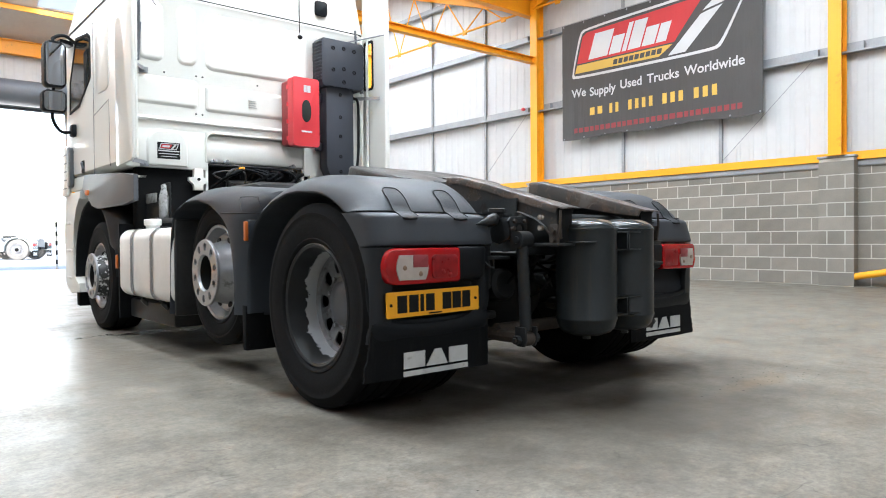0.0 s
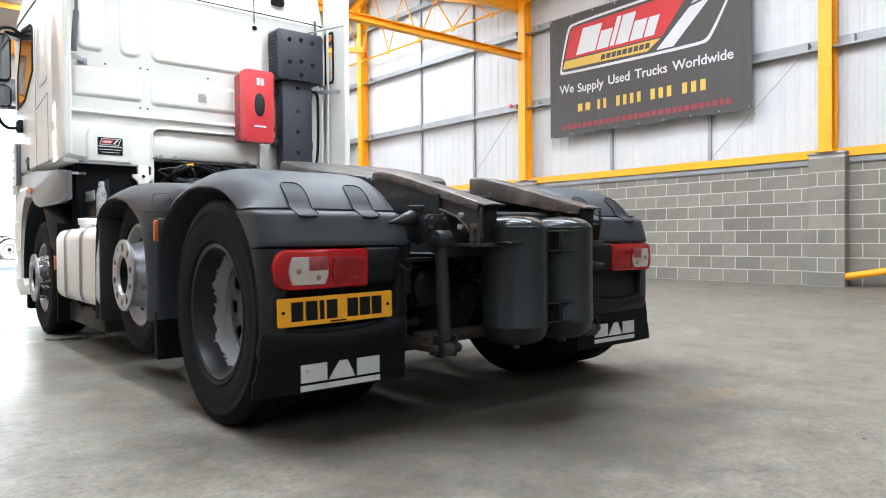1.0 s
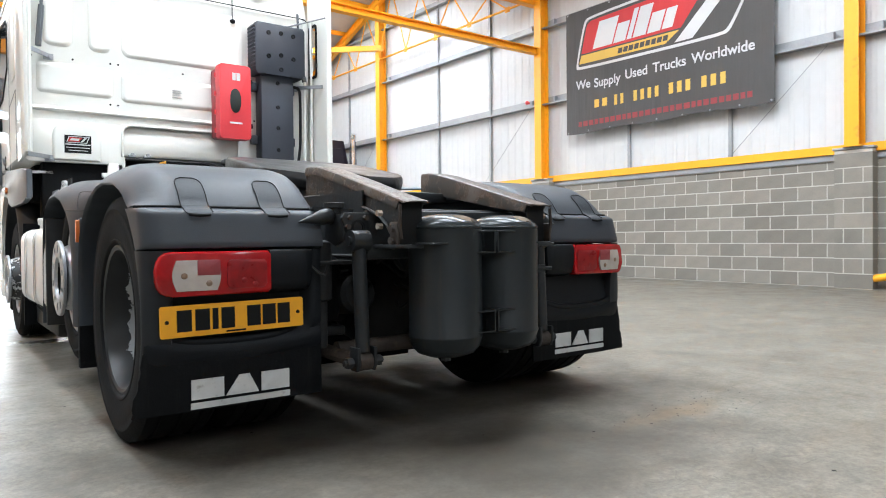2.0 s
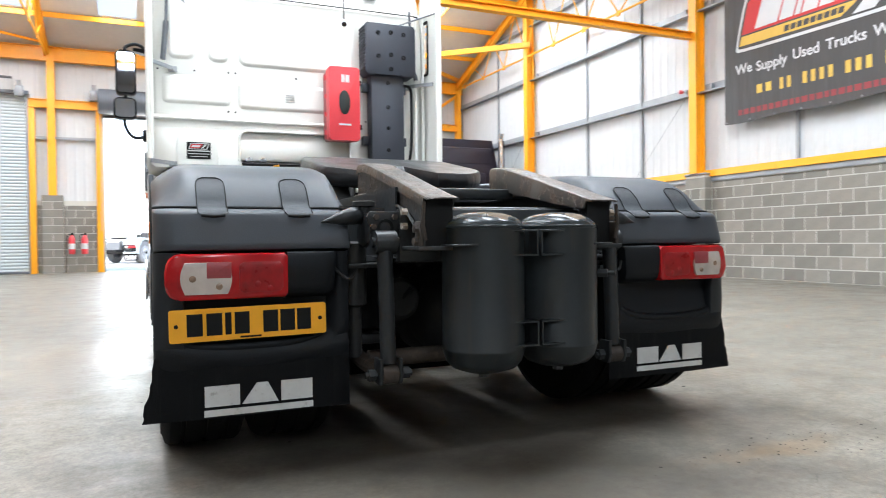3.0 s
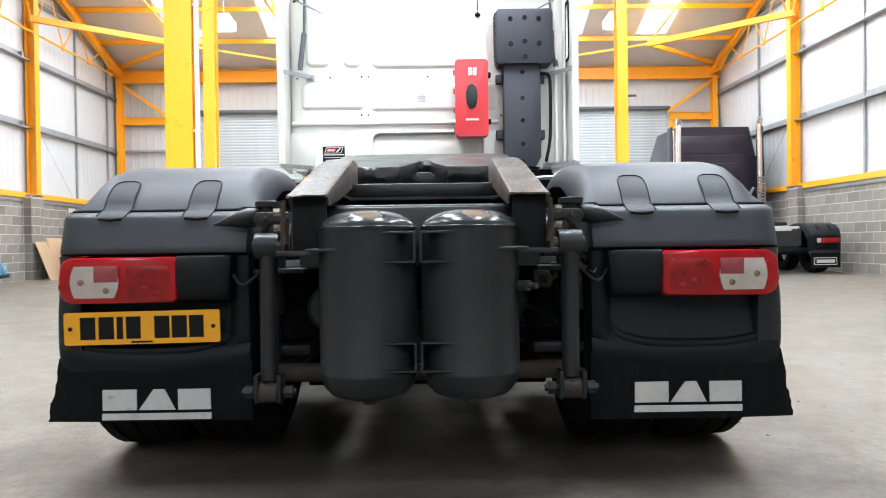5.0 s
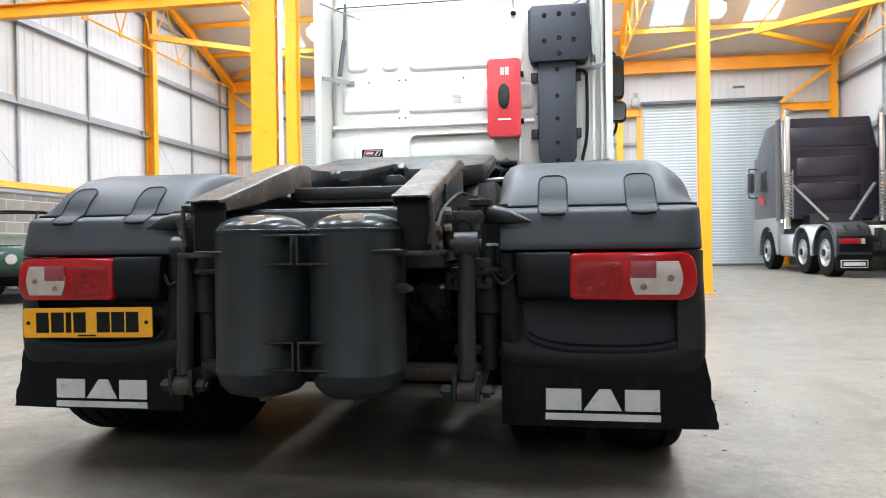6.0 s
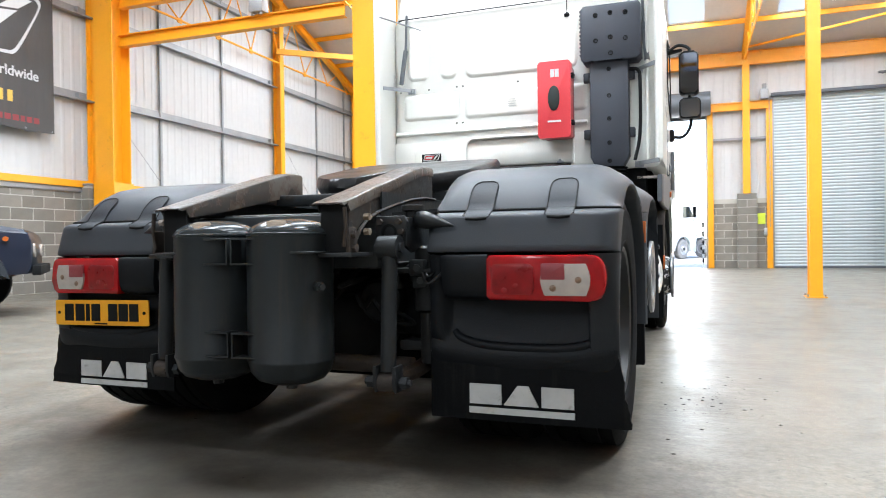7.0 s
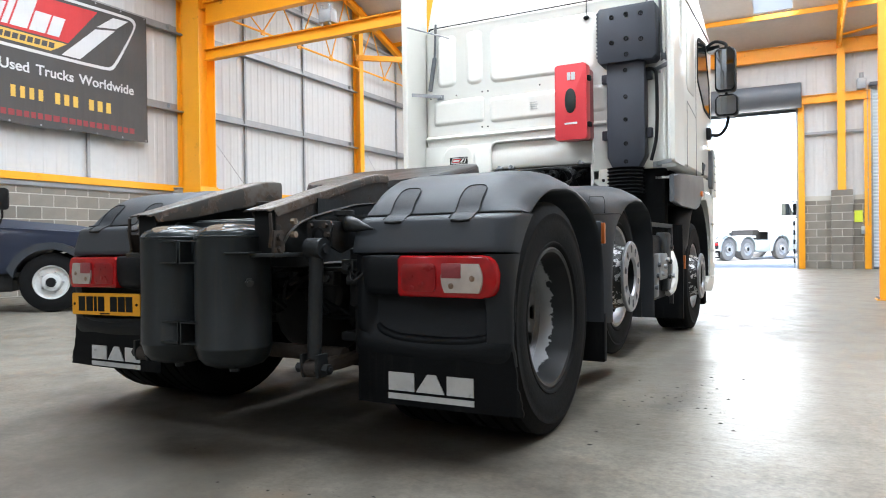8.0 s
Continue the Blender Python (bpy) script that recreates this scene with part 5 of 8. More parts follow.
    prism(bm, [(s * 0.40, 0.74), (s * 0.32, 0.74), (s * 0.32, 0.75), (s * 0.392, 0.75), (s * 0.392, 0.99), (s * 0.32, 0.99), (s * 0.32, 1.0), (s * 0.40, 1.0)], "y", -0.02, 5.2)
    part("chassis_rail", bm, M["chassis"], lorry, "dark grey steel chassis rail")
    # suspension bellows
    bm = N()
    lathe(bm, ((0, 0.09), (0.02, 0.12), (0.08, 0.135), (0.14, 0.12), (0.17, 0.115), (0.22, 0.135), (0.28, 0.12), (0.30, 0.09)), (s * 0.50, 0.26, 0.44), (0, 0, 1), 18)
    part("air_bellows", bm, M["rubber"], lorry, "black rubber air suspension bellows")
    bm = N()
    box(bm, min(s * 0.40, s * 0.62), max(s * 0.40, s * 0.62), 0.12, 0.95, 0.40, 0.44, 0.01)
    part("suspension_beam", bm, M["black_oil"], lorry)

# number plate
bm = N()
prism(bm, rrect(-0.26, 0.26, -0.0545, 0.0545, 0.008), "y", -0.004, 0.002)
plate_ob = part("number_plate", bm, M["plate"], lorry, "yellow rear number plate with black bars")
plate_ob.matrix_local = pose(-0.932, -0.034, 0.5285, 0, -0.7, 0)
for k, (a, b) in enumerate(((-0.205, -0.155), (-0.143, -0.093), (-0.083, -0.063), (-0.052, -0.004), (0.042, 0.092), (0.100, 0.150), (0.158, 0.206))):
    bm = N()
    box(bm, a, b, -0.0065, -0.003, -0.036, 0.038)
    part("bar", bm, M["ink"], plate_ob)
for x in (-0.238, 0.238):
    bm = N()
    cyl(bm, (x, -0.003, 0), (x, -0.008, 0), 0.007, seg=8)
    part("screw", bm, M["ink"], plate_ob)
bm = N()
box(bm, -0.035, 0.035, -0.0065, -0.003, -0.050, -0.044)
part("bar", bm, M["ink"], plate_ob)

# two upright air tanks
for xc in (-0.153, 0.157):
    bm = N()
    R = 0.147
    prof = [(0.0, 0.02), (0.004, 0.075), (0.018, 0.115), (0.042, 0.136), (0.078, R - 0.001), (0.083, R + 0.002), (0.089, R + 0.002), (0.093, R), (0.508, R)]
    lathe(bm, prof, (xc, -0.25, 0.331), (0, 0, 1), 48)
    tank = part("air_tank", bm, M["tank_grey"], lorry, "satin grey upright steel air tank")
    top = [(0.5085, R + 0.0015), (0.512, R + 0.0035), (0.517, R + 0.0035), (0.519, R - 0.001), (0.527, 0.1425), (0.536, 0.134), (0.545, 0.122), (0.553, 0.106), (0.559, 0.088), (0.564, 0.066), (0.567, 0.040), (0.568, 0.012)]
    bm = N()
    lathe(bm, top, (xc, -0.25, 0.331), (0, 0, 1), 48)
    part("tank_head", bm, M["tank_head"], tank, "glossy grey domed tank head with a weld seam")

    def dome(r):
        for (a0, r0), (a1, r1) in zip(top, top[1:]):
            if r1 <= r <= r0:
                return 0.331 + a0 + (a1 - a0) * (r0 - r) / (r0 - r1)
        return 0.331 + top[-1][0]

    # bare steel and rust lying on the rear slope of the domed top
    bm = N()
    rings_ = []
    for f in (1.0, 0.75, 0.5, 0.25):
        row = []
        for k in range(28):
            a = 2 * math.pi * k / 28
            w = f * (1 + 0.30 * noise.noise(Vector((math.cos(a) * 1.7 + xc * 9, math.sin(a) * 1.7, f * 0.3))))
            dx, dy = 0.012 + 0.046 * w * math.cos(a), -0.104 + 0.030 * w * math.sin(a)
            row.append(bm.verts.new((xc + dx, -0.25 + dy, dome(math.hypot(dx, dy)) + (0.0012 if f < 1 else -0.001))))
        rings_.append(row)
    for p, q in zip(rings_, rings_[1:]):
        bridge(bm, p, q)
    bm.faces.new(rings_[-1])
    part("rust_patch", bm, M["bare_rust"], tank, "bare rusty patch on the tank top")
    bm = N()
    cyl(bm, (xc, -0.25, 0.312), (xc, -0.25, 0.335), 0.02, seg=8)
    part("drain_valve", bm, M["chassis"], tank)
bm = N()
cyl(bm, (0.30, -0.31, 0.67), (0.325, -0.335, 0.67), 0.017, seg=6)
cyl(bm, (0.32, -0.33, 0.67), (0.345, -0.355, 0.67), 0.009, seg=8)
part("tank_valve", bm, M["chassis"], lorry, "small metal drain valve")
for z0, z1 in ((0.745, 0.83), (0.432, 0.513)):
    for z in (z0, z1):
        for a, b in ((-0.100, -0.004), (0.008, 0.104)):
            bm = N()
            box(bm, a, b, -0.388, -0.33, z - 0.003, z + 0.003, 0.001, 1)
            part("tank_rib", bm, M["chassis"], lorry)
    bm = N()
    box(bm, -0.010, -0.004, -0.386, -0.33, z0 + 0.003, z1 - 0.003)
    part("tank_clamp", bm, M["chassis"], lorry)
    bm = N()
    box(bm, 0.008, 0.014, -0.386, -0.33, z0 + 0.003, z1 - 0.003)
    part("tank_clamp", bm, M["chassis"], lorry)
for s in (-1, 1):
    bm = N()
    box(bm, min(s * 0.20, s * 0.32), max(s * 0.20, s * 0.32), -0.375, -0.24, 0.778, 0.786, 0.002, 1)
    part("tank_rib", bm, M["chassis"], lorry)

# cross members, axle and running gear
bm = N()
box(bm, -0.40, 0.40, -0.06, -0.01, 0.72, 0.92, 0.01)
part("rear_cross_member", bm, M["chassis"], lorry)
bm = N()
cyl(bm, (-0.40, -0.02, 0.915), (0.40, -0.02, 0.915), 0.014)
part("cross_tube", bm, M["strut_black"], lorry)
bm = N()
box(bm, -0.29, 0.30, 0.33, 0.40, 0.983, 1.031, 0.010)
part("cross_bar", bm, M["chassis"], lorry, "black cross bar between the ramps")
bm = N()
cyl(bm, (-0.50, 0.02, 0.36), (0.50, 0.02, 0.36), 0.032, seg=14)
part("stabiliser_bar", bm, M["brown_rust"], lorry, "rust-brown stabiliser bar")
bm = N()
cyl(bm, (-0.95, AXLE_Y, AXLE_Z), (0.95, AXLE_Y, AXLE_Z), 0.085, seg=18)
lathe(bm, ((0, 0.09), (0.05, 0.17), (0.13, 0.22), (0.20, 0.23), (0.28, 0.22), (0.36, 0.16), (0.40, 0.09)), (-0.20, AXLE_Y, AXLE_Z), (1, 0, 0), 22)
lathe(bm, ((0, 0.2), (0.06, 0.18), (0.13, 0.12), (0.16, 0.05)), (0, AXLE_Y - 0.12, AXLE_Z), (0, -1, 0), 20)
for s in (-1, 1):
    lathe(bm, ((0, 0.2), (0.01, 0.27), (0.30, 0.27), (0.31, 0.2)), (s * 0.60, AXLE_Y, AXLE_Z), (s, 0, 0), 24)
part("drive_axle", bm, M["black_oil"], lorry, "black drive axle with its differential")
for x, y, z, r, ln in ((-0.33, 0.32, 0.55, 0.085, 0.2), (0.30, 0.34, 0.57, 0.085, 0.2)):
    bm = N()
    lathe(bm, ((0, r * 0.8), (0.02, r), (ln - 0.02, r), (ln, r * 0.8)), (x, y, z), (0, -1, 0.1), 18)
    part("brake_chamber", bm, M["black_oil"], lorry)
for x in (-0.53, 0.53):
    bm = N()
    lathe(bm, ((0, 0.03), (0.19, 0.03), (0.20, 0.05), (0.43, 0.05), (0.44, 0.03)), (x, 0.10, 0.36), (0, 0, 1), 14)
    part("shock_absorber", bm, M["black_oil"], lorry)
for y in (0.9, 1.6, 2.4, 3.2):
    bm = N()
    box(bm, -0.39, 0.39, y - 0.04, y + 0.04, 0.78, 0.97, 0.01)
    part("cross_member", bm, M["chassis"], lorry)
bm = N()
cyl(bm, (0, 0.75, 0.60), (0, 4.0, 0.75), 0.06)
part("propeller_shaft", bm, M["black_oil"], lorry)
bm = N()
box(bm, -0.34, 0.34, 3.0, 4.8, 0.55, 1.30, 0.08)
part("gearbox", bm, M["black_oil"], lorry, "dark gearbox and engine under the cab")
rnd = random.Random(11)
for k in range(16):
    bm = N()
    x0, z0 = rnd.uniform(-0.36, 0.36), rnd.uniform(0.58, 0.80)
    y0 = rnd.uniform(0.02, 0.2)
    tube(bm, curve_pts([(x0, y0, z0), (x0 + rnd.uniform(-0.12, 0.12), y0 + rnd.uniform(-0.05, 0.1), z0 - rnd.uniform(0.02, 0.12)), (x0 + rnd.uniform(-0.09, 0.09), y0 + 0.1, z0 + rnd.uniform(-0.1, 0.06)), (x0 + rnd.uniform(-0.11, 0.11), y0 + 0.3, z0)], 5), rnd.choice((0.007, 0.009, 0.012)), 6)
    part("air_hose", bm, M[rnd.choice(("black_oil", "black_oil", "rubber", "black_oil"))], lorry)
for k in range(8):
    bm = N()
    x0, z0 = rnd.choice((-1, 1)) * rnd.uniform(0.40, 0.60), rnd.uniform(0.5, 0.86)
    y0 = rnd.uniform(0.0, 0.16)
    box(bm, x0 - 0.03, x0 + 0.03, y0, y0 + 0.06, z0 - 0.03, z0 + 0.03, 0.008)
    cyl(bm, (x0, y0 + 0.01, z0), (x0 + 0.02, y0 - 0.04, z0), 0.014, seg=6)
    part("valve_block", bm, M[rnd.choice(("chassis", "black_oil"))], lorry)
bm = N()
tube(bm, curve_pts([(0.60, 0.0, 0.715), (0.585, -0.03, 0.69), (0.57, -0.02, 0.70)], 5), 0.0045, 6)
part("cable_end", bm, M["black_oil"], lorry)

# coupling plate
bm = N()
def plate_rear(x):
    a = abs(x)
    if a < 0.03:
        return 1.03
    if a < 0.105:
        return 1.03 - 0.28 * ((a - 0.03) / 0.075) ** 0.8
    return 0.74 + (0.0 if a < 0.25 else 0.9 * (a - 0.25) ** 1.6 * 3.0)


secs = []
for i in range(-46, 47):
    x = 0.455 * i / 46
    y0, y1 = plate_rear(x), 1.50 - 1.2 * max(0, abs(x) - 0.30) ** 1.5
    e = 0.034 * max(0.0, (abs(x) - 0.425) / 0.03) ** 2
    crust = [(0.009 + 0.007 * max(0.0, 1 - abs(x) / 0.16)) * noise.noise(Vector((x * 12, k * 1.3, 0.4))) + 0.004 * noise.noise(Vector((x * 55, k * 3.1, 2.2))) for k in range(5)]
    z0 = 1.090 + e
    secs.append([(x, y0 + 0.06 + e, z0 + crust[0] * 0.5), (x, y0 + 0.022 + e + crust[0], z0 + 0.006), (x, y0 + 0.004 + e + crust[1], z0 + 0.024), (x, y0 - 0.004 + e + crust[2], z0 + 0.050 - e), (x, y0 + 0.006 + e + crust[3], 1.166 - e * 0.6), (x, y0 + 0.022 + e, 1.184 - e * 0.5 + crust[4] * 0.25), (x, y0 + 0.06 + e, 1.188 - e * 0.4), (x, y1 - 0.02 - e, 1.188 - e * 0.4), (x, y1 - e, 1.17), (x, y1 - e, 1.12)])
loft(bm, secs)
fifth = part("coupling_plate", bm, M["grease"], lorry, "greasy black coupling plate with an open throat")
fifth.matrix_local = Matrix.Translation((0, 1.1, 1.210)) @ pose(0, 0, 0, 11.5) @ Matrix.Translation((0, -1.1, -1.185))
for s in (-1, 1):
    bm = N()
    prism(bm, [(0.86, 1.0), (1.34, 1.0), (1.24, 1.13), (0.96, 1.13)], "x", s * 0.36 - 0.05, s * 0.36 + 0.05, 0.01)
    part("coupling_mount", bm, M["black_oil"], lorry)
bm = N()
prism(bm, [(-0.06, 1.06), (0.06, 1.06), (0.07, 1.10), (0.03, 1.135), (-0.03, 1.135), (-0.07, 1.10)], "y", 0.93, 1.0, 0.012)
part("lock_jaw", bm, M["grease"], lorry, "greasy lock jaw in the coupling throat")
bm = N()
tube(bm, [(0.40, 1.0, 1.10), (0.78, 0.92, 1.11)], 0.011, 6)
tube(bm, curve_pts([(0.78, 0.92, 1.11), (0.82, 0.90, 1.12), (0.83, 0.93, 1.13), (0.79, 0.95, 1.12)], 4), 0.009, 6)
part("release_handle", bm, M["steel"], lorry, "steel coupling release handle")
bm = N()
box(bm, -0.42, 0.42, 0.85, 1.6, 1.0, 1.02)
part("mounting_plate", bm, M["chassis"], lorry)

# Added panel, unseen, that stops light reaching the floor behind it.
bm = N()
box(bm, -0.60, 0.60, 1.13, 1.16, 0.085, 0.98, 0.01)
box(bm, -1.0, 1.0, 1.165, 1.19, 0.10, 0.40, 0.01)
part("axle_light_stop", bm, M["rubber"], lorry, "unseen black panel ahead of the drive axle, added to stop light")
for s in (-1, 1):
    bm = N()
    box(bm, min(s * 0.395, s * 0.408), max(s * 0.395, s * 0.408), -0.292, -0.238, 0.775, 0.865, 0.003)
    cyl(bm, (s * 0.40, -0.265, 0.84), (s * 0.422, -0.265, 0.84), 0.015, seg=6)
    cyl(bm, (s * 0.40, -0.262, 0.795), (s * 0.422, -0.262, 0.795), 0.015, seg=6)
    part("ramp_bolt_plate", bm, M["brown_rust"], lorry, "rusty bolted plate at the ramp's foot")
    # Unseen plate, added to keep overhead light off the floor.
    bm = N()
    box(bm, min(s * 0.40, s * 0.575), max(s * 0.40, s * 0.575), 0.02, 0.34, 0.70, 0.716, 0.004)
    part("side_light_stop", bm, M["black_oil"], lorry)
# Wide added plate that blocks light falling between the rails.
bm = N()
box(bm, -0.388, 0.388, 0.0, 0.88, 0.715, 0.73, 0.004)
part("frame_light_stop", bm, M["black_oil"], lorry, "unseen plate between the chassis rails, added to stop light")
# ---- tractor unit: wheels, mid mudguards, tanks ----


def tyre_bm(r, w, rim_r, tread=True):
    """A tyre about the x axis, middle at the origin."""
    bm = N()
    h = w / 2
    prof = [(-h * 0.78, rim_r), (-h * 0.93, rim_r + 0.020), (-h * 0.955, rim_r + 0.024), (-h * 0.96, rim_r + 0.032), (-h * 0.94, rim_r + 0.036), (-h, (rim_r + r) / 2 - 0.02), (-h, (rim_r + r) / 2 + 0.02), (-h * 0.985, r - 0.060), (-h * 0.995, r - 0.057), (-h * 0.992, r - 0.048), (-h * 0.97, r - 0.045), (-h * 0.90, r - 0.012), (-h * 0.80, r)]
    for g in (-0.5, 0.0, 0.5):
        prof += [(h * (g - 0.06), r), (h * (g - 0.05), r - 0.012), (h * (g + 0.05), r - 0.012), (h * (g + 0.06), r)]
    prof += [(h * 0.80, r), (h * 0.90, r - 0.012), (h * 0.97, r - 0.045), (h * 0.992, r - 0.048), (h * 0.995, r - 0.057), (h * 0.985, r - 0.060), (h, (rim_r + r) / 2 + 0.02), (h, (rim_r + r) / 2 - 0.02), (h * 0.94, rim_r + 0.036), (h * 0.96, rim_r + 0.032), (h * 0.955, rim_r + 0.024), (h * 0.93, rim_r + 0.020), (h * 0.78, rim_r)]
    lathe(bm, prof, (0, 0, 0), (1, 0, 0), 48, cap=False)
    # shoulder lugs
    if tread:
        for k in range(48):
            a = 2 * math.pi * k / 48
            for sgn in (-1, 1):
                c, sn = math.cos(a), math.sin(a)
                m = Matrix(((1, 0, 0), (0, c, -sn), (0, sn, c)))
                vs = []
                for x, y, z in ((0.80, -0.022, r - 0.004), (0.97, -0.018, r - 0.03), (0.97, 0.018, r - 0.03), (0.80, 0.022, r - 0.004), (0.80, -0.020, r + 0.004), (0.975, -0.016, r - 0.02), (0.975, 0.016, r - 0.02), (0.80, 0.020, r + 0.004)):
                    vs.append(bm.verts.new(m @ Vector((sgn * h * x, y, z))))
                for q in ((4, 5, 6, 7), (0, 1, 5, 4), (1, 2, 6, 5), (2, 3, 7, 6), (3, 0, 4, 7)):
                    bm.faces.new([vs[i] for i in q])
    return bm


def disc_with_holes(bm, o, ax_x, r_in, r_out, hole_r, count, ring_r, thick, seg=8):
    """A flat ring about the x axis with round holes through it, each hole an open well."""
    n = count * seg
    def at(x, r, a):
        return bm.verts.new((x, r * math.cos(a), r * math.sin(a)))
    inner = [at(o, r_in, 2 * math.pi * i / n) for i in range(n)]
    outer = [at(o, r_out, 2 * math.pi * i / n) for i in range(n)]
    for c in range(count):
        a0 = 2 * math.pi * (c + 0.5) / count
        cy, cz = ring_r * math.cos(a0), ring_r * math.sin(a0)
        m = 2 * seg + 4
        rim = []
        border = [outer[(c * seg + i) % n] for i in range(seg + 1)] + [inner[(c * seg + seg - i) % n] for i in range(seg + 1)]
        k = len(border)
        for b in border:
            d = Vector((b.co.y - cy, b.co.z - cz)).normalized()
            rim.append((cy + hole_r * d.x, cz + hole_r * d.y))
        front = [bm.verts.new((o, y, z)) for y, z in rim]
        back = [bm.verts.new((o - ax_x * thick, y, z)) for y, z in rim]
        for i in range(k):
            j = (i + 1) % k
            if i in (seg, k - 1):
                bm.faces.new((border[i], front[i], front[j], border[j]))
            else:
                bm.faces.new((border[i], front[i], front[j], border[j]))
            bm.faces.new((front[i], back[i], back[j], front[j]))
    return inner, outer


def wheel(kind, s, y, z, r, w, x_out):
    """A road wheel whose outer tyre wall stands at x_out; s: side."""
    xm = s * (x_out - w / 2)
    rim_r = 0.287
    rim = N()
    ln = s
    if kind == "drive":
        # deep dish: barrel runs inward to a disc with hand holes
        lathe(rim, [(0.012, rim_r + 0.012), (0.016, rim_r + 0.004), (0.010, rim_r - 0.008), (-0.03, rim_r - 0.016), (-0.06, rim_r - 0.026), (-0.12, rim_r - 0.032), (-0.175, rim_r - 0.036)], (s * (x_out - 0.03), 0, 0), (s, 0, 0), 48, cap=False)
    else:
        lathe(rim, [(0.0, rim_r + 0.012), (0.006, rim_r + 0.004), (0.0, rim_r - 0.008), (-0.04, rim_r - 0.018), (-0.09, rim_r - 0.05)], (s * (x_out - 0.02), 0, 0), (s, 0, 0), 48, cap=False)
    wh = part("wheel", rim, M["chipped"] if kind == "drive" else M["silver"], lorry, {"drive": "deep-dished steel wheel with flaking silver paint", "mid": "silver steel wheel on the lifted axle", "front": "silver steel steering wheel with flaking paint"}[kind])
    wh.matrix_local = pose(0, y, z) @ pose(0, 0, 0, 17 if kind == "drive" else 5)
    bm = tyre_bm(r, w, rim_r, False)
    t = part("tyre", bm, M["tyre"], wh, "worn black lorry tyre")
    t.matrix_local = pose(xm, 0, 0)
    if kind == "drive":
        again(t, wh, pose(s * (x_out - w * 1.62), 0, 0))
        xd = s * (x_out - 0.186)
        bm = N()
        inner, outer = disc_with_holes(bm, xd, s, 0.135, 0.240, 0.0385, 10, 0.193, 0.010, 14)
        # rolled ring where the disc is welded into the barrel, and a rim round the hub
        lathe(bm, [(0.0, 0.240), (0.004, 0.243), (0.016, 0.2445), (0.021, 0.2475), (0.019, 0.252), (0.010, 0.2545)], (xd, 0, 0), (s, 0, 0), 48, cap=False)
        lathe(bm, [(0.0, 0.135), (0.006, 0.125), (0.008, 0.11)], (xd, 0, 0), (s, 0, 0), 32, cap=False)
        part("disc", bm, M["disc_grey"], wh, "silver wheel disc with round hand holes")
        bm = N()
        lathe(bm, [(0.0, 0.112), (0.02, 0.108), (0.03, 0.095), (0.034, 0.04), (0.034, 0.0)], (xd, 0, 0), (s, 0, 0), 24, cap=False)
        part("hub", bm, M["skirt"], wh)
        bm = N()
        cyl(bm, (xd - s * 0.09, 0, 0), (xd - s * 0.070, 0, 0), 0.25, seg=32)
        part("brake_drum", bm, M["black_oil"], wh)
        nut_r, xn, nn = 0.142, xd, 10
    else:
        # convex centre: a cone out to a flange with ten wells
        xf = s * (1.238 if kind == "mid" else 1.258)
        back = abs(xf) - x_out + 0.075
        bm = N()
        lathe(bm, [(-back, 0.212), (-back + 0.02, 0.198), (-0.06, 0.180), (-0.026, 0.168)], (xf, 0, 0), (s, 0, 0), 40, cap=False)
        part("drum_neck", bm, M["silver"] if s < 0 and kind == "mid" else M["chipped_white"], wh)
        bm = N()
        lathe(bm, [(-0.026, 0.169), (-0.022, 0.172), (-0.018, 0.206), (-0.004, 0.206), (0.0, 0.202)], (xf, 0, 0), (s, 0, 0), 40, cap=False)
        disc_with_holes(bm, xf, s, 0.116, 0.202, 0.0245, 10, 0.161, 0.02)
        lathe(bm, [(0.0, 0.116), (-0.004, 0.111), (-0.016, 0.108)], (xf, 0, 0), (s, 0, 0), 32, cap=False)
        part("flange", bm, M["silver"], wh, "silver hub flange with ten bolt wells")
        bm = N()
        lathe(bm, [(-0.10, rim_r - 0.030), (-0.075, 0.246), (-0.058, 0.232), (-0.060, 0.20), (-0.075, 0.17)], (s * x_out, 0, 0), (s, 0, 0), 40, cap=False)
        # the far-side lifted wheel's cone is dark grey, painting its deep shade
        part("cone", bm, M["chipped_white"] if kind == "front" else M["skirt"] if s > 0 else M["silver"], wh)
        # black ring behind the bolt wells, painting them as shaded
        bm = N()
        lathe(bm, [(-0.022, 0.194), (-0.021, 0.109)], (xf, 0, 0), (s, 0, 0), 32, cap=False)
        part("well_shade_ring", bm, M["ink"], wh)
        # black bore lining puts the recess's shade into the colour
        bm = N()
        lathe(bm, [(-0.016, 0.1075), (-0.11, 0.098), (-0.112, 0.06), (-0.09, 0.05), (-0.088, 0.0)], (xf, 0, 0), (s, 0, 0), 24, cap=False)
        part("hub", bm, M["ink"], wh)
        # black discs drawn for the shaded openings
        for k in range(8):
            a = 2 * math.pi * k / 8 + 0.3
            bm = N()
            o = [(0.030 * math.cos(2 * math.pi * i / 16), 0.017 * math.sin(2 * math.pi * i / 16)) for i in range(16)]
            prism(bm, o, "x", -0.004, 0.004)
            h = part("hand_hole", bm, M["ink"], wh)
            h.matrix_local = pose(0, 0, 0, math.degrees(a)) @ pose(s * (x_out - 0.058), 0, 0.214)
        nut_r, xn, nn = 0.161, xf - s * 0.020, 10
    nb = N()
    cyl(nb, (0, 0, 0), (s * 0.012, 0, 0), 0.012, 0.010, seg=6)
    me = finish("nut", nb, M["silver"] if kind == "drive" else M["black_oil"])
    for k in range(nn):
        a = 2 * math.pi * (k + 0.5) / nn
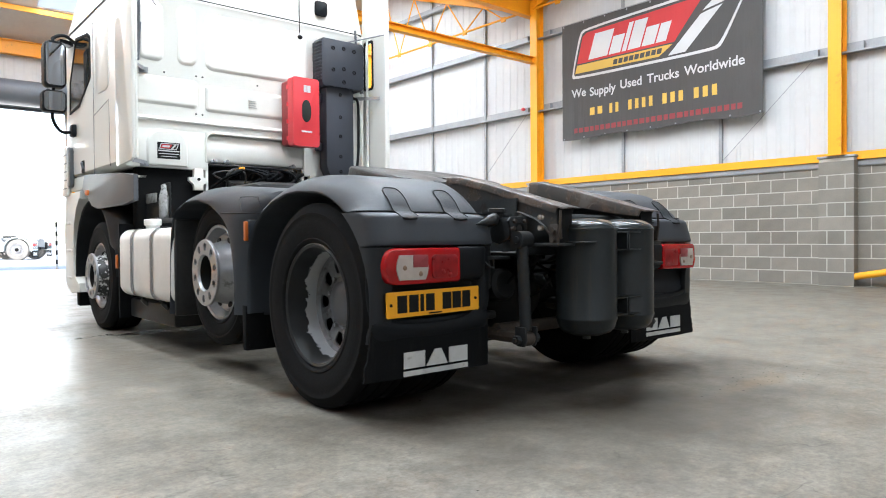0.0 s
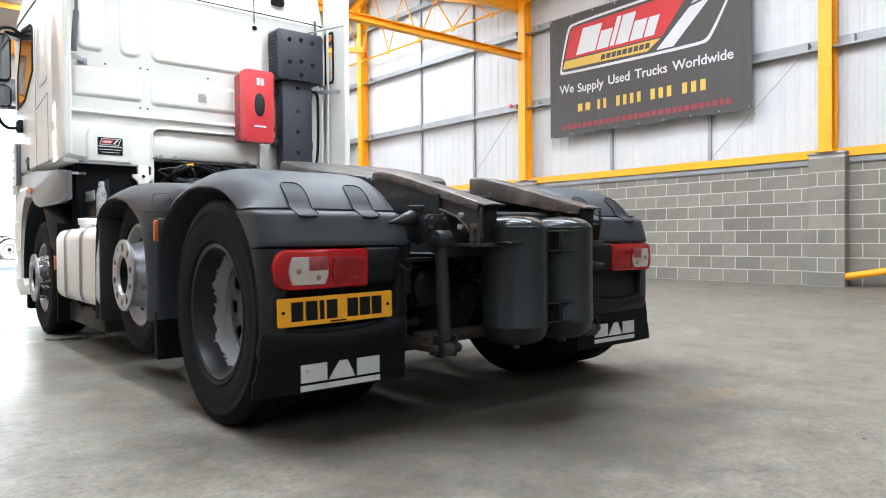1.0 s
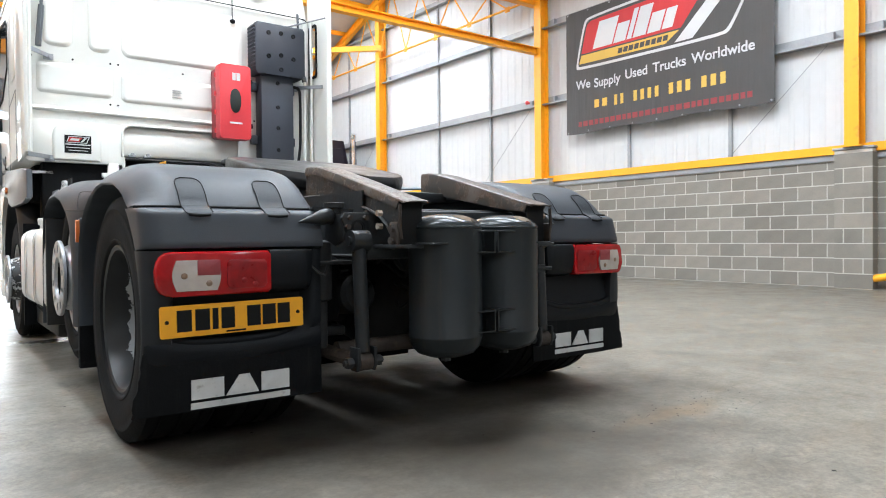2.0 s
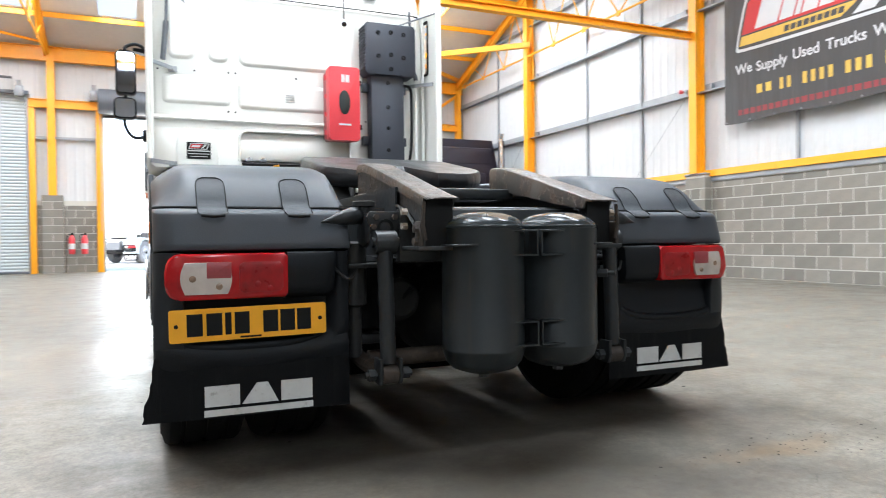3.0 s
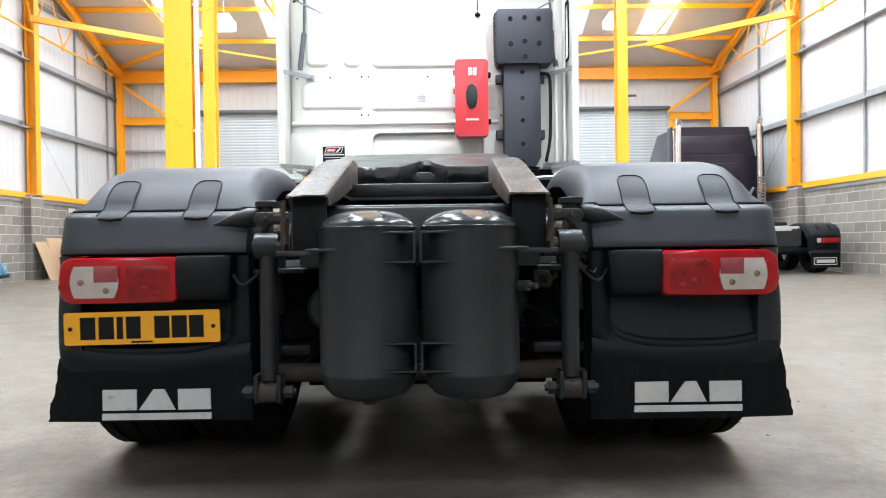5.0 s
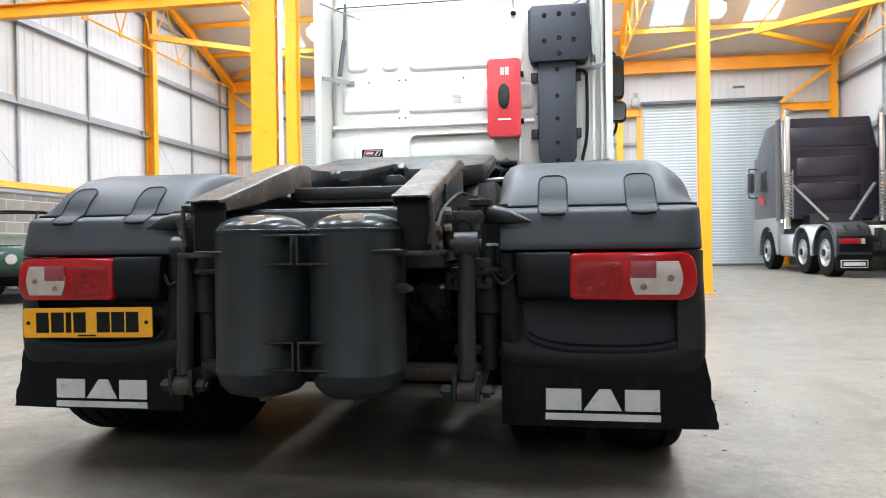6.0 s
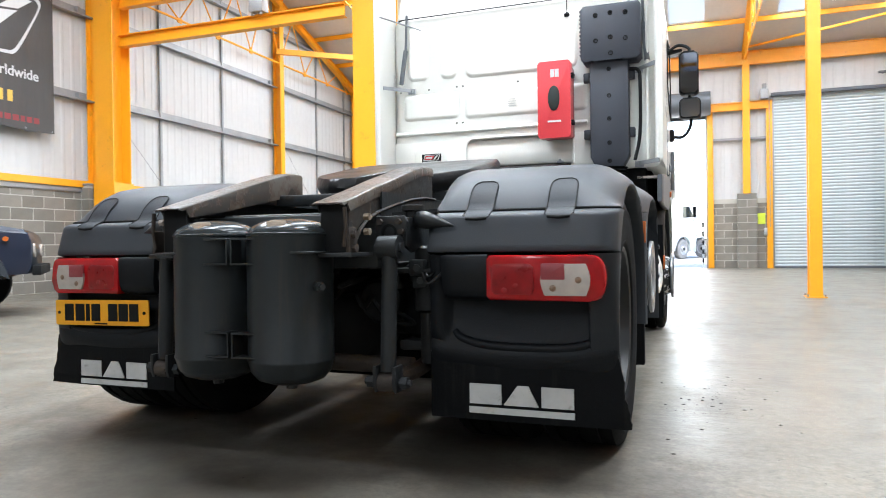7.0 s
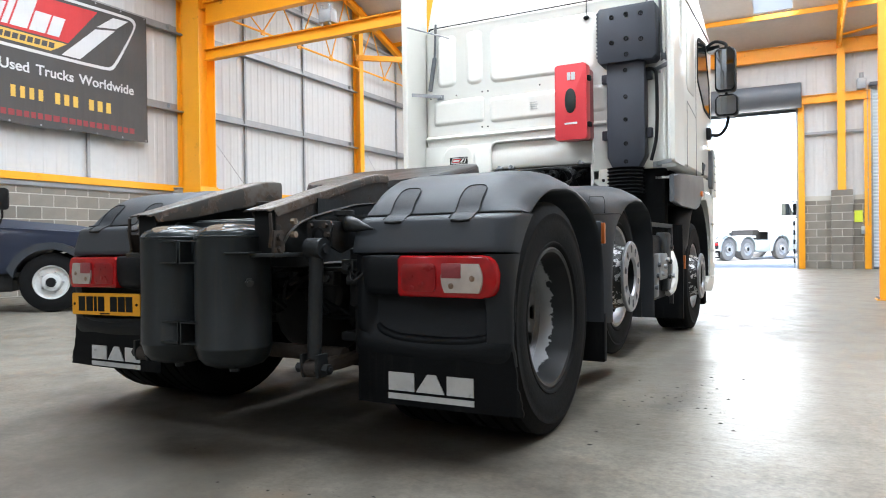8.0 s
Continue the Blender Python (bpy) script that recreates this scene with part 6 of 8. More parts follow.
        if kind == "drive":
            a = 2 * math.pi * k / nn
        o = new("nut", me)
        o.parent = wh
        o.matrix_local = pose(xn, nut_r * math.cos(a), nut_r * math.sin(a))
    return wh


for s in (-1, 1):
    wheel("drive", s, AXLE_Y, AXLE_Z, 0.49, 0.30, 1.215)
    wheel("mid", s, MID_Y, MID_Z, 0.455, 0.30, 1.165)
    wheel("front", s, FRONT_Y, FRONT_Z, 0.49, 0.31, 1.19)

    # mid mudguard
    mo = [(1.256, 0.38), (1.260, 0.52), (1.252, 0.68), (1.217, 0.82), (1.16, 0.912), (1.07, 0.985), (1.02, 1.035), (1.06, 1.074), (1.2, 1.098), (1.49, 1.122), (1.74, 1.138), (1.97, 1.140), (2.12, 1.122), (2.28, 1.07), (2.40, 0.988), (2.45, 0.93), (2.475, 0.67), (2.49, 0.30)]
    mi = [(1.420, 0.38), (1.412, 0.56), (1.437, 0.69), (1.48, 0.822), (1.54, 0.905), (1.63, 0.957), (1.79, 1.025), (1.985, 1.053), (2.18, 1.047), (2.34, 0.998), (2.43, 0.925), (2.46, 0.67), (2.475, 0.30)]
    mid_guard = guard_shell(mo, mi, s, 0.86, 1.232, "mid_mudguard", M["guard"], lorry, "charcoal plastic mudguard over the lifted axle")
    bm = N()
    prism(bm, [(1.262, 0.44), (1.258, 0.19), (1.300, 0.19), (1.310, 0.44)], "x", min(s * 0.90, s * 1.226), max(s * 0.90, s * 1.226), 0.006)
    part("mid_flap", bm, M["rubber"], lorry, "black rubber flap behind the lifted wheel")
    bm = N()
    prism(bm, rrect(1.222, 1.246, 0.80, 0.907, 0.005), "x", min(s * 1.215, s * 1.240), max(s * 1.215, s * 1.240), 0.003)
    part("marker_lamp", bm, M["amber"], lorry, "amber side marker lamp")
    bm = N()
    prism(bm, rrect(1.216, 1.252, 0.79, 0.917, 0.008), "x", min(s * 1.165, s * 1.224), max(s * 1.165, s * 1.224), 0.006)
    part("marker_base", bm, M["guard"], lorry)
    # moulded seam on the flank and the pressed outline of the strap above it
    skin = bvhtree.BVHTree.FromPolygons([v.co for v in mid_guard.data.vertices], [p.vertices for p in mid_guard.data.polygons])

    def laid(points, d):
        out = []
        for y, z in points:
            hit = skin.ray_cast(Vector((s * 1.6, y, z)) - Vector(d) * 0.4, Vector(d).normalized())[0]
            if hit:
                out.append(hit)
        return out

    bm = N()
    tube(bm, laid([(1.66 - 0.03 * k, 0.957 + 0.012 * min(1.0, k / 3) - 0.0012 * k) for k in range(17)], (-s, 0, 0)), 0.0032, 5)
    part("moulded_seam", bm, M["guard_low"], mid_guard)
    bm = N()
    tube(bm, laid([(p[0], p[1]) for p in curve_pts([(1.335, 0.962, 0), (1.385, 1.035, 0), (1.375, 1.050, 0), (1.23, 1.043, 0), (1.205, 1.035, 0), (1.165, 0.985, 0)], 4)], (-s, 0, 0)), 0.0028, 5)
    part("strap_outline", bm, M["guard_low"], mid_guard)
    # lifted axle
    bm = N()
    cyl(bm, (s * 0.1, MID_Y, MID_Z), (s * 0.95, MID_Y, MID_Z), 0.07)
    part("lift_axle", bm, M["black_oil"], lorry)
    # front wheel arch and step panel below the cab
    fo = [(3.84, 0.50), (3.85, 0.78), (3.95, 0.98), (4.12, 1.12), (4.35, 1.20), (4.62, 1.235), (4.90, 1.235), (5.15, 1.19), (5.32, 1.05), (5.39, 0.85), (5.40, 0.45)]
    fi = [(3.90, 0.50), (3.93, 0.72)] + arch(4.70, 0.55, 0.64, 160, 5, 16) + [(5.345, 0.45)]
    guard_shell(fo, fi, s, 0.75, 1.20, "front_arch", M["guard_low"], lorry, "black front wheel arch liner")
    bm = N()
    prism(bm, [(3.30, 1.12), (3.30, 1.33), (3.6, 1.36), (4.85, 1.44), (4.95, 1.30), (4.74, 1.24), (4.60, 1.13), (4.38, 1.10), (3.6, 1.10)], "x", min(s * 1.185, s * 1.225), max(s * 1.185, s * 1.225), 0.012)
    part("side_skirt", bm, M["skirt"], lorry, "grey plastic side skirt under the cab")
    bm = N()
    prism(bm, rrect(4.67, 4.76, 1.235, 1.285, 0.012), "x", min(s * 1.2, s * 1.24), max(s * 1.2, s * 1.24), 0.004)
    part("indicator", bm, M["amber"], lorry, "orange side indicator")
    bm = N()
    prism(bm, [(5.12, 0.31), (5.12, 0.40), (5.35, 0.45), (5.37, 0.72), (5.34, 0.98), (5.22, 1.15), (5.06, 1.22), (5.06, 1.30), (5.64, 1.30), (5.72, 0.90), (5.74, 0.65), (5.70, 0.36), (5.50, 0.28)], "x", min(s * 0.5, s * 1.22), max(s * 0.5, s * 1.22), 0.02)
    part("front_corner", bm, M["cab"], lorry, "white front bumper corner")
    # slatted air deflector at the front corner of the cab
    bm = N()
    prism(bm, [(5.44, 1.27), (5.46, 1.74), (5.50, 1.78), (5.64, 1.76), (5.70, 1.50), (5.70, 1.27)], "x", min(s * 1.205, s * 1.248), max(s * 1.205, s * 1.248), 0.012)
    corner = part("corner_deflector", bm, M["cab"], lorry, "white slatted corner deflector")
    for k in range(5):
        bm = N()
        box(bm, min(s * 1.246, s * 1.2505), max(s * 1.246, s * 1.2505), 5.465, 5.66, 1.34 + 0.085 * k, 1.352 + 0.085 * k, 0.001)
        part("slot", bm, M["skirt"], corner)
    for z in (0.42, 0.70, 0.98):
        bm = N()
        box(bm, min(s * 1.20, s * 1.228), max(s * 1.20, s * 1.228), 5.42, 5.62, z, z + 0.03, 0.008)
        part("step", bm, M["fuel"], lorry)
    bm = N()
    prism(bm, [(3.80, 0.16), (3.835, 0.16), (3.835, 0.95), (3.80, 0.95)], "x", min(s * 0.78, s * 1.2), max(s * 0.78, s * 1.2))
    part("splash_guard", bm, M["rubber"], lorry)
    bm = N()
    prism(bm, rrect(3.842, 3.872, 0.575, 0.69, 0.008), "x", min(s * 1.19, s * 1.212), max(s * 1.19, s * 1.212), 0.003)
    part("side_reflector", bm, M["amber"], lorry, "amber side reflector behind the front wheel")

# bumper, front axle, sump and unseen added panels stop light from the front
bm = N()
prism(bm, [(5.44, 0.30), (5.69, 0.34), (5.74, 0.90), (5.66, 1.30), (5.44, 1.30)], "x", -0.52, 0.52, 0.02)
part("bumper_centre", bm, M["cab"], lorry, "white front bumper")
bm = N()
box(bm, -1.15, 1.15, 5.46, 5.56, 0.14, 0.42, 0.02)
part("air_dam", bm, M["rubber"], lorry, "black rubber air dam, unseen, added to stop light")
bm = N()
cyl(bm, (-1.05, FRONT_Y, 0.42), (1.05, FRONT_Y, 0.42), 0.07)
box(bm, -0.42, 0.42, FRONT_Y - 0.09, FRONT_Y + 0.09, 0.30, 0.44, 0.02)
part("front_axle", bm, M["black_oil"], lorry)
bm = N()
box(bm, -0.36, 0.36, 4.45, 5.25, 0.36, 0.9, 0.05)
part("oil_sump", bm, M["black_oil"], lorry)
bm = N()
box(bm, -0.9, 0.9, 2.62, 2.66, 0.28, 0.98, 0.01)
part("transverse_light_stop", bm, M["black_oil"], lorry)
bm = N()
box(bm, -0.55, 0.55, 1.36, 2.30, 0.46, 0.72, 0.04)
part("lift_frame", bm, M["black_oil"], lorry)

# fuel tank on the near side
def tank_section(y):
    return [(-x, y, z) for x, z in rrect(0.72, 1.23, 0.36, 0.90, 0.09, 5)]
bm = N()
secs = []
for y, k in ((2.44, 0.93), (2.455, 0.985), (2.48, 1.0), (3.66, 1.0), (3.685, 0.985), (3.70, 0.93)):
    secs.append([(-0.975 + (x + 0.975) * k, y, 0.63 + (z - 0.63) * k) for x, _, z in tank_section(y)])
loft(bm, secs)
ftank = part("fuel_tank", bm, M["fuel"], lorry, "pale aluminium fuel tank with two straps")
for y in (2.86, 3.34):
    bm = N()
    a = [(-x, y - 0.025, z) for x, z in rrect(0.712, 1.238, 0.352, 0.908, 0.095, 5)]
    loft(bm, [a, [(x, y + 0.025, z) for x, _, z in a]], caps=False)
    part("strap", bm, M["skirt"], ftank, "grey steel tank strap")
    bm = N()
    tube(bm, curve_pts([(-1.16, y, 0.35), (-1.10, y, 0.30), (-0.95, y, 0.31), (-0.6, y, 0.5)], 4), 0.02, 6)
    part("tank_cradle", bm, M["chassis"], ftank)
bm = N()
lathe(bm, ((0, 0.052), (0.03, 0.052), (0.036, 0.064), (0.074, 0.066), (0.082, 0.060), (0.084, 0.02)), (-1.10, 3.24, 0.893), (0, 0, 1), 16)
part("filler_cap", bm, M["fuel"], ftank, "round metal filler cap")
bm = N()
box(bm, -1.12, -0.52, 2.72, 3.79, 0.17, 0.33, 0.02)
part("under_tray", bm, M["black_oil"], lorry)
bm = N()
box(bm, -1.222, -0.5, 2.385, 2.415, 0.29, 0.95, 0.01)
part("tank_shield", bm, M["black_oil"], lorry)
bm = N()
lathe(bm, ((0, 0.034), (0.01, 0.039), (0.17, 0.039), (0.195, 0.032), (0.235, 0.021), (0.262, 0.021), (0.272, 0.014)), (-0.97, 3.37, 0.99), (0, 0, 1), 16)
part("fluid_bottle", bm, M["bottle"], lorry, "grimy white plastic fluid bottle behind the cab")
bm = N()
box(bm, -1.006, -0.994, 3.46, 3.74, 1.12, 1.20, 0.004)
part("data_plate", bm, M["bottle"], lorry)
bm = N()
box(bm, -1.06, -0.92, 3.28, 3.48, 0.95, 0.99, 0.01)
box(bm, -0.935, -0.925, 3.33, 3.48, 0.99, 1.28, 0.003)
box(bm, -1.0, -0.97, 3.40, 3.74, 0.95, 1.13, 0.004)
part("bottle_tray", bm, M["black_oil"], lorry)

# battery and valve units on the far side
bm = N()
box(bm, 0.62, 1.12, 2.45, 3.55, 0.36, 0.86, 0.03)
part("battery_box", bm, M["guard_low"], lorry, "black battery box")
bm = N()
box(bm, 0.70, 1.10, 2.50, 3.05, 0.90, 0.94, 0.008)
part("tray_lid", bm, M["fuel"], lorry)
for y0, y1, z0, z1, mat in ((2.50, 2.72, 0.45, 0.80, "chassis"), (2.80, 2.96, 0.40, 0.72, "skirt"), (3.02, 3.30, 0.52, 0.72, "silver"), (3.30, 3.44, 0.42, 0.88, "chassis"), (3.46, 3.62, 0.50, 0.64, "silver")):
    bm = N()
    box(bm, 1.08, 1.17, y0, y1, z0, z1, 0.015)
    for k in range(3):
        yy, zz = y0 + (y1 - y0) * (k + 0.5) / 3, z0 + (z1 - z0) * (0.25 + 0.25 * k)
        cyl(bm, (1.16, yy, zz), (1.19, yy, zz), 0.018, seg=8)
    part("valve_unit", bm, M[mat], lorry)
bm = N()
prism(bm, [(2.46, 0.30), (2.50, 0.95), (2.53, 0.95), (3.62, 0.95), (3.65, 0.30), (3.62, 0.30), (3.58, 0.92), (2.55, 0.92), (2.49, 0.30)], "x", 1.12, 1.15)
part("side_frame", bm, M["chassis"], lorry)
bm = N()
tube(bm, curve_pts([(1.14, 3.42, 0.40), (1.17, 3.48, 0.45), (1.17, 3.54, 0.6), (1.13, 3.58, 0.72)], 5), 0.035, 8)
part("exhaust_guard", bm, M["fuel"], lorry, "pale curved guard")

# ---- tractor unit: cab ----
BACK = 3.68


def plan_body(bm, x, y0, y1, z0, z1, r, shrink=0.0):
    """A cab block, rounded in plan, tapering by shrink towards its top."""
    a = [(u, v, z0) for u, v in rrect(-x, x, y0, y1, r, 6)]
    b = [(u * (1 - shrink * 0.3), y0 + (v - y0) * (1 - shrink * 0.25), z1) for u, v in rrect(-x, x, y0, y1, r, 6)]
    c = [(u * (1 - shrink * 0.3) * 0.985, y0 + 0.01 + (v - y0 - 0.02) * (1 - shrink * 0.25), z1 + 0.03) for u, v in rrect(-x, x, y0, y1, r, 6)]
    loft(bm, [a, b, c])
    return bm


bm = N()
plan_body(bm, 1.215, BACK, 5.62, 1.76, 2.87, 0.07)
cab_body = part("cab_body", bm, M["cab"], lorry, "ivory white cab with pressed rear panels")
bm = N()
plan_body(bm, 1.215, BACK + 0.005, 5.55, 2.905, 3.75, 0.10, 0.5)
part("high_roof", bm, M["cab"], lorry, "white moulded high roof")
bm = N()
plan_body(bm, 1.205, BACK + 0.012, 5.55, 2.86, 2.90, 0.07)
part("roof_seam", bm, M["ink"], lorry, "dark roof seam")
for s in (-1, 1):
    bm = N()
    a0, a1 = (-1.215, -0.50) if s < 0 else (0.475, 1.215)
    prism(bm, [(a0 + (0.05 if s < 0 else 0), 1.43), (a1 - (0.05 if s > 0 else 0), 1.43), (a1, 1.47), (a1, 1.765), (a0, 1.765), (a0, 1.47)], "y", BACK, 5.6, 0.006)
    part("cab_corner", bm, M["cab"], lorry)
    bm = N()
    prism(bm, [(s * 0.53, 1.25), (s * 0.61, 1.25), (s * 0.61, 1.30), (s * 0.655, 1.33), (s * 0.655, 1.36), (s * 0.61, 1.36), (s * 0.61, 1.44), (s * 0.53, 1.44), (s * 0.53, 1.36), (s * 0.485, 1.36), (s * 0.485, 1.33), (s * 0.53, 1.30)], "y", BACK - 0.01, BACK + 0.03, 0.003)
    part("cab_mount", bm, M["cab"], lorry, "white cab mounting bracket")
    bm = N()
    cyl(bm, (s * 0.57, BACK - 0.015, 1.345), (s * 0.57, BACK + 0.04, 1.345), 0.014, seg=10)
    part("bolt", bm, M["ink"], lorry)
    # cab side: lower door sill, window, seams, handle
    bm = N()
    prism(bm, [(3.72, 1.36), (4.95, 1.43), (5.55, 1.44), (5.6, 1.32), (4.96, 1.31), (4.86, 1.42), (3.72, 1.34)], "x", min(s * 1.0, s * 1.212), max(s * 1.0, s * 1.212))
    part("door_sill", bm, M["cab"], lorry)
    bm = N()
    win = [(4.60, 2.32), (4.60, 2.68), (4.68, 2.73), (5.12, 2.78), (5.38, 2.40), (5.40, 2.10), (5.02, 2.12)]
    prism(bm, win, "x", min(s * 1.20, s * 1.219), max(s * 1.20, s * 1.219))
    wn_ = part("side_window", bm, M["window"], lorry, "dark tinted cab side window")
    bm = N()
    wide, slim = [(4.99 + (y - 4.99) * 1.035, 2.44 + (z - 2.44) * 1.045) for y, z in win], [(4.99 + (y - 4.99) * 0.97, 2.44 + (z - 2.44) * 0.96) for y, z in win]
    loft(bm, [[(s * x, *p) for p in w] for x, w in ((1.2135, wide), (1.224, wide), (1.224, slim), (1.2185, slim))], caps=False)
    part("window_seal", bm, M["ink"], wn_)
    bm = N()
    for pts in ([(4.50, 1.42), (4.50, 2.80)], [(4.50, 1.42), (5.5, 1.46)], [(4.5, 1.95), (4.0, 2.02), (3.98, 1.45)]):
        tube(bm, [(s * 1.2145, *p) for p in pts], 0.0035, 4)
    part("door_seam", bm, M["skirt"], lorry)
    bm = N()
    prism(bm, rrect(4.86, 4.98, 1.46, 1.58, 0.02), "x", min(s * 1.20, s * 1.217), max(s * 1.20, s * 1.217))
    dh = part("door_handle", bm, M["ink"], lorry, "black recessed door handle")
    bm = N()
    tube(bm, [(s * 1.222, 4.89, 1.50), (s * 1.228, 4.92, 1.55), (s * 1.222, 4.95, 1.56)], 0.012, 6)
    part("grip", bm, M["skirt"], dh)
    # pressed panel on the cab flank
    bm = N()
    prism(bm, rrect(3.98, 4.40, 2.12, 2.74, 0.08), "x", min(s * 1.20, s * 1.221), max(s * 1.20, s * 1.221), 0.006)
    part("flank_panel", bm, M["cab"], lorry)
    # side deflector behind the cab
    bm = N()
    prof = [(3.30, 1.50), (3.31, 1.46), (3.36, 1.44), (3.74, 1.42), (3.74, 3.6), (3.28, 3.6)]
    if s < 0:
        prism(bm, prof, "x", s * 1.232, s * 1.205, 0.008)
    else:
        # a slot runs through this one
        rim = [rrect(3.30, 3.74, 1.43, 3.60, 0.03), rrect(3.555, 3.685, 2.37, 2.84, 0.03)]
        loft(bm, [[(x, *p) for p in w] for x, w in ((1.205, rim[1]), (1.205, rim[0]), (1.232, rim[0]), (1.232, rim[1]), (1.205, rim[1]))], caps=False)
        bmesh.ops.remove_doubles(bm, verts=bm.verts, dist=0.0001)
    defl = part("side_deflector", bm, M["cab"], lorry, "white side deflector behind the cab")
    bm = N()
    tube(bm, [(s * 1.195, 3.315, 1.46), (s * 1.195, 3.30, 3.55)], 0.016, 8)
    part("edge_bead", bm, M["cab"], defl)
    for z in (1.455, 2.24):
        bm = N()
        bar(bm, (s * 1.20, 3.42, z), (s * 1.02, BACK, z + 0.01), 0.010, 0.032)
        box(bm, min(s * 0.99, s * 1.06), max(s * 0.99, s * 1.06), BACK - 0.012, BACK + 0.002, z - 0.022, z + 0.025)
        cyl(bm, (s * 1.02, BACK - 0.03, z), (s * 1.02, BACK, z), 0.012, seg=6)
        part("hinge_bracket", bm, M["steel"], defl, "grey steel hinge bracket")
    bm = N()
    tube(bm, [(s * 1.10, 3.60, 2.30), (s * 1.07, 3.64, 2.62)], 0.022, 8)
    tube(bm, [(s * 1.07, 3.64, 2.62), (s * 1.06, 3.65, 2.95)], 0.012, 8)
    part("gas_strut", bm, M["skirt"], defl, "grey gas strut")
    bm = N()
    tube(bm, [(s * 1.20, 3.32, 2.86), (s * 0.92, 3.66, 2.80)], 0.007, 6)
    part("stay_wire", bm, M["steel"], defl)
    # mirrors
    bm = N()
    prism(bm, rrect(min(s * 1.31, s * 1.50), max(s * 1.31, s * 1.50), 2.29, 2.73, 0.045), "y", 5.10, 5.24, 0.03)
    mi_ = part("mirror", bm, M["guard_low"], lorry, "black tall door mirror")
    bm = N()
    prism(bm, rrect(min(s * 1.325, s * 1.485), max(s * 1.325, s * 1.485), 2.31, 2.71, 0.035), "y", 5.095, 5.102)
    part("mirror_glass", bm, M["mirror"], mi_)
    bm = N()
    prism(bm, rrect(min(s * 1.31, s * 1.52), max(s * 1.31, s * 1.52), 2.05, 2.26, 0.04), "y", 5.10, 5.22, 0.025)
    m2 = part("wide_mirror", bm, M["guard_low"], lorry, "small wide-angle door mirror")
    bm = N()
    prism(bm, rrect(min(s * 1.325, s * 1.505), max(s * 1.325, s * 1.505), 2.065, 2.245, 0.035), "y", 5.095, 5.102)
    part("mirror_glass", bm, M["mirror"], m2)
    bm = N()
    tube(bm, curve_pts([(s * 1.20, 5.2, 2.76), (s * 1.30, 5.2, 2.82), (s * 1.40, 5.18, 2.78), (s * 1.41, 5.17, 2.7), (s * 1.41, 5.17, 2.2), (s * 1.42, 5.17, 2.0), (s * 1.34, 5.2, 1.88), (s * 1.2, 5.22, 1.90)], 5), 0.016, 8)
    part("mirror_arm", bm, M["guard_low"], lorry, "black mirror arm")
    bm = N()
    box(bm, min(s * 1.2, s * 1.26), max(s * 1.2, s * 1.26), 5.16, 5.28, 1.84, 1.96, 0.02)
    part("arm_foot", bm, M["guard_low"], lorry)
    bm = N()
    loft(bm, [[(s * 1.20, 5.25, 2.74), (s * 1.20, 5.45, 2.76), (s * 1.20, 5.45, 2.80), (s * 1.20, 5.25, 2.79)], [(s * 1.34, 5.22, 2.76), (s * 1.34, 5.34, 2.77), (s * 1.34, 5.34, 2.80), (s * 1.34, 5.22, 2.79)]])
    part("kerb_mirror", bm, M["guard_low"], lorry, "black kerb mirror over the door")
    # entry grab panel at the front edge
    bm = N()
    prism(bm, rrect(5.30, 5.46, 1.35, 1.75, 0.05), "x", min(s * 1.19, s * 1.25), max(s * 1.19, s * 1.25), 0.015)
    part("corner_deflector", bm, M["skirt"], lorry)

# windscreen, seen from above only
bm = N()
box(bm, -1.05, 1.05, 5.60, 5.63, 1.95, 2.80, 0.01)
part("windscreen", bm, M["window"], lorry, "dark windscreen")

# pressed panels on the cab's back
for x0, x1, z0, z1, r in ((-1.062, -0.858, 2.335, 2.83, 0.06), (-0.742, -0.578, 2.33, 2.835, 0.06), (-0.497, 0.52, 2.318, 2.82, 0.07), (-1.107, -0.567, 1.965, 2.205, 0.04), (-0.502, 0.60, 1.95, 2.182, 0.04)):
    # a flat pressing with a rolled edge and a narrow sunk channel round it
    bm = N()
    secs = []
    for k, y in ((-0.004, 0.004), (0.0, -0.001), (0.008, -0.0045), (0.016, -0.0095), (0.024, -0.0125), (0.034, -0.0135), (0.046, -0.0130), (0.060, -0.0125)):
        secs.append([(u, BACK + y, v) for u, v in rrect(x0 + k, x1 - k, z0 + k, z1 - k, max(0.014, r - k * 0.8), 6)])
    loft(bm, secs)
    part("pressed_panel", bm, M["cab"], cab_body)
bm = N()
prism(bm, [(BACK + 0.004, 1.822), (BACK - 0.016, 1.830), (BACK - 0.022, 1.842), (BACK - 0.014, 1.856), (BACK + 0.004, 1.868)], "x", -1.19, 0.60)
part("pressed_ridge", bm, M["cab"], cab_body)
bm = N()
o = [(-1.01, 1.44), (-0.66, 1.44), (-0.66, 1.64), (-0.675, 1.70), (-0.72, 1.745), (-0.77, 1.76), (-0.90, 1.76), (-0.95, 1.745), (-0.995, 1.70), (-1.01, 1.64)]
loft(bm, [[(-0.835 + (u + 0.835) * k, BACK + y, 1.6 + (v - 1.6) * k) for u, v in o] for k, y in ((1.0, 0.004), (0.97, -0.006), (0.93, -0.016), (0.89, -0.0195), (0.84, -0.020))])
part("sticker_field", bm, M["cab"], cab_body)
bm = N()
box(bm, -0.925, -0.735, BACK - 0.0235, BACK - 0.0195, 1.505, 1.645)
stk = part("sticker", bm, M["ink"], cab_body, "small black dealer sticker with a red badge")
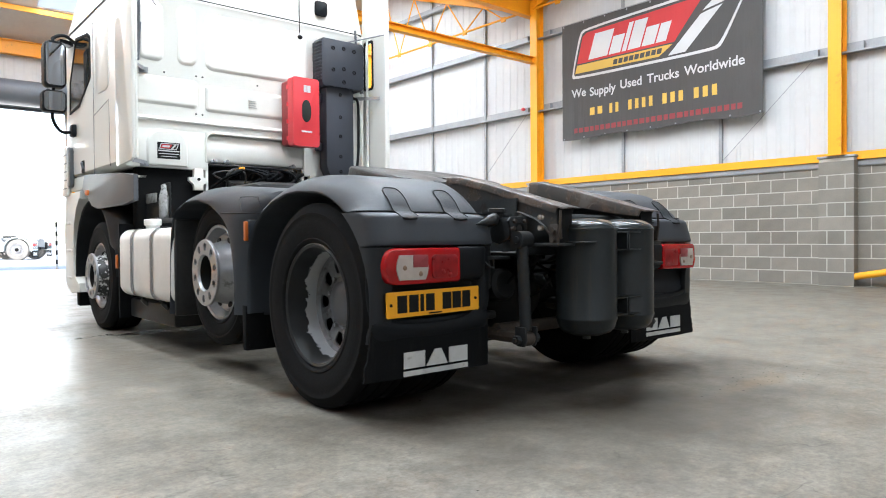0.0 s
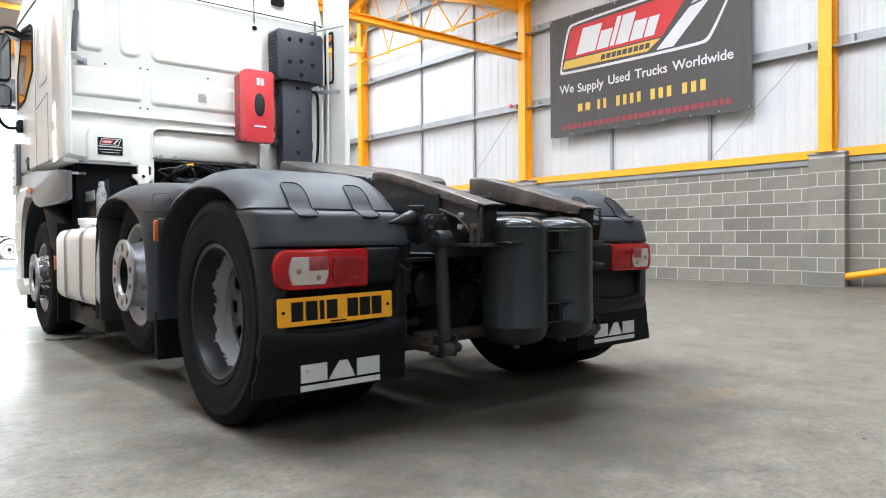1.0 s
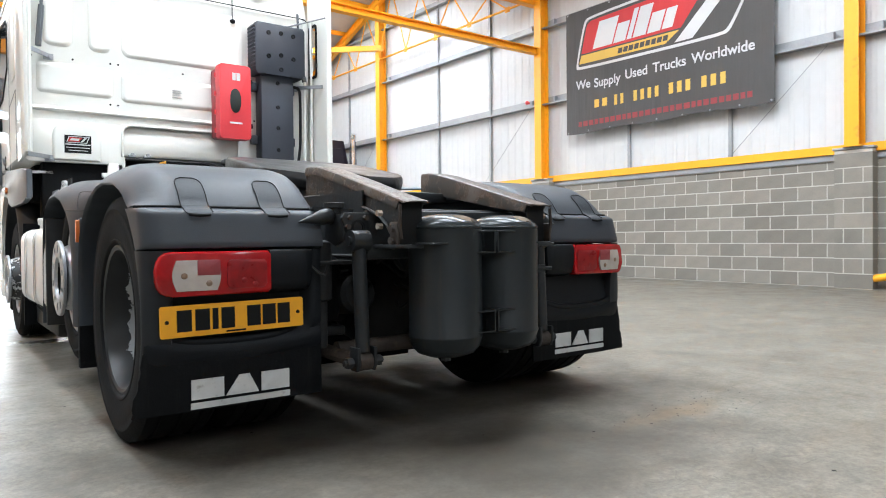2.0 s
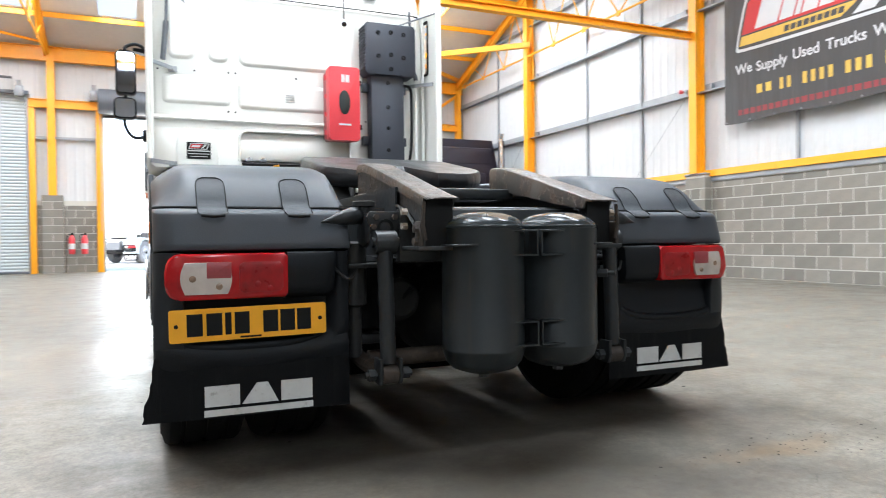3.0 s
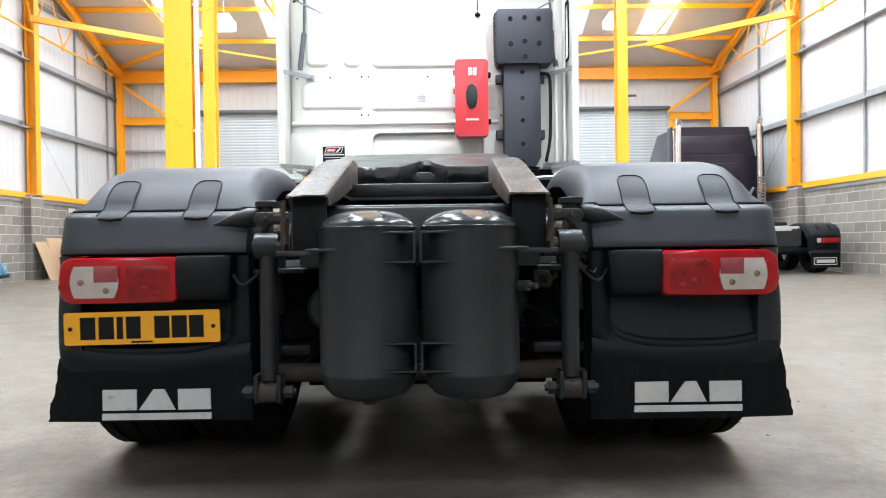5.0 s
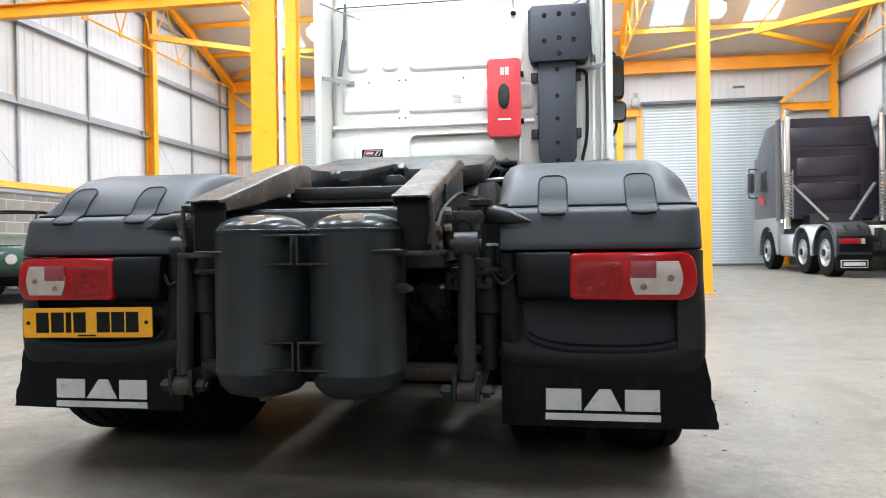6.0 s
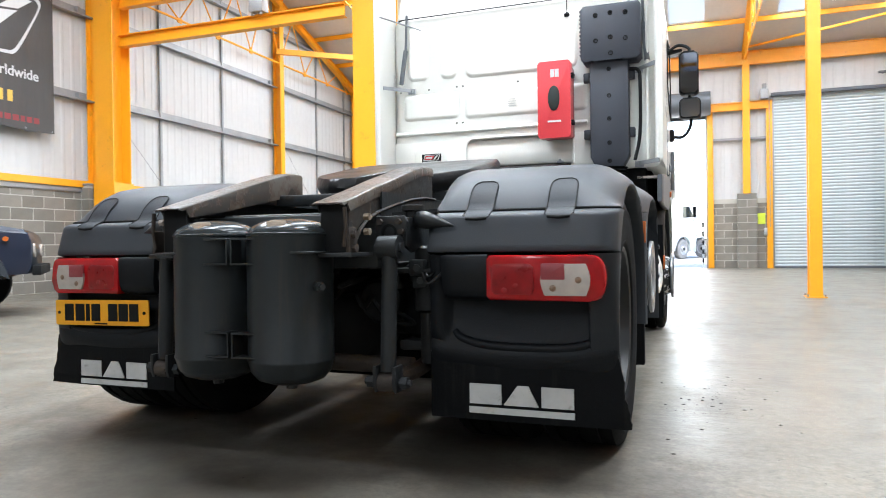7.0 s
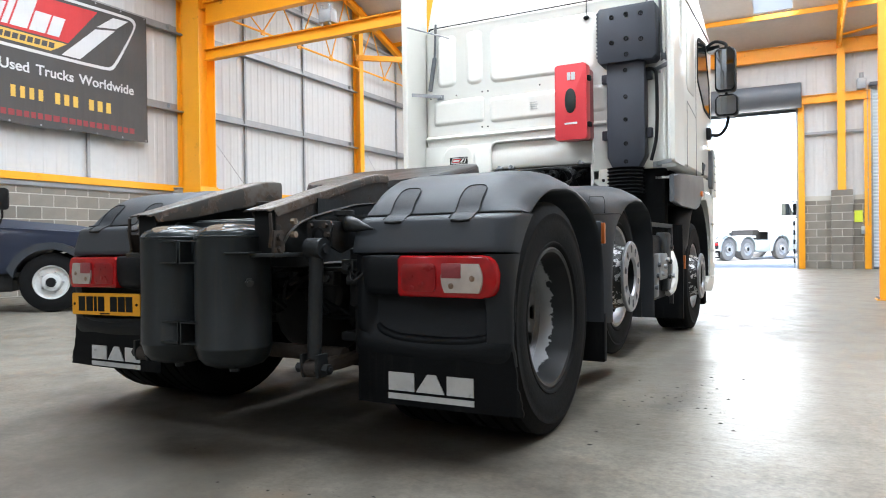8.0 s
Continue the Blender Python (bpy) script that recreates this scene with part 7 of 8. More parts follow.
for pts, mt, lift in ((((-0.913, 1.585), (-0.765, 1.585), (-0.745, 1.637), (-0.895, 1.637)), "white_print", 0.0), (((-0.906, 1.590), (-0.771, 1.590), (-0.754, 1.632), (-0.890, 1.632)), "ink", 0.001), (((-0.902, 1.594), (-0.822, 1.594), (-0.800, 1.628), (-0.888, 1.628)), "b_red", 0.002), (((-0.888, 1.603), (-0.826, 1.603), (-0.818, 1.619), (-0.880, 1.619)), "white_print", 0.003), (((-0.812, 1.594), (-0.796, 1.594), (-0.764, 1.628), (-0.784, 1.628)), "white_print", 0.003), (((-0.92, 1.568), (-0.74, 1.568), (-0.74, 1.577), (-0.92, 1.577)), "white_print", 0.0), (((-0.915, 1.545), (-0.745, 1.545), (-0.745, 1.551), (-0.915, 1.551)), "faint_print", 0.0), (((-0.90, 1.523), (-0.76, 1.523), (-0.76, 1.528), (-0.90, 1.528)), "faint_print", 0.0)):
    bm = N()
    prism(bm, list(pts), "y", BACK - 0.0250 - lift, BACK - 0.0225)
    part("bar", bm, M[mt], stk)
for k in range(4):
    bm = N()
    box(bm, -0.10, -0.02 - 0.01 * (k % 2), BACK - 0.0180, BACK - 0.012, 2.03 + 0.02 * k, 2.0345 + 0.02 * k)
    part("print_bar", bm, M["faint_print"], cab_body)
for x, z in ((-0.581, 2.25), (-0.522, 2.25), (-0.585, 1.918), (-0.527, 1.917), (-0.006, 2.245), (-0.855, 2.245), (0.63, 1.90), (0.63, 2.24), (-1.14, 2.24), (-0.80, 1.47)):
    bm = N()
    cyl(bm, (x, BACK - 0.004, z), (x, BACK + 0.004, z), 0.008, seg=8)
    part("plug", bm, M["ink"], cab_body)
# Near-black blocks put the shade under the cab into the colour.
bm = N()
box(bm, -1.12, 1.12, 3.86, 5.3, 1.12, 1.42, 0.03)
part("cab_floor", bm, M["void"], lorry, "dark block painting in the shade under the cab")
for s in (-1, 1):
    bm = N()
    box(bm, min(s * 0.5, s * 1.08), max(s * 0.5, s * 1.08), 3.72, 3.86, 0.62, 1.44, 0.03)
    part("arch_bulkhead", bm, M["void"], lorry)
# recessed lower opening with engine space below
bm = N()
prism(bm, [(3.78, 1.50), (3.715, 1.51), (3.70, 1.53), (3.70, 1.68), (3.715, 1.74), (3.74, 1.765), (4.2, 1.765), (4.2, 1.50)], "x", -0.50, 0.475)
part("engine_cover", bm, M["cab_in"], lorry, "pale recessed engine cover panel")
# rounded upper corners and rolled lip of the opening
for x, k in ((-0.50, 1), (0.475, -1)):
    bm = N()
    arc = [(x + k * 0.075 * (1 - math.sin(radians(9 * i))), 1.764 - 0.075 * (1 - math.cos(radians(9 * i)))) for i in range(11)]
    prism(bm, [(x, 1.764)] + (arc if k > 0 else arc[::-1]), "y", BACK - 0.003, BACK + 0.018)
    part("recess_corner", bm, M["cab"], lorry)
lip = [(-0.50, 1.50), (-0.50, 1.689)] + [(-0.50 + 0.075 * (1 - math.cos(radians(15 * i))), 1.689 + 0.075 * math.sin(radians(15 * i))) for i in range(1, 7)]
lip += [(0.475 - 0.075 * (1 - math.cos(radians(90 - 15 * i))), 1.689 + 0.075 * math.sin(radians(90 - 15 * i))) for i in range(0, 7)] + [(0.475, 1.50)]
bm = N()
tube(bm, [(x, BACK - 0.002, z) for x, z in lip], 0.011, 8)
part("recess_lip", bm, M["cab"], lorry)
for x in (-0.42, -0.30, 0.36):
    bm = N()
    box(bm, x - 0.03, x + 0.03, 3.685, 3.72, 1.50, 1.525, 0.006)
    cyl(bm, (x, 3.675, 1.525), (x, 3.71, 1.525), 0.013, seg=8)
    part("cover_catch", bm, M["steel"], lorry)
# Near-black box drawn for the shaded engine space.
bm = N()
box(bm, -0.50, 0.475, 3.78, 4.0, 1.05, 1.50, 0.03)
part("engine_space", bm, M["void"], lorry, "dark block standing for the shaded engine space below the cab")
rnd = random.Random(3)
for k in range(18):
    bm = N()
    x0 = rnd.uniform(-0.40, 0.38)
    pts = [(x0, 3.74, 1.38), (x0 + rnd.uniform(-0.1, 0.1), 3.62, 1.44 + rnd.uniform(-0.03, 0.04)), (x0 + rnd.uniform(-0.2, 0.2), 3.58, 1.39), (x0 + rnd.uniform(-0.25, 0.25), 3.66, 1.28)]
    tube(bm, curve_pts(pts, 5), rnd.choice((0.008, 0.012, 0.016)), 6)
    part("air_line", bm, M["rubber" if k % 3 else "black_oil"], lorry)
bm = N()
cyl(bm, (-0.22, 3.62, 1.455), (-0.18, 3.59, 1.46), 0.013, seg=10)
part("yellow_coupling", bm, M["yellow"], lorry, "yellow air line coupling")
bm = N()
tube(bm, [(-0.48, 3.70, 1.485), (0.45, 3.70, 1.485)], 0.012, 8)
part("hose_rail", bm, M["black_oil"], lorry)

# fire extinguisher box
bm = N()
prism(bm, rrect(0.225, 0.50, 1.685, 2.325, 0.02), "y", 3.42, 3.53, 0.012)
ext = part("extinguisher_box", bm, M["red_box"], lorry, "red plastic fire extinguisher box on the cab's back")
bm = N()
prism(bm, rrect(0.235, 0.49, 1.70, 2.31, 0.02), "y", 3.535, 3.67, 0.008)
part("box_back", bm, M["red_dark"], ext, "dark red box back")
bm = N()
o = [(0.362 + 0.048 * math.cos(2 * math.pi * k / 24), 2.015 + 0.105 * math.copysign(abs(math.sin(2 * math.pi * k / 24)) ** 0.75, math.sin(2 * math.pi * k / 24))) for k in range(24)]
prism(bm, o, "y", 3.415, 3.425, 0.003)
part("window", bm, M["dull_window"], ext, "dark oval inspection window")
for a, b, c, d in ((0.335, 0.365, 2.19, 2.255), (0.372, 0.405, 2.19, 2.255), (0.31, 0.42, 1.815, 1.83)):
    bm = N()
    box(bm, a, b, 3.4165, 3.4215, c, d)
    part("label_bar", bm, M["b_white"], ext)
for z in (1.81, 2.20):
    bm = N()
    box(bm, 0.495, 0.525, 3.44, 3.50, z - 0.02, z + 0.02, 0.006)
    part("latch", bm, M["ink"], ext)
for z in (1.76, 1.92, 2.08, 2.24):
    bm = N()
    cyl(bm, (0.222, 3.53, z - 0.02), (0.222, 3.53, z + 0.02), 0.010, seg=8)
    part("hinge", bm, M["red_box"], ext)

# air intake stack
bm = N()
prism(bm, [(0.575, 2.33), (0.60, 2.30), (0.66, 2.30), (0.68, 2.32), (0.90, 2.32), (0.92, 2.30), (1.03, 2.30), (1.06, 2.33), (1.06, 2.74), (1.04, 2.77), (0.60, 2.77), (0.575, 2.74)], "y", 3.49, 3.68, 0.014)
intake = part("air_intake", bm, M["intake"], lorry, "blue-black plastic air intake stack")
bm = N()
prism(bm, [(0.642, 1.52), (0.69, 1.42), (0.90, 1.42), (0.956, 1.52), (0.956, 2.32), (0.642, 2.32)], "y", 3.53, 3.675, 0.012)
part("duct", bm, M["intake"], intake, "blue-black intake duct")
for k in range(12):
    bm = N()
    z = 2.36 + 0.033 * k
    box(bm, 0.566, 0.60, 3.50, 3.66, z, z + 0.014, 0.003, 1)
    part("louvre", bm, M["intake"], intake)
for x, z in ((0.70, 2.68), (0.82, 2.69), (0.94, 2.68), (0.70, 2.47), (0.82, 2.49), (0.94, 2.47), (0.82, 2.36)):
    bm = N()
    lathe(bm, ((0, 0.02), (0.004, 0.02), (0.005, 0.014), (-0.006, 0.010)), (x, 3.49, z), (0, -1, 0), 12)
    part("boss", bm, M["ink"], intake)
for z in (2.24, 2.02, 1.83, 1.63, 1.48):
    bm = N()
    lathe(bm, ((0, 0.018), (0.004, 0.018), (0.005, 0.012), (-0.006, 0.008)), (0.80, 3.53, z), (0, -1, 0), 12)
    part("boss", bm, M["ink"], intake)
for x, z in ((0.61, 2.20), (0.97, 2.20), (0.61, 1.72), (0.97, 1.72)):
    bm = N()
    box(bm, x - 0.03, x + 0.03, 3.60, 3.66, z - 0.04, z + 0.04, 0.008)
    part("ear", bm, M["intake"], intake)
bm = N()
prof = []
for k in range(8):
    prof += [(0.03 * k, 0.135), (0.03 * k + 0.015, 0.155)]
lathe(bm, [(a, r) for a, r in prof], (0.79, 3.56, 1.20), (0, 0, 1), 24)
part("bellows", bm, M["rubber"], intake, "ribbed black rubber bellows")
bm = N()
tube(bm, curve_pts([(0.96, 3.58, 2.24), (1.03, 3.58, 2.22), (1.045, 3.58, 2.1), (1.04, 3.58, 1.7), (1.00, 3.56, 1.48)], 6), 0.014, 8)
part("breather_hose", bm, M["ink"], intake, "thin black breather hose")
bm = N()
tube(bm, [(0.435, 3.67, 2.79), (0.43, 3.67, 3.3)], 0.004, 6)
lathe(bm, ((0, 0.006), (0.006, 0.02), (0.02, 0.026), (0.034, 0.02), (0.04, 0.006)), (0.435, 3.665, 2.755), (0, 0, 1), 12)
part("aerial_lead", bm, M["ink"], lorry, "black aerial lead hanging from the roof")
bm = N()
prism(bm, rrect(0.61, 0.74, 3.03, 3.17, 0.02), "y", 3.66, 3.70, 0.006)
part("roof_vent", bm, M["guard_low"], lorry, "small black vent in the roof")
# black trim round the slot, and tubes inside the far deflector
bm = N()
rim = [rrect(3.535, 3.705, 2.35, 2.86, 0.035), rrect(3.558, 3.682, 2.373, 2.837, 0.03)]
loft(bm, [[(x, *p) for p in w] for x, w in ((1.196, rim[1]), (1.196, rim[0]), (1.204, rim[0]), (1.204, rim[1]), (1.196, rim[1]))], caps=False)
bmesh.ops.remove_doubles(bm, verts=bm.verts, dist=0.0001)
part("slot_frame", bm, M["ink"], lorry, "black trim round the deflector slot")
for x in (1.10, 1.17):
    bm = N()
    tube(bm, [(x, 3.60, 1.45), (x, 3.60, 2.88)], 0.013, 8)
    part("support_tube", bm, M["cab"], lorry)

for x in (-0.49, 0.465):
    bm = N()
    box(bm, x - 0.012, x + 0.012, 3.69, 4.0, 1.10, 1.50)
    part("recess_side", bm, M["cab"], lorry)
bm = N()
lathe(bm, ((0, 0.05), (0.02, 0.06), (0.30, 0.06), (0.32, 0.05)), (-0.28, 3.74, 1.30), (1, 0, 0), 16)
part("air_dryer", bm, M["black_oil"], lorry)

# ---- banners ----


def skew(u0, u1, v0, v1, k):
    return [(u0 + k * v0, v0), (u1 + k * v0, v0), (u1 + k * v1, v1), (u0 + k * v1, v1)]


def banner(at, seed):
    """A printed vinyl banner in its own plane: u to the reader's right, v up, face towards +z."""
    b = thing("banner", "large dark printed vinyl banner hung on the side wall", "banner", at, "wall banners")
    w, h, nu, nv = 4.45, 2.53, 40, 20
    def sag(u, v):
        return 0.0
    verts, faces = [], []
    for j in range(nv + 1):
        for i in range(nu + 1):
            u, v = w * i / nu, h * j / nv
            edge = 0.02 * math.sin(math.pi * 5 * i / nu) * (1 - j / nv)
            verts.append((u, v - edge, sag(u, v)))
    for j in range(nv):
        for i in range(nu):
            a = j * (nu + 1) + i
            faces.append((a, a + 1, a + nu + 2, a + nu + 1))
    k = len(verts)
    verts += [(x, y, z - 0.006) for x, y, z in verts]
    faces += [tuple(k + q for q in f[::-1]) for f in faces]
    ob = new("cloth", sheet_mesh("cloth", M["banner"], verts, faces))
    for p in ob.data.polygons:
        p.use_smooth = True
    ob.parent = b

    def patch(name, pts, mat, lift):
        bm = N()
        prism(bm, pts, "z", 0.0, 0.002)
        bmesh.ops.subdivide_edges(bm, edges=[e for e in bm.edges if e.calc_length() > 0.3], cuts=3, use_grid_fill=True)
        bmesh.ops.triangulate(bm, faces=bm.faces)
        for v_ in bm.verts:
            v_.co.z += 0.002 + lift
        return part(name, bm, M[mat], b)

    frame_pts = [(0.26, 1.36), (0.34, 1.30), (3.55, 1.26), (3.72, 1.34), (4.22, 2.30), (4.16, 2.42), (4.0, 2.45), (0.62, 2.36), (0.48, 2.26)]
    for _ in range(2):
        # round the corners off
        frame_pts = [q for (a, c), (e, g) in zip(frame_pts, frame_pts[1:] + frame_pts[:1]) for q in ((a * 0.8 + e * 0.2, c * 0.8 + g * 0.2), (a * 0.2 + e * 0.8, c * 0.2 + g * 0.8))]
    patch("badge_border", frame_pts, "b_white", 0.0)
    cx, cy = 2.2, 1.85
    patch("badge_field", [(cx + (u - cx) * 0.972, cy + (v - cy) * 0.905) for u, v in frame_pts], "banner", 0.003)
    patch("badge_red", [(0.42, 1.62), (2.75, 1.60), (3.35, 2.33), (0.68, 2.25), (0.57, 2.18)], "b_red", 0.006)
    patch("badge_yellow", [(0.36, 1.42), (2.42, 1.38), (2.72, 1.57), (0.42, 1.59)], "b_yellow", 0.006)
    x = 0.72
    for wd, hi in ((0.52, 0.52), (0.32, 0.36), (0.14, 0.55), (0.33, 0.55), (0.32, 0.36), (0.26, 0.36)):
        patch("name_block", skew(x - 0.35 * 1.66, x + wd - 0.035 - 0.35 * 1.66, 1.66, 1.66 + hi, 0.35), "b_white", 0.009)
        x += wd
    x = 1.36
    for k in range(9):
        patch("name_bar", skew(x - 0.3, x - 0.3 + 0.1, 1.435, 1.535, 0.2), "banner", 0.010)
        x += 0.128
    patch("slash", [(2.62, 1.36), (2.98, 1.36), (3.72, 2.08), (3.30, 2.00)], "b_white", 0.006)
    patch("slash", [(3.33, 2.05), (3.74, 2.12), (4.02, 2.34), (3.68, 2.32)], "b_white", 0.006)
    for word, u in (("We", 0.46), ("Supply", 1.075), ("Used", 1.775), ("Trucks", 2.50), ("Worldwide", 3.545)):
        text_part("slogan", word, 0.252, M["b_white"], b, pose(u, 0.985 + (-0.028 if word == "Supply" else 0), 0.006), "white slogan lettering")
    for a, c, mat, v0, v1 in [(0.72, 1.12, "b_yellow", 0.47, 0.63), (1.22, 1.52, "b_yellow", 0.45, 0.65), (1.68, 2.32, "b_yellow", 0.45, 0.65), (2.46, 2.98, "b_yellow", 0.45, 0.65), (3.12, 3.66, "b_yellow", 0.45, 0.65)]:
        n = max(2, round((c - a) / 0.165))
        for k in range(n):
            u0 = a + (c - a) * k / n
            patch("bar", skew(u0 + 0.03, u0 + (c - a) / n - 0.05, v0, v1, 0.0), mat, 0.0)
    u = 0.33
    rr = random.Random(seed)
    while u < 4.05:
        wd = rr.uniform(0.08, 0.125)
        patch("bar", skew(u, u + wd, 0.13, 0.235, 0.0), "b_dimred", 0.0)
        u += wd + 0.035
    for i in range(9):
        for v in (0.03, h - 0.03):
            bm = N()
            lathe(bm, ((0, 0.012), (0.004, 0.018), (0.006, 0.012)), (0.05 + (w - 0.1) * i / 8, v, 0.002), (0, 0, 1), 8)
            part("eyelet", bm, M["steel"], b)
    return b


banner(Matrix.Translation((12.08, 9.93, 2.97)) @ pose(0, 0, 0, 90, 0, -90), 1)
banner(Matrix.Translation((-6.86, 5.29, 2.97)) @ pose(0, 0, 0, 90, 0, 90), 4)

# ---- other vehicles ----


def road_wheel(parent, x, y, z, r, w, side, rim_mat, axis="x", rim_r=0.56, rubber="tyre"):
    """A plain road wheel; side: which way its outer face looks along the axis."""
    ax = Vector((side, 0, 0)) if axis == "x" else Vector((0, side, 0))
    o = Vector((x, y, z))
    bm = N()
    rr = r * rim_r
    lathe(bm, [(-0.10, rr + 0.005), (0.0, rr + 0.012), (0.006, rr), (-0.03, rr * 0.9), (-0.04, rr * 0.55), (0.02, rr * 0.5), (0.03, rr * 0.25), (0.03, 0.0)], o, ax, 24, cap=False)
    wh = part("wheel", bm, rim_mat, parent)
    bm = N()
    h = w / 2
    lathe(bm, [(-h * 1.7, rr), (-h * 1.95, r * 0.8), (-h * 1.85, r * 0.97), (-h * 1.6, r), (-h * 0.5, r), (-h * 0.12, r * 0.97), (0.012, r * 0.8), (0.004, rr)], o, ax, 32, cap=False)
    part("tyre", bm, M[rubber], wh, "black tyre" if rubber == "tyre" else "grey tyre paled by painted glare")
    for k in range(5):
        a = 2 * math.pi * k / 5
        e1 = Vector((0, 1, 0)) if axis == "x" else Vector((1, 0, 0))
        c = o + ax * -0.035 + (e1 * math.cos(a) + Vector((0, 0, 1)) * math.sin(a)) * rr * 0.62
        bm = N()
        cyl(bm, c, c + ax * 0.03, 0.012, seg=6)
        part("nut", bm, M["steel"], wh)
    bm = N()
    lathe(bm, [(0.025, rr * 0.3), (0.05, rr * 0.26), (0.055, 0.0)], o, ax, 14, cap=False)
    part("hub", bm, M["ink"], wh)
    return wh


def offroader(label, at, paint, hoops=False, group="cars along the side wall"):
    """A boxy off-road car that looks along +x; its right side towards -y."""
    c = thing("off_road_car", label, "car", at, group)
    r, wx = 0.385, (0.0, -2.36)
    bm = N()
    prism(bm, [(0.42, 0.50), (0.70, 0.52), (0.74, 0.62), (0.74, 0.92), (0.70, 1.02), (-0.95, 1.12), (-1.05, 1.14), (-3.15, 1.14), (-3.2, 1.05), (-3.2, 0.50), (-2.80, 0.50), (-2.74, 0.72), (-2.60, 0.82), (-2.12, 0.82), (-1.98, 0.72), (-1.92, 0.50), (-0.45, 0.50), (-0.38, 0.70), (-0.24, 0.82), (0.24, 0.82), (0.38, 0.70)], "y", 0.02, 1.62, 0.02)
    part("body", bm, paint, c)
    bm = N()
    loft(bm, [[(0.66, 0.16, 1.02), (0.66, 1.48, 1.02), (0.66, 1.48, 1.05), (0.66, 0.16, 1.05)], [(0.3, 0.14, 1.05), (0.3, 1.50, 1.05), (0.3, 1.42, 1.12), (0.3, 0.22, 1.12)], [(-1.02, 0.12, 1.10), (-1.02, 1.52, 1.10), (-1.02, 1.42, 1.25), (-1.02, 0.22, 1.25)]])
    part("bonnet", bm, paint, c)
    for y0, y1 in ((-0.06, 0.04), (1.60, 1.70)):
        for xw in wx:
            bm = N()
            o = [(xw + 0.52 * math.cos(radians(a)), 0.40 + 0.50 * math.sin(radians(a))) for a in range(8, 173, 11)]
            i = [(xw + 0.43 * math.cos(radians(a)), 0.40 + 0.41 * math.sin(radians(a))) for a in range(172, 7, -11)]
            bands = list(zip(o, i[::-1]))
            loft(bm, [[(p[0], y0, p[1]), (p[0], y1, p[1]), (q[0], y1, q[1]), (q[0], y0, q[1])] for p, q in bands])
            part("wheel_arch", bm, M["guard"], c, "grey plastic wheel arch")
    for xw in wx:
        road_wheel(c, xw, 0.0, r, r, 0.22, -1, M["white_print"], "y")
        road_wheel(c, xw, 1.64, r, r, 0.22, 1, M["white_print"], "y")
    bm = N()
    box(bm, 0.74, 0.84, 0.05, 1.59, 0.50, 0.62, 0.015)
    part("bumper", bm, M["ink"], c, "black steel bumper")
    bm = N()
    prism(bm, [(0.44, 0.52), (-0.46, 0.52), (-0.46, 0.46), (0.44, 0.46)], "y", 0.1, 1.5)
    part("chassis", bm, M["black_oil"], c)
    bm = N()
    box(bm, -1.90, -0.46, 0.10, 1.54, 0.27, 0.52, 0.03)
    part("sill", bm, M["black_oil"], c, "black underbody and sill")
    for y in (0.0, 1.64):
        bm = N()
        cyl(bm, (0.48, y - 0.02, 0.94), (0.48, y + 0.02, 0.94), 0.03, seg=10)
        part("indicator", bm, M["amber"], c, "small orange side repeater")
    for y in (0.3, 1.34):
        bm = N()
        cyl(bm, (0.73, y, 0.80), (0.76, y, 0.80), 0.09, seg=18)
        part("headlamp", bm, M["clear_lens"], c)
    if not hoops:
        bm = N()
        loft(bm, [[(-1.06, 0.10, 1.12), (-1.06, 1.54, 1.12), (-3.15, 1.54, 1.12), (-3.15, 0.10, 1.12)], [(-1.32, 0.16, 1.72), (-1.32, 1.48, 1.72), (-3.12, 1.48, 1.72), (-3.12, 0.16, 1.72)], [(-1.40, 0.22, 1.78), (-1.40, 1.42, 1.78), (-3.08, 1.42, 1.78), (-3.08, 0.22, 1.78)]])
        part("cabin", bm, paint, c)
        bm = N()
        loft(bm, [[(-1.07, 0.18, 1.16), (-1.07, 1.46, 1.16), (-1.10, 1.46, 1.16), (-1.10, 0.18, 1.16)], [(-1.305, 0.22, 1.68), (-1.305, 1.42, 1.68), (-1.34, 1.42, 1.68), (-1.34, 0.22, 1.68)]])
        part("windscreen", bm, M["window"], c)
        for y in (0.105, 1.50):
            bm = N()
            prism(bm, [(-1.25, 1.18), (-1.42, 1.66), (-2.05, 1.66), (-2.05, 1.18)], "y", y - (0.0 if y < 1 else 0.0), y + 0.035)
            part("side_window", bm, M["window"], c)
        bm = N()
        prism(bm, rrect(-0.56, -0.43, 1.31, 1.58, 0.04), "y", -0.18, -0.12, 0.015)
        part("mirror", bm, M["ink"], c, "black door mirror")
        bm = N()
        tube(bm, [(-0.62, 0.10, 1.08), (-0.52, -0.08, 1.22), (-0.50, -0.15, 1.34)], 0.012, 6)
        part("mirror_arm", bm, M["ink"], c)
    else:
        for x in (-0.9, -1.7):
            bm = N()
            tube(bm, curve_pts([(x, 0.12, 1.1), (x, 0.14, 1.55), (x, 0.25, 1.70), (x, 1.39, 1.70), (x, 1.50, 1.55), (x, 1.52, 1.1)], 5), 0.02, 8)
            part("hoop", bm, M["ink"], c, "black tubular roll hoop")
        for y in (0.25, 1.39):
            bm = N()
            tube(bm, curve_pts([(-1.7, y, 1.70), (-0.9, y, 1.71), (-0.62, y, 1.66), (-0.30, y, 1.28), (-0.25, y, 1.12)], 5), 0.018, 8)
            part("top_bar", bm, M["ink"], c)
    return c


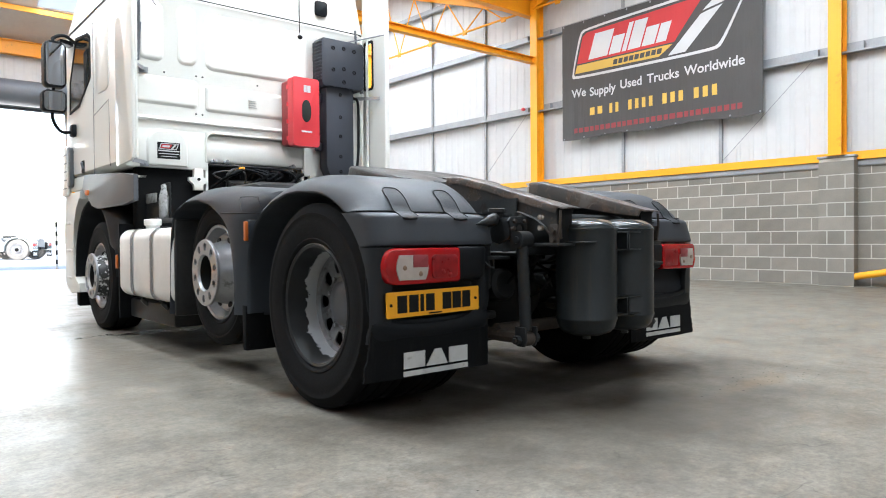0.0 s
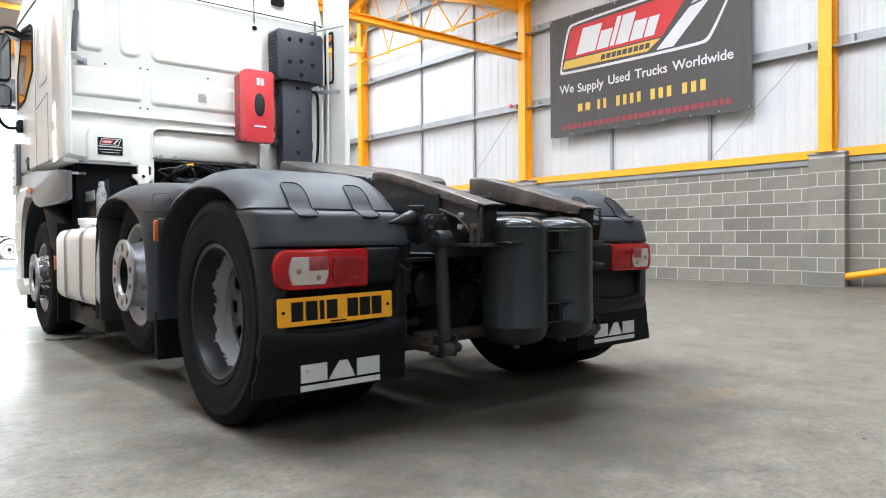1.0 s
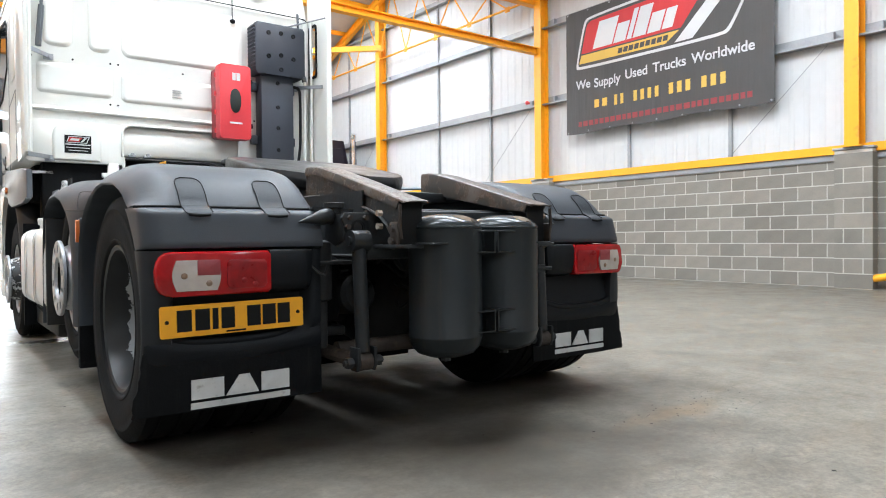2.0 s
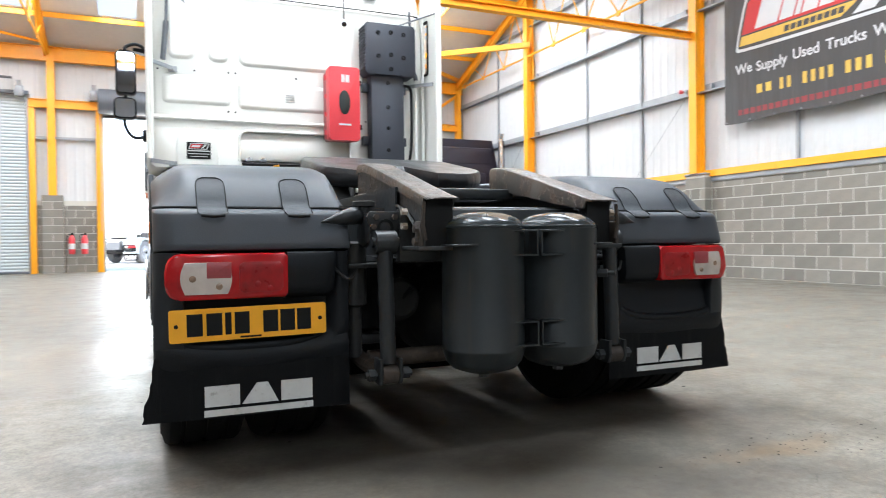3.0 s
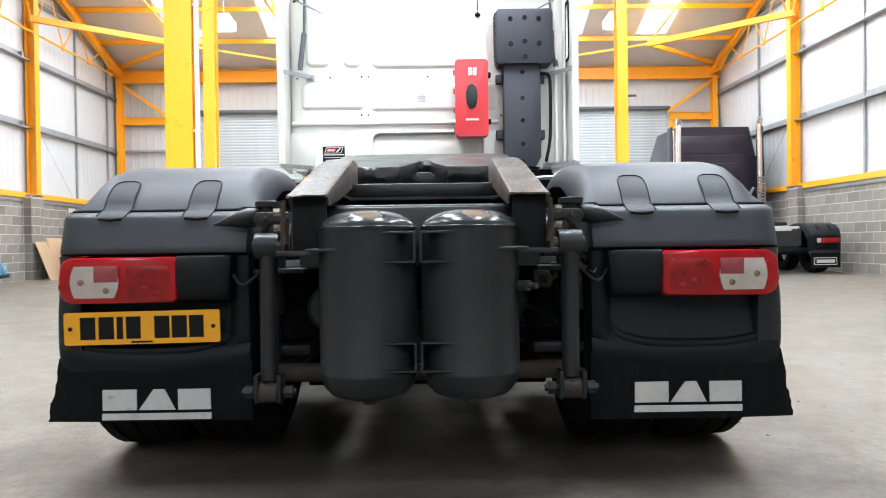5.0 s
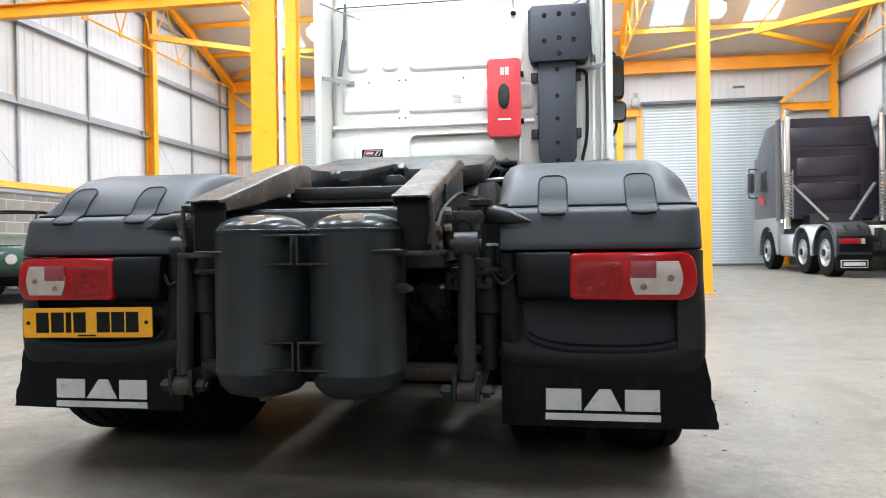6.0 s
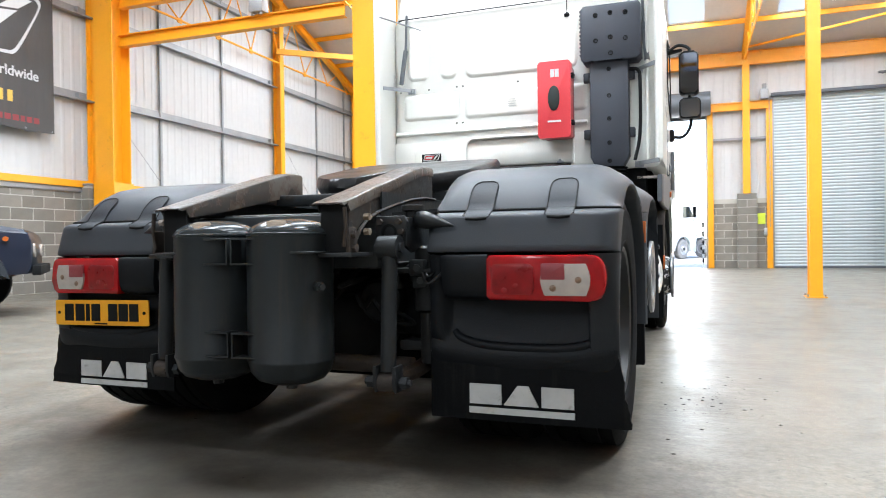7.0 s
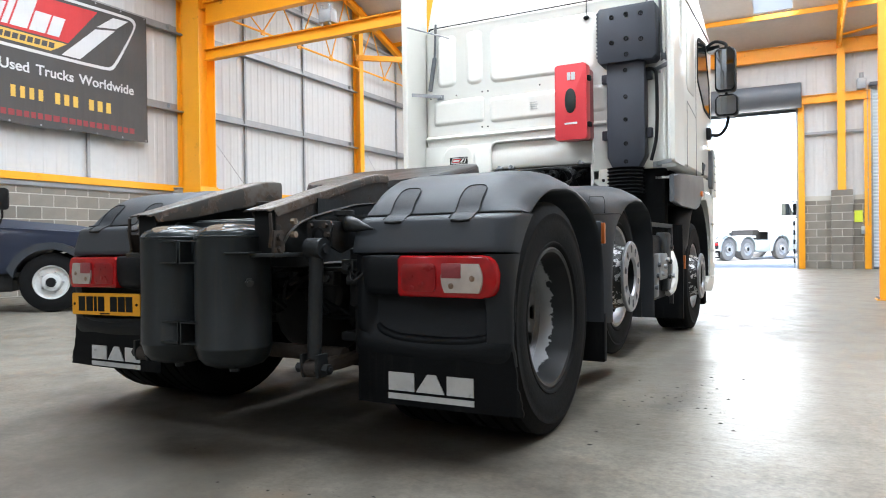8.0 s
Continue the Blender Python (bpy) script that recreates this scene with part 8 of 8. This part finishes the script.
offroader("dark blue boxy off-road car with white steel wheels by the wall", pose(-3.57, 5.56, 0, 0, 0, 46), M["navy"])
offroader("dark green open off-road car with black roll hoops", pose(-5.2, 8.95, 0, 0, 0, -66) @ Matrix.Scale(0.82, 4), M["green"], True)
offroader("teal blue small off-road car by the blockwork wall", pose(-5.17, 12.3, 0, 0, 0, 20) @ Matrix.Scale(0.5, 4), M["teal"])


def parked_tractor(label, at, paint, flank, stacks=True, group="other tractor units", kindly="truck", rubber="tyre", under="chassis", moulded="guard"):
    """Another tractor unit: y forward from its rear flaps, x to its right."""
    t = thing("parked_tractor_unit", label, kindly, at, group)
    for s in (-1, 1):
        bm = N()
        box(bm, min(s * 0.33, s * 0.42), max(s * 0.33, s * 0.42), 0.1, 5.6, 0.72, 1.0)
        part("chassis_rail", bm, M[under], t)
        for y, dish in ((0.70, True), (2.02, False), (4.62, False)):
            road_wheel(t, s * 1.20, y, 0.50, 0.50, 0.30, s, M["silver"], "x", 0.58, rubber)
        for cy in (0.70, 2.02):
            bm = N()
            o = [(cy + 0.66 * math.cos(radians(a)), 0.50 + 0.62 * math.sin(radians(a))) for a in range(-6, 187, 12)]
            i = [(cy + 0.57 * math.cos(radians(a)), 0.50 + 0.56 * math.sin(radians(a))) for a in range(-6, 187, 12)]
            loft(bm, [[(s * 0.60, *p), (s * 1.19, *p), (s * 1.24, p[0], p[1] - 0.03), (s * 1.24, *q), (s * 0.60, *q)] for p, q in zip(o, i)])
            part("mudguard", bm, flank if cy > 1 else M[moulded], t, "curved plastic mudguard")
        bm = N()
        box(bm, min(s * 0.55, s * 1.22), max(s * 0.55, s * 1.22), 0.0, 0.10, 0.50, 0.86, 0.02)
        part("lamp_housing", bm, M["guard_low"], t)
        bm = N()
        prism(bm, [(0.0, 0.46), (0.0, 0.86), (0.05, 0.97), (0.18, 1.07), (0.42, 1.125), (0.70, 1.135), (0.70, 1.125), (0.42, 1.10), (0.22, 1.0), (0.13, 0.86), (0.11, 0.46)], "x", min(s * 0.585, s * 1.242), max(s * 0.585, s * 1.242), 0.008)
        part("mudguard_cover", bm, M["guard_mid"] if stacks else flank, t, "black domed mudguard cover")
        for xc in (0.78, 1.04):
            bm = N()
            bar(bm, (s * xc, 0.035, 0.955), (s * xc, 0.16, 1.062), 0.07, 0.006, (0, -1, 1))
            part("strap", bm, M["ink"], t)
        bm = N()
        box(bm, min(s * 0.80, s * 1.20), max(s * 0.80, s * 1.20), -0.03, 0.02, 0.68, 0.79, 0.015)
        lm = part("rear_lamp", bm, M["dark_red"], t, "dull red rear lamp with a clear end")
        bm = N()
        box(bm, min(s * 0.72, s * 0.795), max(s * 0.72, s * 0.795), -0.028, 0.02, 0.68, 0.79, 0.012)
        part("clear_lens", bm, M["clear_lens"], lm)
        bm = N()
        box(bm, min(s * 0.60, s * 1.24), max(s * 0.60, s * 1.24), 0.02, 0.04, 0.14, 0.52)
        f = part("mud_flap", bm, M["rubber"], t, "black mud flap with a white-framed mark")
        bm = N()
        box(bm, min(s * 0.66, s * 1.16), max(s * 0.66, s * 1.16), 0.010, 0.019, 0.20, 0.36)
        part("mark_frame", bm, M["white_print"], f)
        bm = N()
        box(bm, min(s * 0.675, s * 1.145), max(s * 0.675, s * 1.145), 0.006, 0.012, 0.215, 0.345)
        part("mark_field", bm, M["ink"], f)
        bm = N()
        box(bm, min(s * 0.71, s * 1.11), max(s * 0.71, s * 1.11), 0.002, 0.008, 0.245, 0.315)
        part("mark", bm, M["white_print"], f)
        bm = N()
        box(bm, min(s * 0.75, s * 1.18), max(s * 0.75, s * 1.18), 2.75, 3.75, 0.36, 0.92, 0.08)
        part("side_tank", bm, flank, t)
        bm = N()
        prism(bm, [(3.75, 0.40), (3.85, 0.40), (4.02, 0.85), (4.3, 1.08), (4.62, 1.15), (4.95, 1.08), (5.2, 0.85), (5.28, 0.35), (5.75, 0.35), (5.8, 1.35), (3.75, 1.35)], "x", min(s * 1.05, s * 1.22), max(s * 1.05, s * 1.22), 0.02)
        part("cab_skirt", bm, flank, t)
        bm = N()
        prism(bm, [(3.40, 1.30), (3.80, 1.25), (3.80, 3.80), (3.48, 3.80)], "x", min(s * 1.20, s * 1.235), max(s * 1.20, s * 1.235), 0.008)
        part("side_deflector", bm, paint, t)
        bm = N()
        prism(bm, [(4.55, 2.05), (4.58, 2.62), (5.15, 2.62), (5.52, 2.10)], "x", min(s * 1.21, s * 1.233), max(s * 1.21, s * 1.233))
        part("side_window", bm, M["window"], t)
        bm = N()
        prism(bm, rrect(min(s * 1.32, s * 1.52), max(s * 1.32, s * 1.52), 2.05, 2.65, 0.05), "y", 5.30, 5.44, 0.02)
        mm = part("mirror", bm, M["silver"], t)
        bm = N()
        prism(bm, rrect(min(s * 1.335, s * 1.505), max(s * 1.335, s * 1.505), 2.08, 2.62, 0.04), "y", 5.29, 5.302)
        part("mirror_glass", bm, M["mirror"], mm)
        bm = N()
        tube(bm, curve_pts([(s * 1.2, 5.38, 2.72), (s * 1.42, 5.38, 2.74), (s * 1.46, 5.38, 2.6), (s * 1.46, 5.38, 2.05), (s * 1.4, 5.38, 1.94), (s * 1.2, 5.38, 1.95)], 4), 0.018, 6)
        part("mirror_arm", bm, M["ink"], t)
        if stacks:
            bm = N()
            cyl(bm, (s * 1.08, 3.40, 1.05), (s * 1.08, 3.40, 3.85), 0.075, seg=18)
            cyl(bm, (s * 1.08, 3.40, 3.85), (s * 1.08, 3.32, 4.0), 0.075, 0.07, seg=18)
            st = part("exhaust_pipe", bm, M["chrome"], t, "bright upright exhaust stack")
            bm = N()
            for k in range(14):
                box(bm, min(s * 0.98, s * 1.19), max(s * 0.98, s * 1.19), 3.27, 3.30, 1.35 + 0.08 * k, 1.39 + 0.08 * k)
            box(bm, min(s * 0.98, s * 1.0), max(s * 0.98, s * 1.0), 3.27, 3.31, 1.3, 2.5)
            box(bm, min(s * 1.17, s * 1.19), max(s * 1.17, s * 1.19), 3.27, 3.31, 1.3, 2.5)
            part("heat_shield", bm, M["silver"], st)
            bm = N()
            bar(bm, (s * 0.25, 3.1, 1.25), (s * 0.95, 3.45, 2.15), 0.05, 0.05)
            part("brace", bm, M["silver"], t)
            bm = N()
            tube(bm, [(s * 1.16, 3.55, 1.2), (s * 1.16, 3.55, 3.7)], 0.03, 8)
            part("grab_tube", bm, M["chrome"], t)
    bm = N()
    plan_body(bm, 1.215, 3.75, 5.80, 1.30, 3.0, 0.10)
    part("cab", bm, paint, t)
    bm = N()
    plan_body(bm, 1.20, 3.75, 5.70, 3.03, 3.80, 0.14, 0.5)
    part("high_roof", bm, paint, t)
    for x0, x1, z0, z1 in ((-0.75, 0.75, 2.35, 2.85), (-0.75, 0.75, 1.75, 2.2), (-0.95, 0.95, 3.1, 3.6)):
        bm = N()
        o = rrect(x0, x1, z0, z1, 0.08)
        loft(bm, [[(u, 3.755, v) for u, v in o], [(u * 0.95, 3.73, (v - (z0 + z1) / 2) * 0.9 + (z0 + z1) / 2) for u, v in o]])
        part("pressed_panel", bm, paint, t)
    bm = N()
    box(bm, -0.75, 0.75, 2.6, 3.3, 1.02, 1.12, 0.01)
    part("catwalk", bm, M["fuel"], t, "bright checker-plate catwalk")
    bm = N()
    prism(bm, [(-0.45, 0.75), (-0.15, 0.72), (0, 1.0), (0.15, 0.72), (0.45, 0.75), (0.45, 1.6), (-0.45, 1.6)], "z", 1.08, 1.16, 0.02)
    part("coupling_plate", bm, M["black_oil"], t)
    bm = N()
    box(bm, -0.4, 0.4, 0.05, 0.12, 0.62, 0.95)
    part("cross_member", bm, M[under], t)
    bm = N()
    box(bm, -0.50, 0.50, 0.30, 0.52, 0.84, 1.05, 0.01)
    chest = part("tread_box", bm, M["fuel"], t, "bright checker-plate box on the chassis")
    for i in range(9):
        for j in range(2):
            bm = N()
            bar(bm, (-0.45 + 0.1 * i + 0.03 * j, 0.299, 0.88 + 0.055 * j), (-0.41 + 0.1 * i + 0.03 * j, 0.299, 0.90 + 0.055 * j), 0.006, 0.012)
            part("tread", bm, M["silver"], chest)
    bm = N()
    box(bm, -0.26, 0.26, -0.01, 0.05, 0.50, 0.61)
    part("plate_holder", bm, M["ink"], t, "dark plate holder")
    bm = N()
    box(bm, -1.0, 1.0, 5.78, 5.84, 1.9, 2.8, 0.02)
    part("windscreen", bm, M["window"], t)
    bm = N()
    cyl(bm, (-1.1, 0.70, 0.5), (1.1, 0.70, 0.5), 0.08)
    part("axle", bm, M["black_oil"], t)
    for y in (2.02, 4.62):
        bm = N()
        cyl(bm, (-1.1, y, 0.5), (1.1, y, 0.5), 0.08)
        part("axle", bm, M["black_oil"], t)
    bm = N()
    box(bm, -0.6, 0.6, 3.3, 5.6, 0.5, 1.4, 0.05)
    part("engine", bm, M["black_oil"], t)
    return t


dark_one = parked_tractor("black-purple tractor unit with bright exhaust stacks, parked by the side wall", pose(10.60, 14.85, 0, 0, 0, -0.4), M["purple"], M["silver"])
for s in (-1,):
    bm = N()
    prism(bm, [(4.75, 1.70), (5.25, 1.82), (5.25, 1.98), (4.75, 1.86)], "x", -1.240, -1.232)
    part("flank_stripe", bm, M["b_red"], dark_one, "red flank stripe")
# Yard units get paler tyres, rails and guards, painting in the glare.
parked_tractor("white tractor unit standing in the sunlit yard", pose(0.58, 33.02, -0.05, 0, 0, -31), M["cab"], M["shutter"], False, rubber="tyre_in_glare", under="skirt", moulded="shutter")
parked_tractor("white tractor unit parked beyond another in the sunlit yard", pose(7.23, 38.7, -0.05, 0, 0, 60), M["cab"], M["shutter"], False, rubber="tyre_in_glare", under="skirt", moulded="shutter")

# ---- clutter along the side wall ----
sp = thing("salt_spreader", "orange towed spreader with small wheels and bags on top", "spreader", pose(-5.35, 18.0, 0))
bm = N()
loft(bm, [[(-0.45, -0.25, 0.36), (0.35, -0.25, 0.36), (0.35, 0.35, 0.36), (-0.45, 0.35, 0.36)], [(-0.75, -0.45, 0.66), (0.62, -0.45, 0.66), (0.62, 0.55, 0.66), (-0.75, 0.55, 0.66)], [(-0.80, -0.48, 0.90), (0.72, -0.48, 0.90), (0.72, 0.58, 0.90), (-0.80, 0.58, 0.90)]])
part("hopper", bm, M["orange"], sp)
bm = N()
box(bm, -0.82, 0.74, -0.50, -0.46, 0.87, 0.93, 0.008)
part("rim", bm, M["dark_box"], sp)
bm = N()
tube(bm, [(-0.5, -0.3, 0.34), (0.3, -0.3, 0.36), (1.05, -0.1, 0.40)], 0.03, 8)
tube(bm, [(-0.5, 0.3, 0.34), (0.3, 0.3, 0.36), (1.05, -0.05, 0.40)], 0.03, 8)
part("drawbar", bm, M["orange"], sp)
for y in (-0.42, 0.48):
    road_wheel(sp, -0.34, y, 0.20, 0.20, 0.11, -1 if y < 0 else 1, M["silver"], "y")
bm = N()
cyl(bm, (-0.34, -0.4, 0.20), (-0.34, 0.46, 0.20), 0.025)
part("axle", bm, M["black_oil"], sp)
rnd = random.Random(21)
for k, (x, mat, nm, lab, cat) in enumerate(((-5.95, "ink", "bag", "black bag lying on the orange spreader", "bag"), (-5.55, "cloth", "bag", "grey sack lying on the orange spreader", "bag"), (-5.15, "blue_bin", "bag", "blue bag lying on the orange spreader", "bag"), (-4.85, "white_print", "bag", "white plastic sack lying on the orange spreader", "bag"))):
    bm = N()
    bmesh.ops.create_icosphere(bm, subdivisions=3, radius=1.0)
    for v in bm.verts:
        n_ = noise.noise(v.co * 1.6 + Vector((k * 5.1, 0, 0)))
        v.co *= 1 + 0.22 * n_
        v.co = Vector((v.co.x * 0.24, v.co.y * 0.3, max(-0.10, v.co.z * 0.15)))
    solo(nm, bm, M[mat], lab, cat, "bags on the spreader", at=pose(x, 18.0, 1.0))
bm = N()
box(bm, -6.20, -5.85, 19.4, 19.8, 0.0, 0.95, 0.02)
box(bm, -6.15, -5.9, 19.45, 19.75, 0.95, 1.32, 0.05)
solo("drum_stand", bm, M["dark_box"], "dark metal stand against the wall", "stand")
bm = N()
box(bm, -6.12, -5.86, 19.42, 19.72, 1.325, 1.56, 0.03)
solo("canister", bm, M["white_print"], "white plastic canister on a dark stand", "canister", "canisters")
bm = N()
box(bm, -5.82, -5.52, 19.6, 19.95, 0.0, 0.22, 0.02)
box(bm, -5.80, -5.54, 19.62, 19.93, 0.22, 1.50, 0.05)
solo("canister", bm, M["white_print"], "tall pale plastic container by the wall", "canister", "canisters")
bm = N()
bmesh.ops.create_icosphere(bm, subdivisions=4, radius=1.0)
for v in bm.verts:
    n_ = noise.noise(v.co * 2.1)
    fold = 0.10 * math.sin(math.atan2(v.co.y, v.co.x) * 11 + 3 * n_)
    k = 1 + 0.15 * n_ + fold * max(0, 0.8 - v.co.z)
    v.co = Vector((v.co.x * 0.55 * k, v.co.y * 0.6 * k, 0.5 + 0.5 * math.copysign(abs(v.co.z) ** 0.6, v.co.z)))
solo("covered_machine", bm, M["cloth"], "machine under a crumpled grey dust sheet", "machine", at=pose(-5.12, 20.9, 0))
for k, (x, y, h) in enumerate(((-4.55, 20.4, 0.35), (-4.75, 20.1, 0.30))):
    bm = N()
    lathe(bm, ((0, 0.10), (0.02, 0.115), (h * 0.7, 0.115), (h * 0.85, 0.06), (h, 0.05)), (x, y, 0), (0, 0, 1), 16)
    solo("plastic_bottle", bm, M["white_print"], "white plastic bottle on the floor", "bottle", "bottles on the floor")
for k, (y, wd, h, ln, mat) in enumerate(((17.1, 0.9, 0.95, 0.35, "wood"), (17.6, 0.7, 1.05, 0.28, "wood"), (17.9, 0.5, 0.85, 0.42, "ink"))):
    bm = N()
    prism(bm, [(WEST + 0.25, h), (WEST + 0.27, h), (WEST + 0.29 + ln, 0.0), (WEST + 0.27 + ln, 0.0)], "y", y, y + wd)
    solo("board", bm, M[mat], "plywood board leaning on the wall" if mat == "wood" else "dark board leaning on the wall", "board", "leaning boards")


def wall_sign(x, y, z, out, mat, label, w=0.36, h=0.36):
    sg = thing("sign", label, "sign", pose(x, y, z, 0, 0, 90 if out > 0 else -90), "wall signs")
    bm = N()
    box(bm, -w / 2, w / 2, -0.004, 0.004, -h / 2, h / 2, 0.001, 1)
    part("panel", bm, M["white_print"], sg)
    bm = N()
    box(bm, -w / 2 + 0.03, w / 2 - 0.03, -0.007, -0.0045, -h * 0.28, h * 0.18)
    part("field", bm, M[mat], sg)
    bm = N()
    box(bm, -w / 4, w / 4, -0.0095, -0.0072, -h * 0.1, h * 0.02)
    part("bar", bm, M["white_print"], sg)
    return sg


wall_sign(WEST + 0.022, 19.35, 1.70, 1, "b_red", "white and red warning sign on the blockwork")
wall_sign(EAST - 0.022, 19.0, 1.55, -1, "b_red", "white and red warning sign on the blockwork", 0.5, 0.55)
for x, y in ((6.30, NORTH - 0.02), (-5.45, NORTH - 0.02)):
    bm = N()
    box(bm, x - 0.10, x + 0.10, y - 0.006, y, 1.30, 1.62, 0.001, 1)
    solo("notice", bm, M["sign_green"], "yellow-green notice on the blockwork by the roller door", "notice", "notices")
for z, mat in ((1.12, "white_print"), (1.02, "steel")):
    bm = N()
    box(bm, 6.36, 6.46, NORTH - 0.10, NORTH - 0.01, z - 0.06, z + 0.06, 0.015)
    cyl(bm, (6.41, NORTH - 0.13, z), (6.41, NORTH - 0.09, z), 0.02, seg=10)
    solo("switch_box", bm, M[mat], "small switch box beside the roller door", "switch", "switch boxes")
for x in (-0.06, 0.26):
    ex = thing("fire_extinguisher", "red fire extinguisher hung on the blockwork", "fire extinguisher", pose(x, NORTH - 0.34, 0.24), "fire extinguishers")
    bm = N()
    lathe(bm, ((0.0, 0.075), (0.02, 0.085), (0.42, 0.085), (0.50, 0.05), (0.53, 0.03)), (0, 0, 0.30), (0, 0, 1), 18)
    part("cylinder", bm, M["red_box"], ex)
    bm = N()
    lathe(bm, ((0.0, 0.0862), (0.16, 0.0862)), (0, 0, 0.44), (0, 0, 1), 18, cap=False)
    part("label_band", bm, M["white_print"], ex, "white label band")
    bm = N()
    box(bm, -0.02, 0.05, -0.03, 0.03, 0.83, 0.90, 0.01)
    tube(bm, curve_pts([(0.0, 0, 0.86), (-0.10, 0, 0.84), (-0.12, 0, 0.6)], 5), 0.012, 6)
    part("valve", bm, M["ink"], ex)
    bm = N()
    box(bm, -0.05, 0.05, 0.07, 0.16, 0.60, 0.86, 0.005)
    part("bracket", bm, M["red_dark"], ex)
bm = N()
lathe(bm, ((0, 0.03), (0.04, 0.03), (0.05, 0.045), (0.08, 0.04), (0.10, 0.015)), (EAST - 0.13, 11.15, 3.86), (-1, 0, 0), 16)
solo("alarm_beacon", bm, M["red_box"], "small red alarm beacon on the wall girt", "beacon")
bm = N()
tube(bm, [(EAST - 0.14, 4.07, 0.16), (EAST - 0.28, 2.75, 0.40), (EAST - 0.30, 2.55, 0.42), (EAST - 0.30, 1.5, 0.43)], 0.055, 14)
cyl(bm, (EAST - 0.30, 1.5, 0), (EAST - 0.30, 1.5, 0.46), 0.06)
solo("guard_rail", bm, M["yellow"], "bent yellow tubular guard rail at the foot of the wall", "rail")
hp = thing("hazard_post", "black and white banded post beside the open doorway", "post", pose(4.70, 23.2, 0))
for k in range(10):
    bm = N()
    cyl(bm, (0, 0, 0.14 * k), (0, 0, 0.14 * (k + 1)), 0.03, seg=12)
    part("band", bm, M["ink" if k % 2 else "white_print"], hp)
for x in (-1.6, 9.4):
    bm = N()
    tube(bm, [(x, NORTH - 0.02, 5.42), (x, NORTH - 0.3, 5.42)], 0.012, 6)
    box(bm, x - 0.16, x + 0.16, NORTH - 0.36, NORTH - 0.26, 5.38, 5.44, 0.01)
    solo("wall_lamp", bm, M["skirt"], "small unlit lamp above the roller door", "lamp", "door lamps")

# ---- loose bits on the floor ----
rnd = random.Random(77)
verts, faces = [], []


def chip(x, y, r):
    k = len(verts)
    n = rnd.choice((4, 5, 6))
    a0 = rnd.uniform(0, 6)
    for i in range(n):
        a = a0 + 2 * math.pi * i / n
        verts.append((x + r * rnd.uniform(0.6, 1.2) * math.cos(a), y + r * rnd.uniform(0.5, 1.0) * math.sin(a), 0.0))
    verts.append((x, y, r * rnd.uniform(0.12, 0.4)))
    for i in range(n):
        faces.append((k + i, k + (i + 1) % n, k + n))


for k in range(95):
    chip(4.50 + rnd.gauss(0, 0.16), 3.70 + rnd.gauss(0, 0.30), rnd.choice((0.003, 0.004, 0.006, 0.012)))
for k in range(70):
    chip(3.85 + rnd.gauss(0, 0.30), 1.76 + rnd.gauss(0, 0.09), rnd.choice((0.003, 0.005, 0.008)))
for k in range(160):
    chip(rnd.uniform(-4, 11), rnd.uniform(0.8, 12), rnd.choice((0.003, 0.005, 0.008, 0.012)))
ob = new("floor_debris", sheet_mesh("floor_debris", M["grit"], verts, faces))
tagged(ob, "scattered dark grit and chips on the concrete floor", "debris", kind="stuff")
